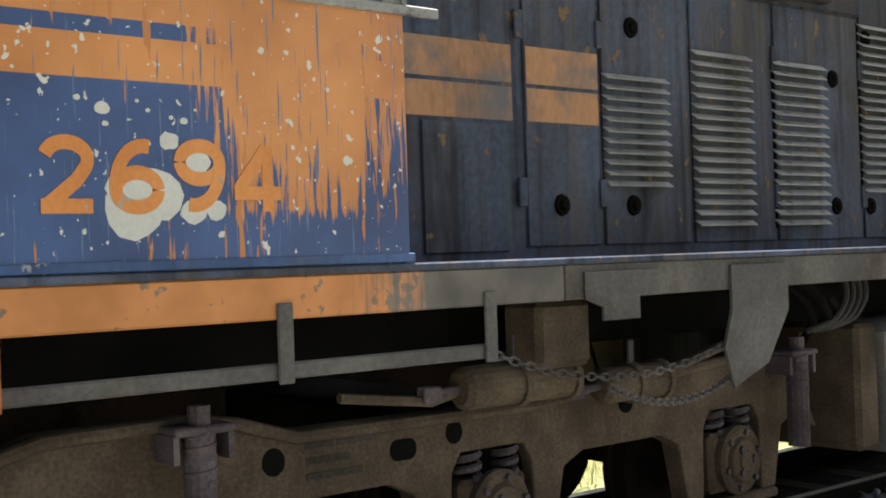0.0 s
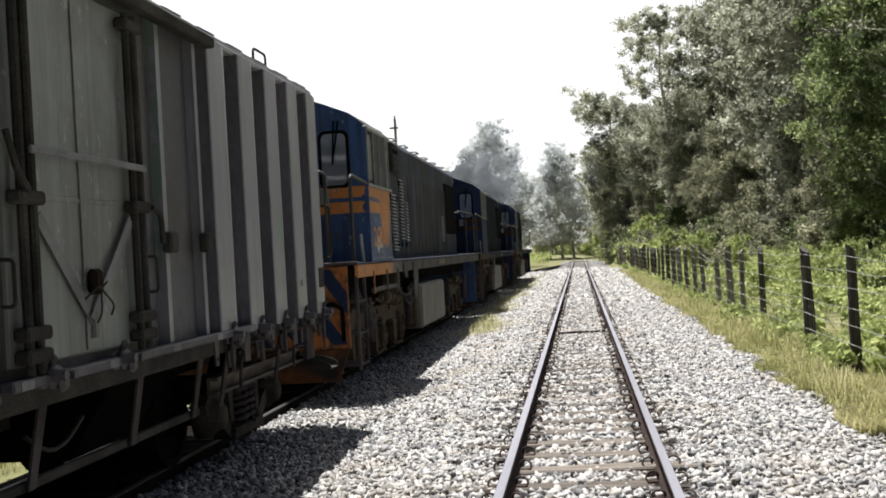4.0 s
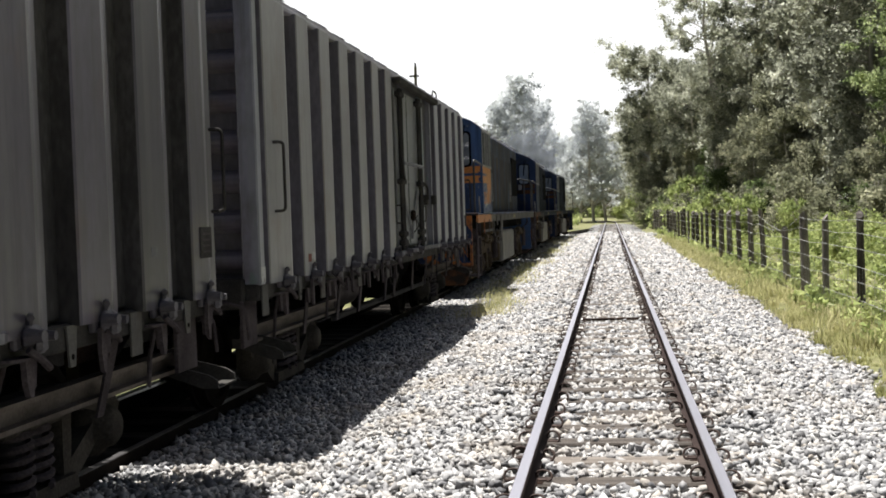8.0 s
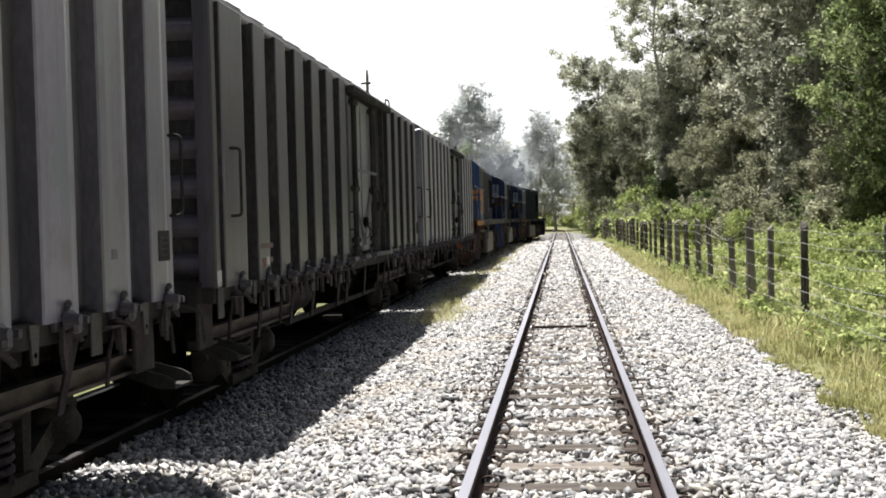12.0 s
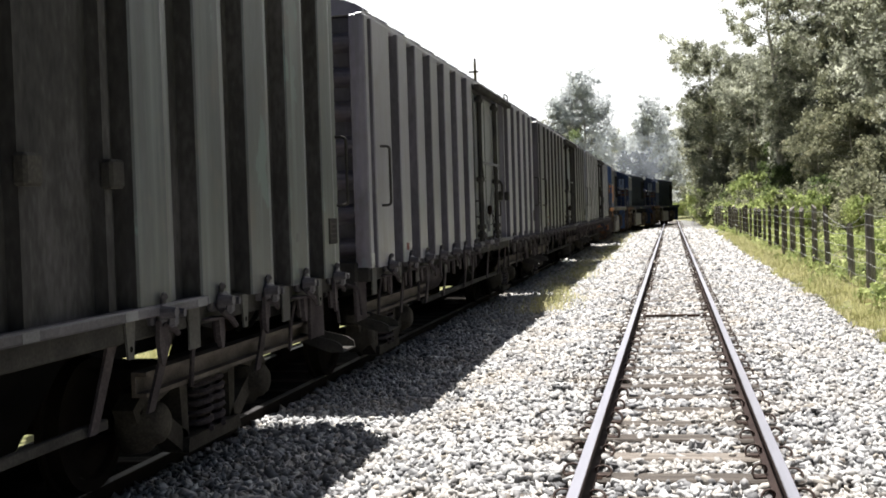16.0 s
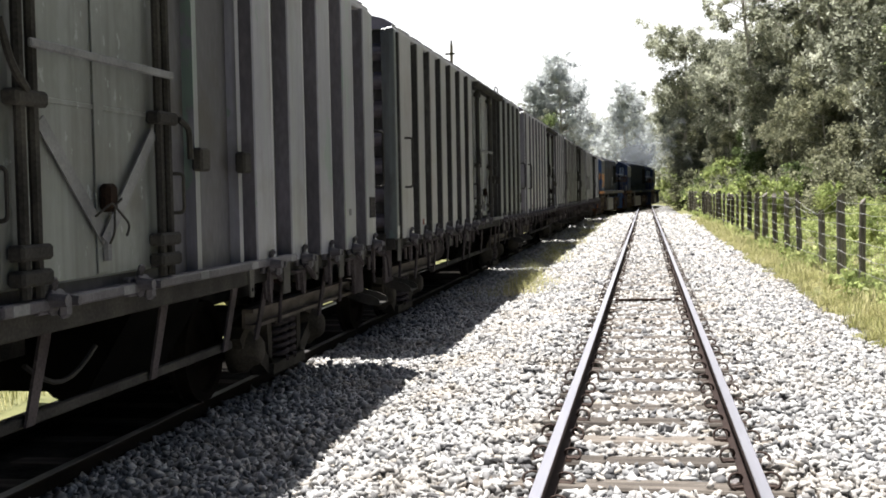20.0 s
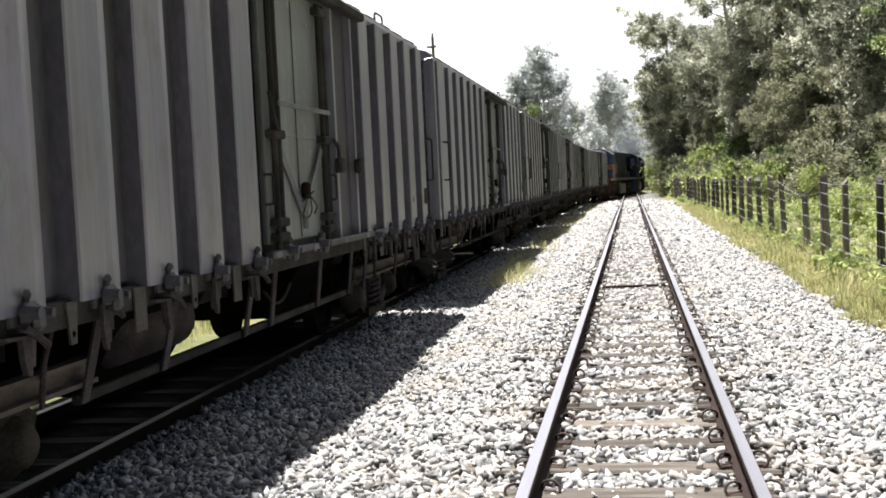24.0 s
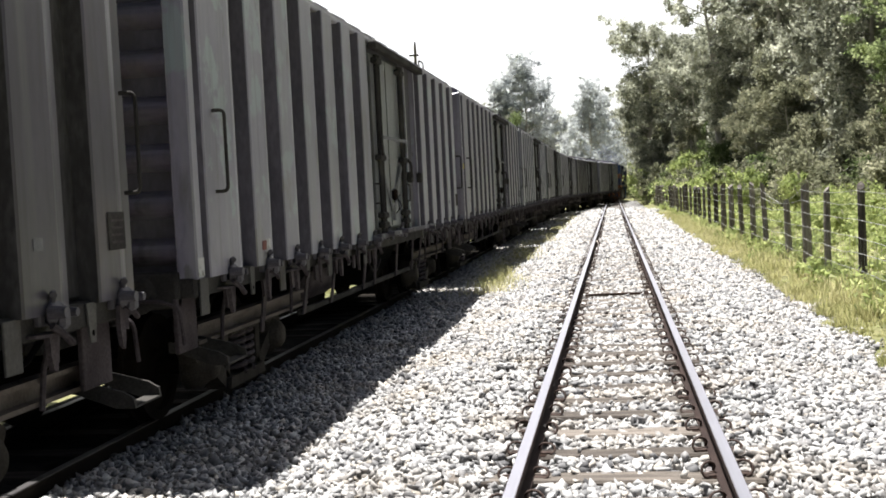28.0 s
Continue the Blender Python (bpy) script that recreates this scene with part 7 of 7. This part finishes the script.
    for k in range(len(rings) - 1):
        f += [(k * m + i, k * m + (i + 1) % m, (k + 1) * m + (i + 1) % m, (k + 1) * m + i) for i in range(m)]
    f += [tuple(range((len(rings) - 1) * m, len(rings) * m))]
    nose = part("nose", Shape().add(v, f), blue, lo, "low rounded blue nose with orange stripes", True)
    for z0, z1 in ((2.415, 2.555), (2.215, 2.36)):
        part("nose_stripe", Shape().prism(nose_outline(0.005), "z", z0, z1), orange, nose)
    handrail(lo, [(-0.6, -2.66, 2.72), (0.45, -2.66, 2.72), (0.62, -2.62, 2.70), (0.68, -2.4, 2.68)], "pale rail round the nose", 0.014)
    handrail(lo, [(-0.6, -2.66, 2.06), (0.45, -2.66, 2.06), (0.62, -2.62, 2.06)], "pale rail round the nose", 0.014)
    part("latch_box", Shape().box(0.76, 0.87, -1.87, -1.815, 2.36, 2.54, 0.01), LIGHT_STEEL, cab)
    # rear platform, handrails, end plate, steps
    part("end_plate", Shape().box(-1.25, 1.25, -2.93, -2.86, 0.56, 1.55, 0.01), ORANGE_WORN if numbered else ORANGE_DARK, lo, "grimy orange end plate with slanting bands")
    part("pilot", Shape().prism([(-1.22, 0.56), (1.22, 0.56), (1.10, 0.18), (-1.10, 0.18)], "y", -2.95, -2.88), ORANGE_DARK, lo, "dirty pilot sheet below the end plate")
    stripes_end(lo, -2.931, BLUE_DARK)
    part("platform_edge", Shape().box(-1.385, 1.385, -2.935, -2.85, 1.555, 1.60, 0.008), SILL, lo)
    for g in (-1, 1):
        handrail(lo, [(g * 0.66, -2.80, 1.60), (g * 0.66, -2.80, 2.70), (g * 1.02, -2.80, 2.70), (g * 1.02, -2.80, 1.60)])
        handrail(lo, [(g * 1.28, -2.55, 1.60), (g * 1.28, -2.55, 2.66), (g * 1.36, -1.83, 2.58)])
        part("lever", Shape().prism([(-2.34, 1.56), (-2.27, 1.56), (-2.37, 1.86), (-2.39, 1.93), (-2.46, 1.93), (-2.46, 1.86)], "x", g * 1.345, g * 1.37), LIGHT_STEEL, lo, "worn slanting hand lever")
        st = part("step_ladder", Shape().box(g * 1.32, g * 1.36, -2.86, -2.80, 0.30, 1.42, 0.008), SILL, lo, "steel corner steps")
        part("stile", Shape().box(g * 1.32, g * 1.36, -2.30, -2.25, 0.32, 1.42, 0.008), SILL, st)
        for z in (0.34, 0.72, 1.10):
            part("tread", Shape().box(g * 0.98, g * 1.36, -2.83, -2.27, z, z + 0.035, 0.006), SILL, st)
        part("end_pipe", Shape().rod([(g * 0.2, -2.97, 1.10), (g * 1.10, -2.97, 1.10), (g * 1.18, -2.97, 1.04), (g * 1.18, -2.97, 0.66)], 0.024, 7), BLACK, lo)
    part("coupler", Shape().box(-0.12, 0.12, -3.40, -2.86, 0.66, 0.86, 0.02).box(-0.17, 0.18, -3.75, -3.38, 0.60, 0.92, 0.05), RUST, lo, "rusty automatic coupler")
    part("brake_hose", Shape().rod([(0.5, -2.95, 0.95), (0.55, -3.15, 0.80), (0.42, -3.3, 0.60), (0.3, -3.5, 0.62)], 0.026, 7), BLACK, lo)
    bell = Shape().lathe([(1.28, 0.03), (1.26, 0.08), (1.16, 0.11), (1.06, 0.15), (1.03, 0.20), (1.00, 0.20)], (1.15, -2.05, 0), "z", 18)
    part("bell", bell, SILL, lo, "dull cast bell under the platform", True)
    # long hood
    hw = 0.885
    hp = [(-hw, 1.585), (hw, 1.585), (hw, 3.56), (0.82, 3.66), (0.45, 3.75), (0.0, 3.77), (-0.45, 3.75), (-0.82, 3.66), (-hw, 3.56)]
    hood = part("hood", Shape().prism(hp, "y", 0.01, 14.45), hood_paint, lo, "long grimy blue-black engine hood")
    for g in (-1, 1):
        part("patch_panel", Shape().box(g * 0.886, g * 0.90, 0.48, 1.03, 1.62, 2.22, 0.006), hood_paint, hood)
        for z0, z1, y1 in ((2.42, 2.60, 1.70), (2.24, 2.40, 1.70)):
            part("hood_stripe", Shape().box(g * 0.886, g * 0.8895, 0.05, 1.08, z0, z1).box(g * 0.9015, g * 0.9035, 1.17, y1, z0, z1), HOOD_STRIPE if numbered else orange, hood, "faded orange stripe")
        for a, b in ((1.16, 1.70), (1.74, 2.46), (2.50, 3.28), (3.32, 4.26), (4.30, 5.00), (5.04, 5.50)):
            part("hood_door", Shape().box(g * 0.886, g * 0.9, a, b, 1.64, 3.02 if a < 4 else 3.36, 0.005), hood_paint, hood, "hood access door")
        for a in np.arange(5.55, 11.8, 0.62):
            part("hood_door", Shape().box(g * 0.886, g * 0.9, a, a + 0.58, 1.66, 3.10, 0.005), (hood_paint, RUSTY_PANEL, hood_paint, RUSTY_PANEL, RUSTY_PANEL)[int(a * 1.7) % 5] if numbered else hood_paint, hood)
        for y0, y1, z0, z1, k in ((1.74, 2.26, 1.92, 2.52, 11), (2.50, 3.04, 1.71, 2.70, 17), (3.28, 3.84, 1.71, 2.70, 17), (4.28, 4.80, 1.91, 3.00, 19), (4.99, 5.32, 1.88, 2.62, 13), (11.0, 11.35, 1.9, 2.5, 10)):
            louvre(hood, g, y0, y1, z0, z1, k, FRAME_GREY if numbered else hood_paint)
        part("vent_sheet", Shape().box(g * 0.886, g * 0.91, 1.74, 4.30, 3.04, 3.52, 0.006), RUSTY_PANEL if numbered else hood_paint, hood, "rust-stained vent panel")
        for a in (1.84, 3.14):
            v = part("vent_box", Shape().box(g * 0.91, g * 0.99, a, a + 0.70, 3.06, 3.54, 0.01), WAGON_DARK, hood, "boxed shutter vent")
            for k in range(5):
                part("shutter", Shape().box(g * 0.99, g * 1.0, a + 0.06, a + 0.64, 3.10 + 0.088 * k, 3.165 + 0.088 * k, 0.004), RUSTY_PANEL if k != 3 or a < 3 else BLACK, v)
        for y, z in ((1.98, 2.76), (1.96, 1.84), (1.40, 1.84), (3.95, 2.62), (3.95, 1.84), (4.36, 2.9), (4.36, 1.84), (4.95, 1.84), (0.95, 3.0)):
            part("latch", Shape().lathe([(g * 0.90, 0.055), (g * 0.915, 0.05), (g * 0.915, 0.03), (g * 0.93, 0.02), (g * 0.93, 0.005)], (0, y, z), "x", 12), BLACK, hood, "round black latch")
        for a in (1.12, 1.72, 3.30, 4.28):
            for z in (1.9, 2.7):
                part("hinge", Shape().box(g * 0.90, g * 0.915, a - 0.03, a + 0.03, z - 0.07, z + 0.07, 0.005), hood_paint, hood)
        for k in range(9):
            y = 0.25 + k * 1.55
            part("grab_rail", Shape().rod([(g * 0.84, y, 3.62), (g * 0.97, y, 3.62), (g * 0.97, y + 0.55, 3.62), (g * 0.84, y + 0.55, 3.62)], 0.014, 6), LIGHT_STEEL, hood)
        part("radiator_screen", Shape().box(g * 0.886, g * 0.915, 12.1, 14.2, 2.1, 3.3, 0.01), BLACK, hood, "dark radiator screen")
        part("tank", Shape().box(g * 0.2, g * 1.265, 3.90, 7.56, 0.36, 1.13, 0.05), TANK, lo, "pale grey fuel tank with rust-brown stains")
        part("tank_end", Shape().box(g * 0.6, g * 1.20, 3.62, 3.86, 0.40, 1.14, 0.03), TRUCK, lo)
        part("air_hose", Shape().rod([(g * 1.20, 2.85, 1.42), (g * 1.22, 3.05, 1.30), (g * 1.15, 3.25, 1.18), (g * 1.0, 3.3, 1.0)], 0.026, 7), BLACK, lo)
        part("air_hose", Shape().rod([(g * 1.26, 2.95, 1.42), (g * 1.28, 3.12, 1.30), (g * 1.2, 3.32, 1.2)], 0.026, 7), BLACK, lo)
        part("air_hose", Shape().rod([(g * 1.22, 3.05, 1.42), (g * 1.26, 3.22, 1.32), (g * 1.2, 3.42, 1.24)], 0.026, 7), BLACK, lo)
    part("hood_end", Shape().box(-0.885, 0.885, 14.45, 14.50, 1.585, 3.60, 0.02), blue, hood)
    part("exhaust", Shape().box(-0.3, 0.3, 6.5, 7.2, 3.70, 3.88, 0.02), WAGON_DARK, hood)
    part("front_plate", Shape().box(-1.25, 1.25, front, front + 0.06, 0.32, 1.58, 0.01), blue, lo)
    part("coupler", Shape().box(-0.12, 0.12, front, front + 0.5, 0.66, 0.86, 0.02), RUST, lo)
    for g in (-1, 1):
        handrail(lo, [(g * 1.30, front - 0.1, 1.6), (g * 1.30, front - 0.1, 2.6), (g * 0.95, 14.6, 2.7)])
    for y in (0.75, 10.9):
        loco_bogie(lo, y)
    return lo


# ---- the train ----
build_ground()
build_bed()
build_siding_bed()
build_tracks()
build_fence()
build_trees()
build_undergrowth()
build_bushes()
build_grass()
stones("ballast_near", -1.5, 12.5, 0.039, 0.0258, "pale grey crushed ballast stones round the tracks")
stones("ballast_middle", 12.5, 27.0, 0.049, 0.0315, "pale grey crushed ballast stones farther along")
stones("ballast_behind", -14.0, -1.5, 0.10, 0.060, "pale crushed ballast behind the viewer")
stones("ballast_distant", 50.0, 76.0, 0.15, 0.085, "pale crushed ballast far along the track")
stones("ballast_far", 27.0, 50.0, 0.085, 0.052, "pale grey crushed ballast stones in the distance")

WAGON_PAINTS = [(WAGON, "weathered grey corrugated covered wagon with a sliding door"), (WAGON_GREEN, "pale green-grey corrugated covered wagon with a sliding door"),
                (WAGON_BROWN, "sooty brown-grey corrugated covered wagon with a sliding door"), (WAGON_OLIVE, "dark green-grey corrugated covered wagon with paler brown-stained panels", WAGON_STAINED),
                (WAGON_PEEL, "grey corrugated covered wagon with peeling pale blue paint"),
                (WAGON_GREEN, "pale green-grey corrugated covered wagon with brown-stained rear panels", WAGON_STAINED)]
FLEET = []
_used = {}
for _k, _o in enumerate((5, 2, 0, 3, 1, 0, 4, 2, 0)):
    if _o in _used:
        _w = copy_thing(_used[_o], Matrix.Identity(4))
    else:
        _w = _used[_o] = build_wagon(*WAGON_PAINTS[_o])
    if _k == 5:
        part("chalk_ring", Shape().lathe([(1.3255, 0.05), (1.329, 0.05), (1.329, 0.034), (1.3255, 0.034)], (0, REAR + 0.06, 2.05), "x", 18), YELLOW_PAINT, _w, "yellow painted ring on the corner post")
        part("chalk_dot", Shape().lathe([(1.3255, 0.018), (1.328, 0.018), (1.328, 0.002)], (0, REAR + 0.06, 2.05), "x", 10), YELLOW_PAINT, _w)
    FLEET.append((_w, WAGON_1 - PITCH * _k, 4.4, -0.43))
STRETCH[0] = 0.917
_loco = build_loco("blue and orange diesel locomotive with flaking paint, coupled to the wagons", False, True)
_loco2 = build_loco("dark blue diesel locomotive with a blue-black hood", False, False)
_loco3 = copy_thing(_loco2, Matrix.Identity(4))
for _k, _l in enumerate((_loco, _loco2, _loco3)):
    FLEET.append((_l, LOCO_1 + LOCO_PITCH * _k, 4.65, 5.34))


# thin exhaust over the leading engine
def build_smoke():
    n = 700
    u = rng.random(n)
    c = np.stack([rng.normal(0, 1, n) * (0.5 + 2.2 * u), 4 - 16 * u + rng.normal(0, 1, n) * 1.5, 4.0 + 1.5 * u ** 0.7 + rng.normal(0, 1, n) * (0.25 + 0.9 * u)], 1)
    c[:, 2] = np.maximum(c[:, 2], 3.9)
    v, f = leaf_quads(c, None, 0.60, 0.6)
    return tagged(new("exhaust_smoke", raw_mesh("exhaust_smoke", v, f, SMOKE)), "thin bluish exhaust smoke over the leading locomotive", "smoke", kind="stuff")


FLEET.append((build_smoke(), LOCO_1 + LOCO_PITCH * 2, 4.65, 5.34))


def build_pole():
    p = thing("utility_pole", "slim dark utility pole standing beyond the train", "pole")
    part("shaft", Shape().tube((-10.6, 70, -0.3), (-10.6, 70, 9.9), 0.13, 10, 0.08), POST, p)
    part("insulator", Shape().tube((-10.6, 70, 9.9), (-10.6, 70, 10.1), 0.05, 8), BLACK, p)
    part("cross_arm", Shape().box(-10.95, -10.4, 69.9, 70.02, 9.3, 9.4, 0.01), POST, p)


build_pole()


def motions():
    """The train draws away; each vehicle follows the line on its two bogies."""
    for ob, start, half, centre in FLEET:
        rows = []
        for t, gone in GONE:
            m = vehicle_pose(gone + start + centre, half)
            rows.append((t, m @ pose(0, -centre, 0)))
        walk(ob, rows)


motions()
